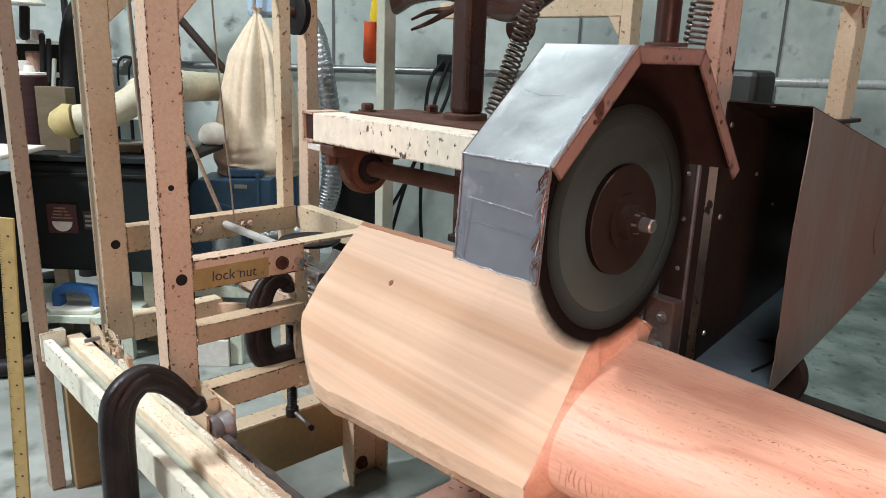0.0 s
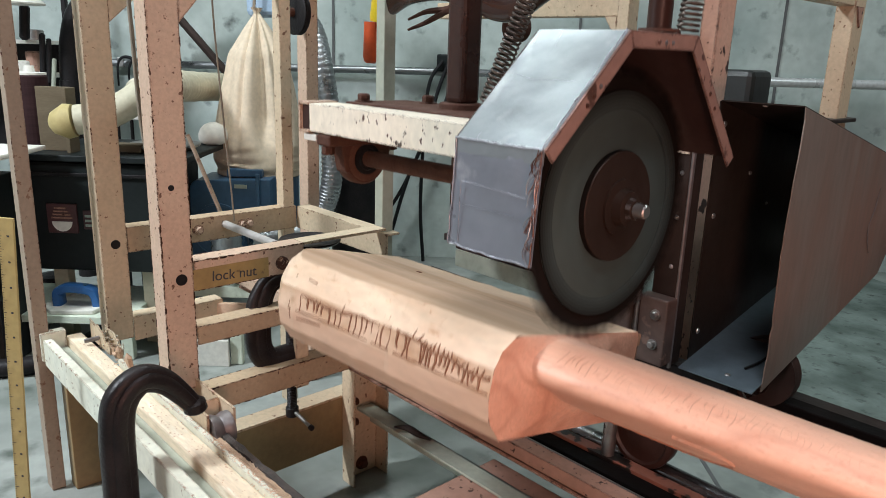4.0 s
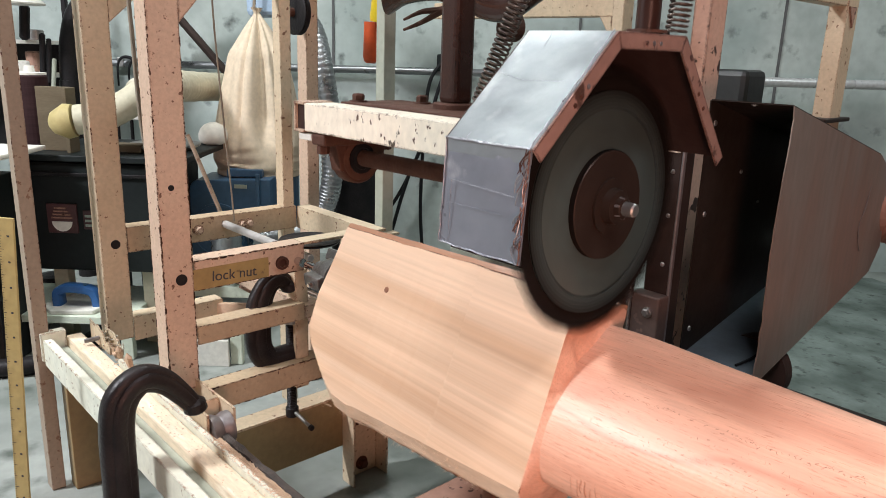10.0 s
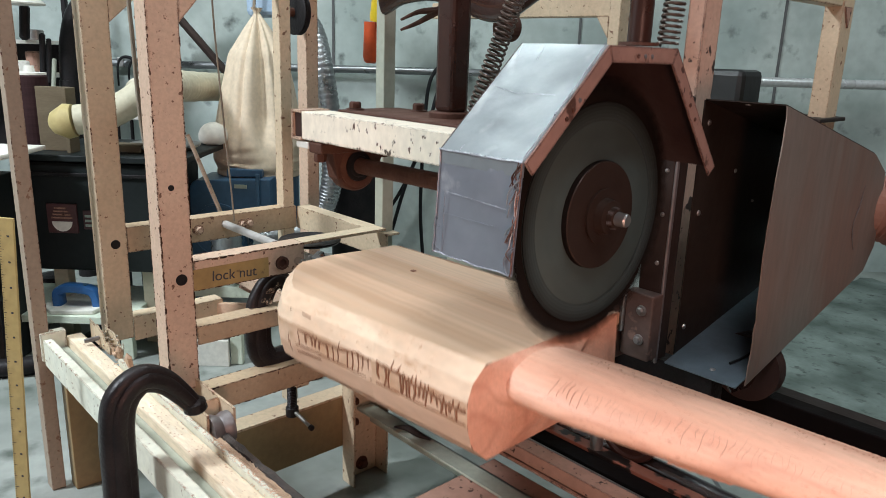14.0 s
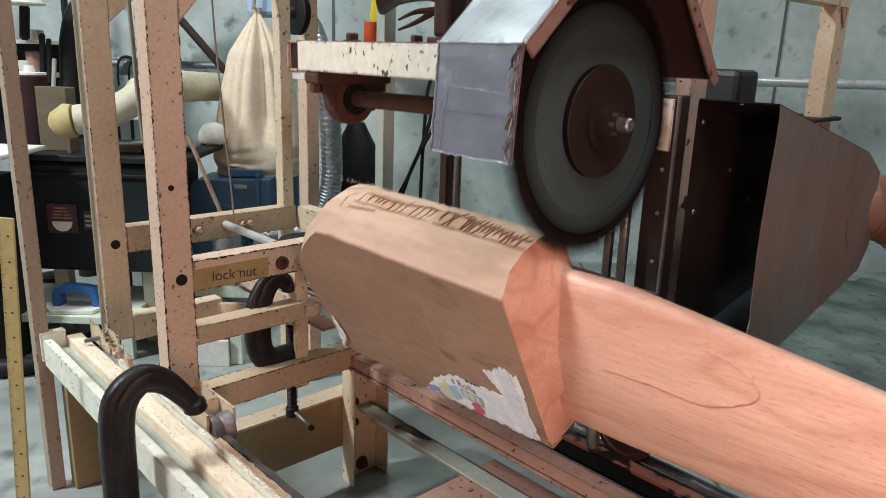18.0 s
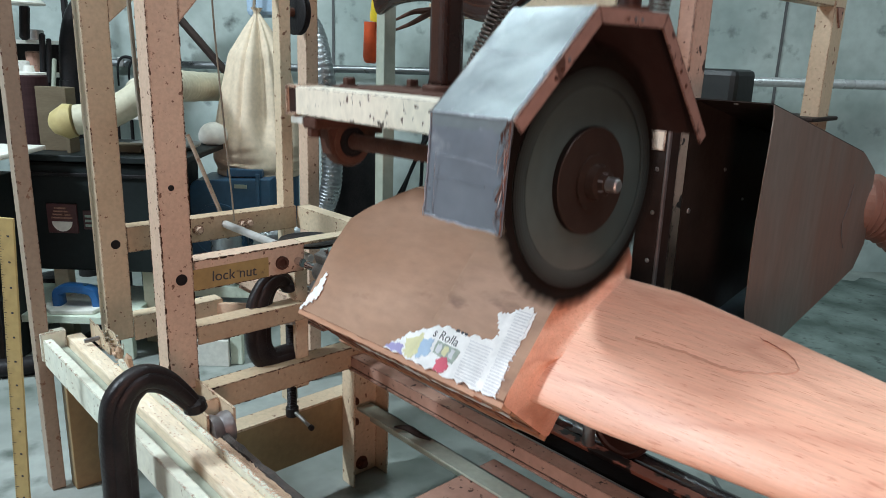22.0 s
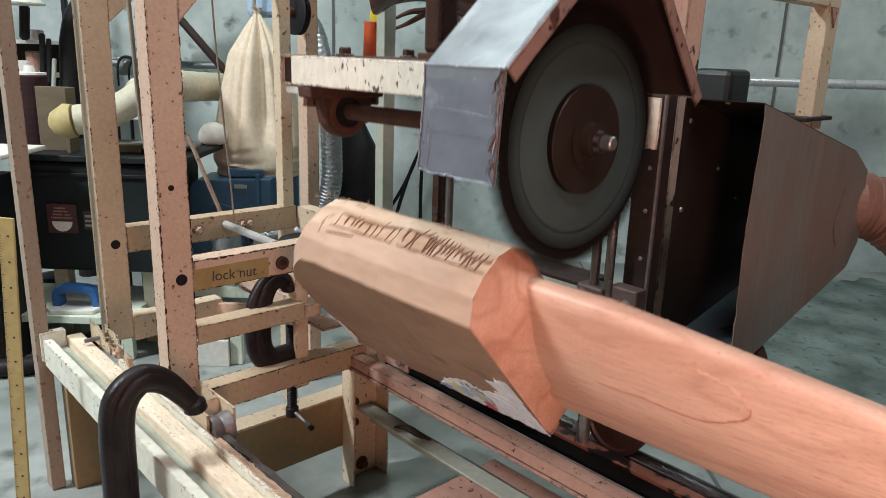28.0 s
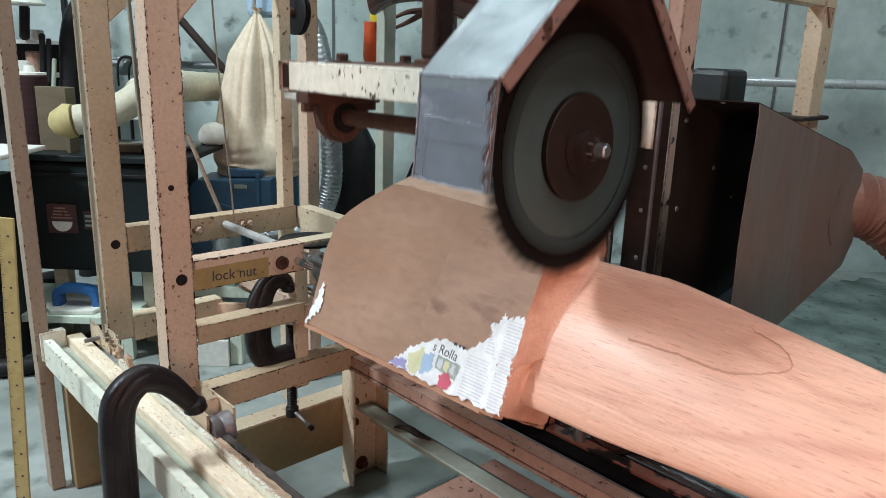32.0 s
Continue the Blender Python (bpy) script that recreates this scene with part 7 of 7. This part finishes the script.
# ---- chipped paint along the frame's edges ----
def chips(bm, a, b, out, inward, per_metre, size):
    """Flat flakes of bare metal lying on a face along its edge from a to b."""
    a, b, out, inward = Vector(a), Vector(b), Vector(out), Vector(inward)
    along = (b - a).normalized()
    for k in range(int((b - a).length * per_metre)):
        u = random.random()
        dense = noise.noise(Vector((u * (b - a).length * 9, a.x * 7 + a.y * 5, a.z * 3 + out.x)))
        if dense < -0.15 and random.random() < 0.75:
            continue
        s = size * random.uniform(0.25, 1.0) ** 1.6 * (1.5 if dense > 0.3 else 1.0)
        c = a + (b - a) * u + inward * (s * random.uniform(0.2, 0.75))
        n = 7
        rim = []
        for m in range(n):
            ang = 2 * math.pi * m / n
            r = s * random.uniform(0.55, 1.0)
            w = min(r * math.sin(ang) * 0.75, 9.0)
            p = c + along * (r * 1.7 * math.cos(ang)) + inward * w
            short = (p - a).dot(inward)
            rim.append(p - inward * min(0.0, short))
        top = [bm.verts.new(p + out * 0.00035) for p in rim]
        low = [bm.verts.new(p - out * 0.0006) for p in rim]
        bm.faces.new(top)
        for m in range(n):
            bm.faces.new((top[m], low[m], low[(m + 1) % n], top[(m + 1) % n]))


def chipped(edges, seed):
    random.seed(seed)
    bm = bmesh.new()
    for e in edges:
        chips(bm, *e)
    tagged(part("paint_chip", bm, "bare_rust", frame_thing), kind="stuff")


def post_edges(x, y, w, depth, z0, z1, dens, size):
    px, my, up, left = (1, 0, 0), (0, -1, 0), (0, 1, 0), (-1, 0, 0)
    return [((x, y, z0), (x, y, z1), px, up, dens, size), ((x, y + w, z0), (x, y + w, z1), px, my, dens, size),
            ((x, y, z0), (x, y, z1), my, left, dens * 0.8, size), ((x - depth, y, z0), (x - depth, y, z1), my, px, dens * 0.5, size)]


def bar_edges(x, y0, y1, z0, z1, dens, size, flange=0.045):
    px, dn, up, left = (1, 0, 0), (0, 0, -1), (0, 0, 1), (-1, 0, 0)
    return [((x, y0, z1), (x, y1, z1), px, dn, dens, size), ((x, y0, z0), (x, y1, z0), px, up, dens * 0.7, size),
            ((x, y0, z1), (x, y1, z1), up, left, dens * 0.7, size), ((x - flange, y0, z1), (x - flange, y1, z1), up, px, dens * 0.5, size)]


chipped(post_edges(XF + 0.003, 0.498, 0.058, 0.05, 0.39, 0.72, 330, 0.0029) + post_edges(XF + 0.003, 0.498, 0.058, 0.05, 0.72, 1.25, 150, 0.0023), 1)
chipped(post_edges(XB + 0.003, 0.515, 0.058, 0.05, 0.37, 1.3, 45, 0.0022) + post_edges(-1.73, 0.375, 0.030, 0.04, 0.1, 1.3, 45, 0.0026), 2)
chipped(bar_edges(XF, 0.56, 0.80, 0.581, 0.641, 300, 0.0030) + bar_edges(XF, 0.56, 0.80, 0.470, 0.508, 80, 0.0020) + bar_edges(XF, 0.56, 0.965, 0.320, 0.372, 190, 0.0030), 3)
chipped(bar_edges(XB, 0.575, 1.022, 0.567, 0.627, 50, 0.0022) + bar_edges(XB, 0.575, 0.80, 0.35, 0.41, 45, 0.0022), 4)
# ---- how things move ----
PERIOD = 3.378
WAVE = ((-0.03026, 0.02543), (-0.00857, -0.04594), (0.00371, 0.00909), (-0.00172, -0.00261), (0.00036, 0.00045), (-0.00038, -0.00079))


def slide(t):
    u = t / 32 - 0.2
    return -0.00182 - 0.08438 * u + 0.01868 * u ** 2 - 0.00603 * u ** 3


def lift(t):
    z = 0.00343 + 0.00284 * (t / 32 - 0.2)
    for k, (c, s) in enumerate(WAVE, 1):
        z += c * math.cos(2 * math.pi * k * t / PERIOD) + s * math.sin(2 * math.pi * k * t / PERIOD)
    return z


def turn(t):
    return 143.85 - 360 * t / PERIOD


def motions():
    slow = [i * 0.5 for i in range(65)]
    quick = [i * 0.1 for i in range(321)]
    at = carriage.location.copy()
    walk(carriage, [(t, pose(at.x + slide(t), at.y, at.z)) for t in slow])
    at = head.location.copy()
    walk(head, [(t, pose(at.x + slide(t), at.y, at.z + lift(t))) for t in quick])
    at = blank.location.copy()
    walk(blank, [(t, pose(at.x, at.y, at.z + 0.0238, turn(t), -1.06)) for t in quick])
    walk(hub_end, [(t, pose(1.25 * (slide(t) - slide(0)), 0, -0.04 * 1.25 * (slide(t) - slide(0)))) for t in slow])
    at = spindle.location.copy()
    walk(spindle, [(t, pose(at.x, at.y, at.z, turn(t))) for t in quick])
    for coil, share in coils:
        at = coil.location.copy()
        walk(coil, [(t, pose(at.x, at.y, at.z + (1 - share) * lift(t))) for t in quick])
    for spring in springs:
        at = spring.location.copy()
        walk(spring, [(t, pose(at.x + slide(t), at.y, at.z)) for t in slow])
    at = disc.location.copy()
    walk(disc, [(t, pose(at.x, at.y, at.z, -800 * t)) for t in quick])


motions()
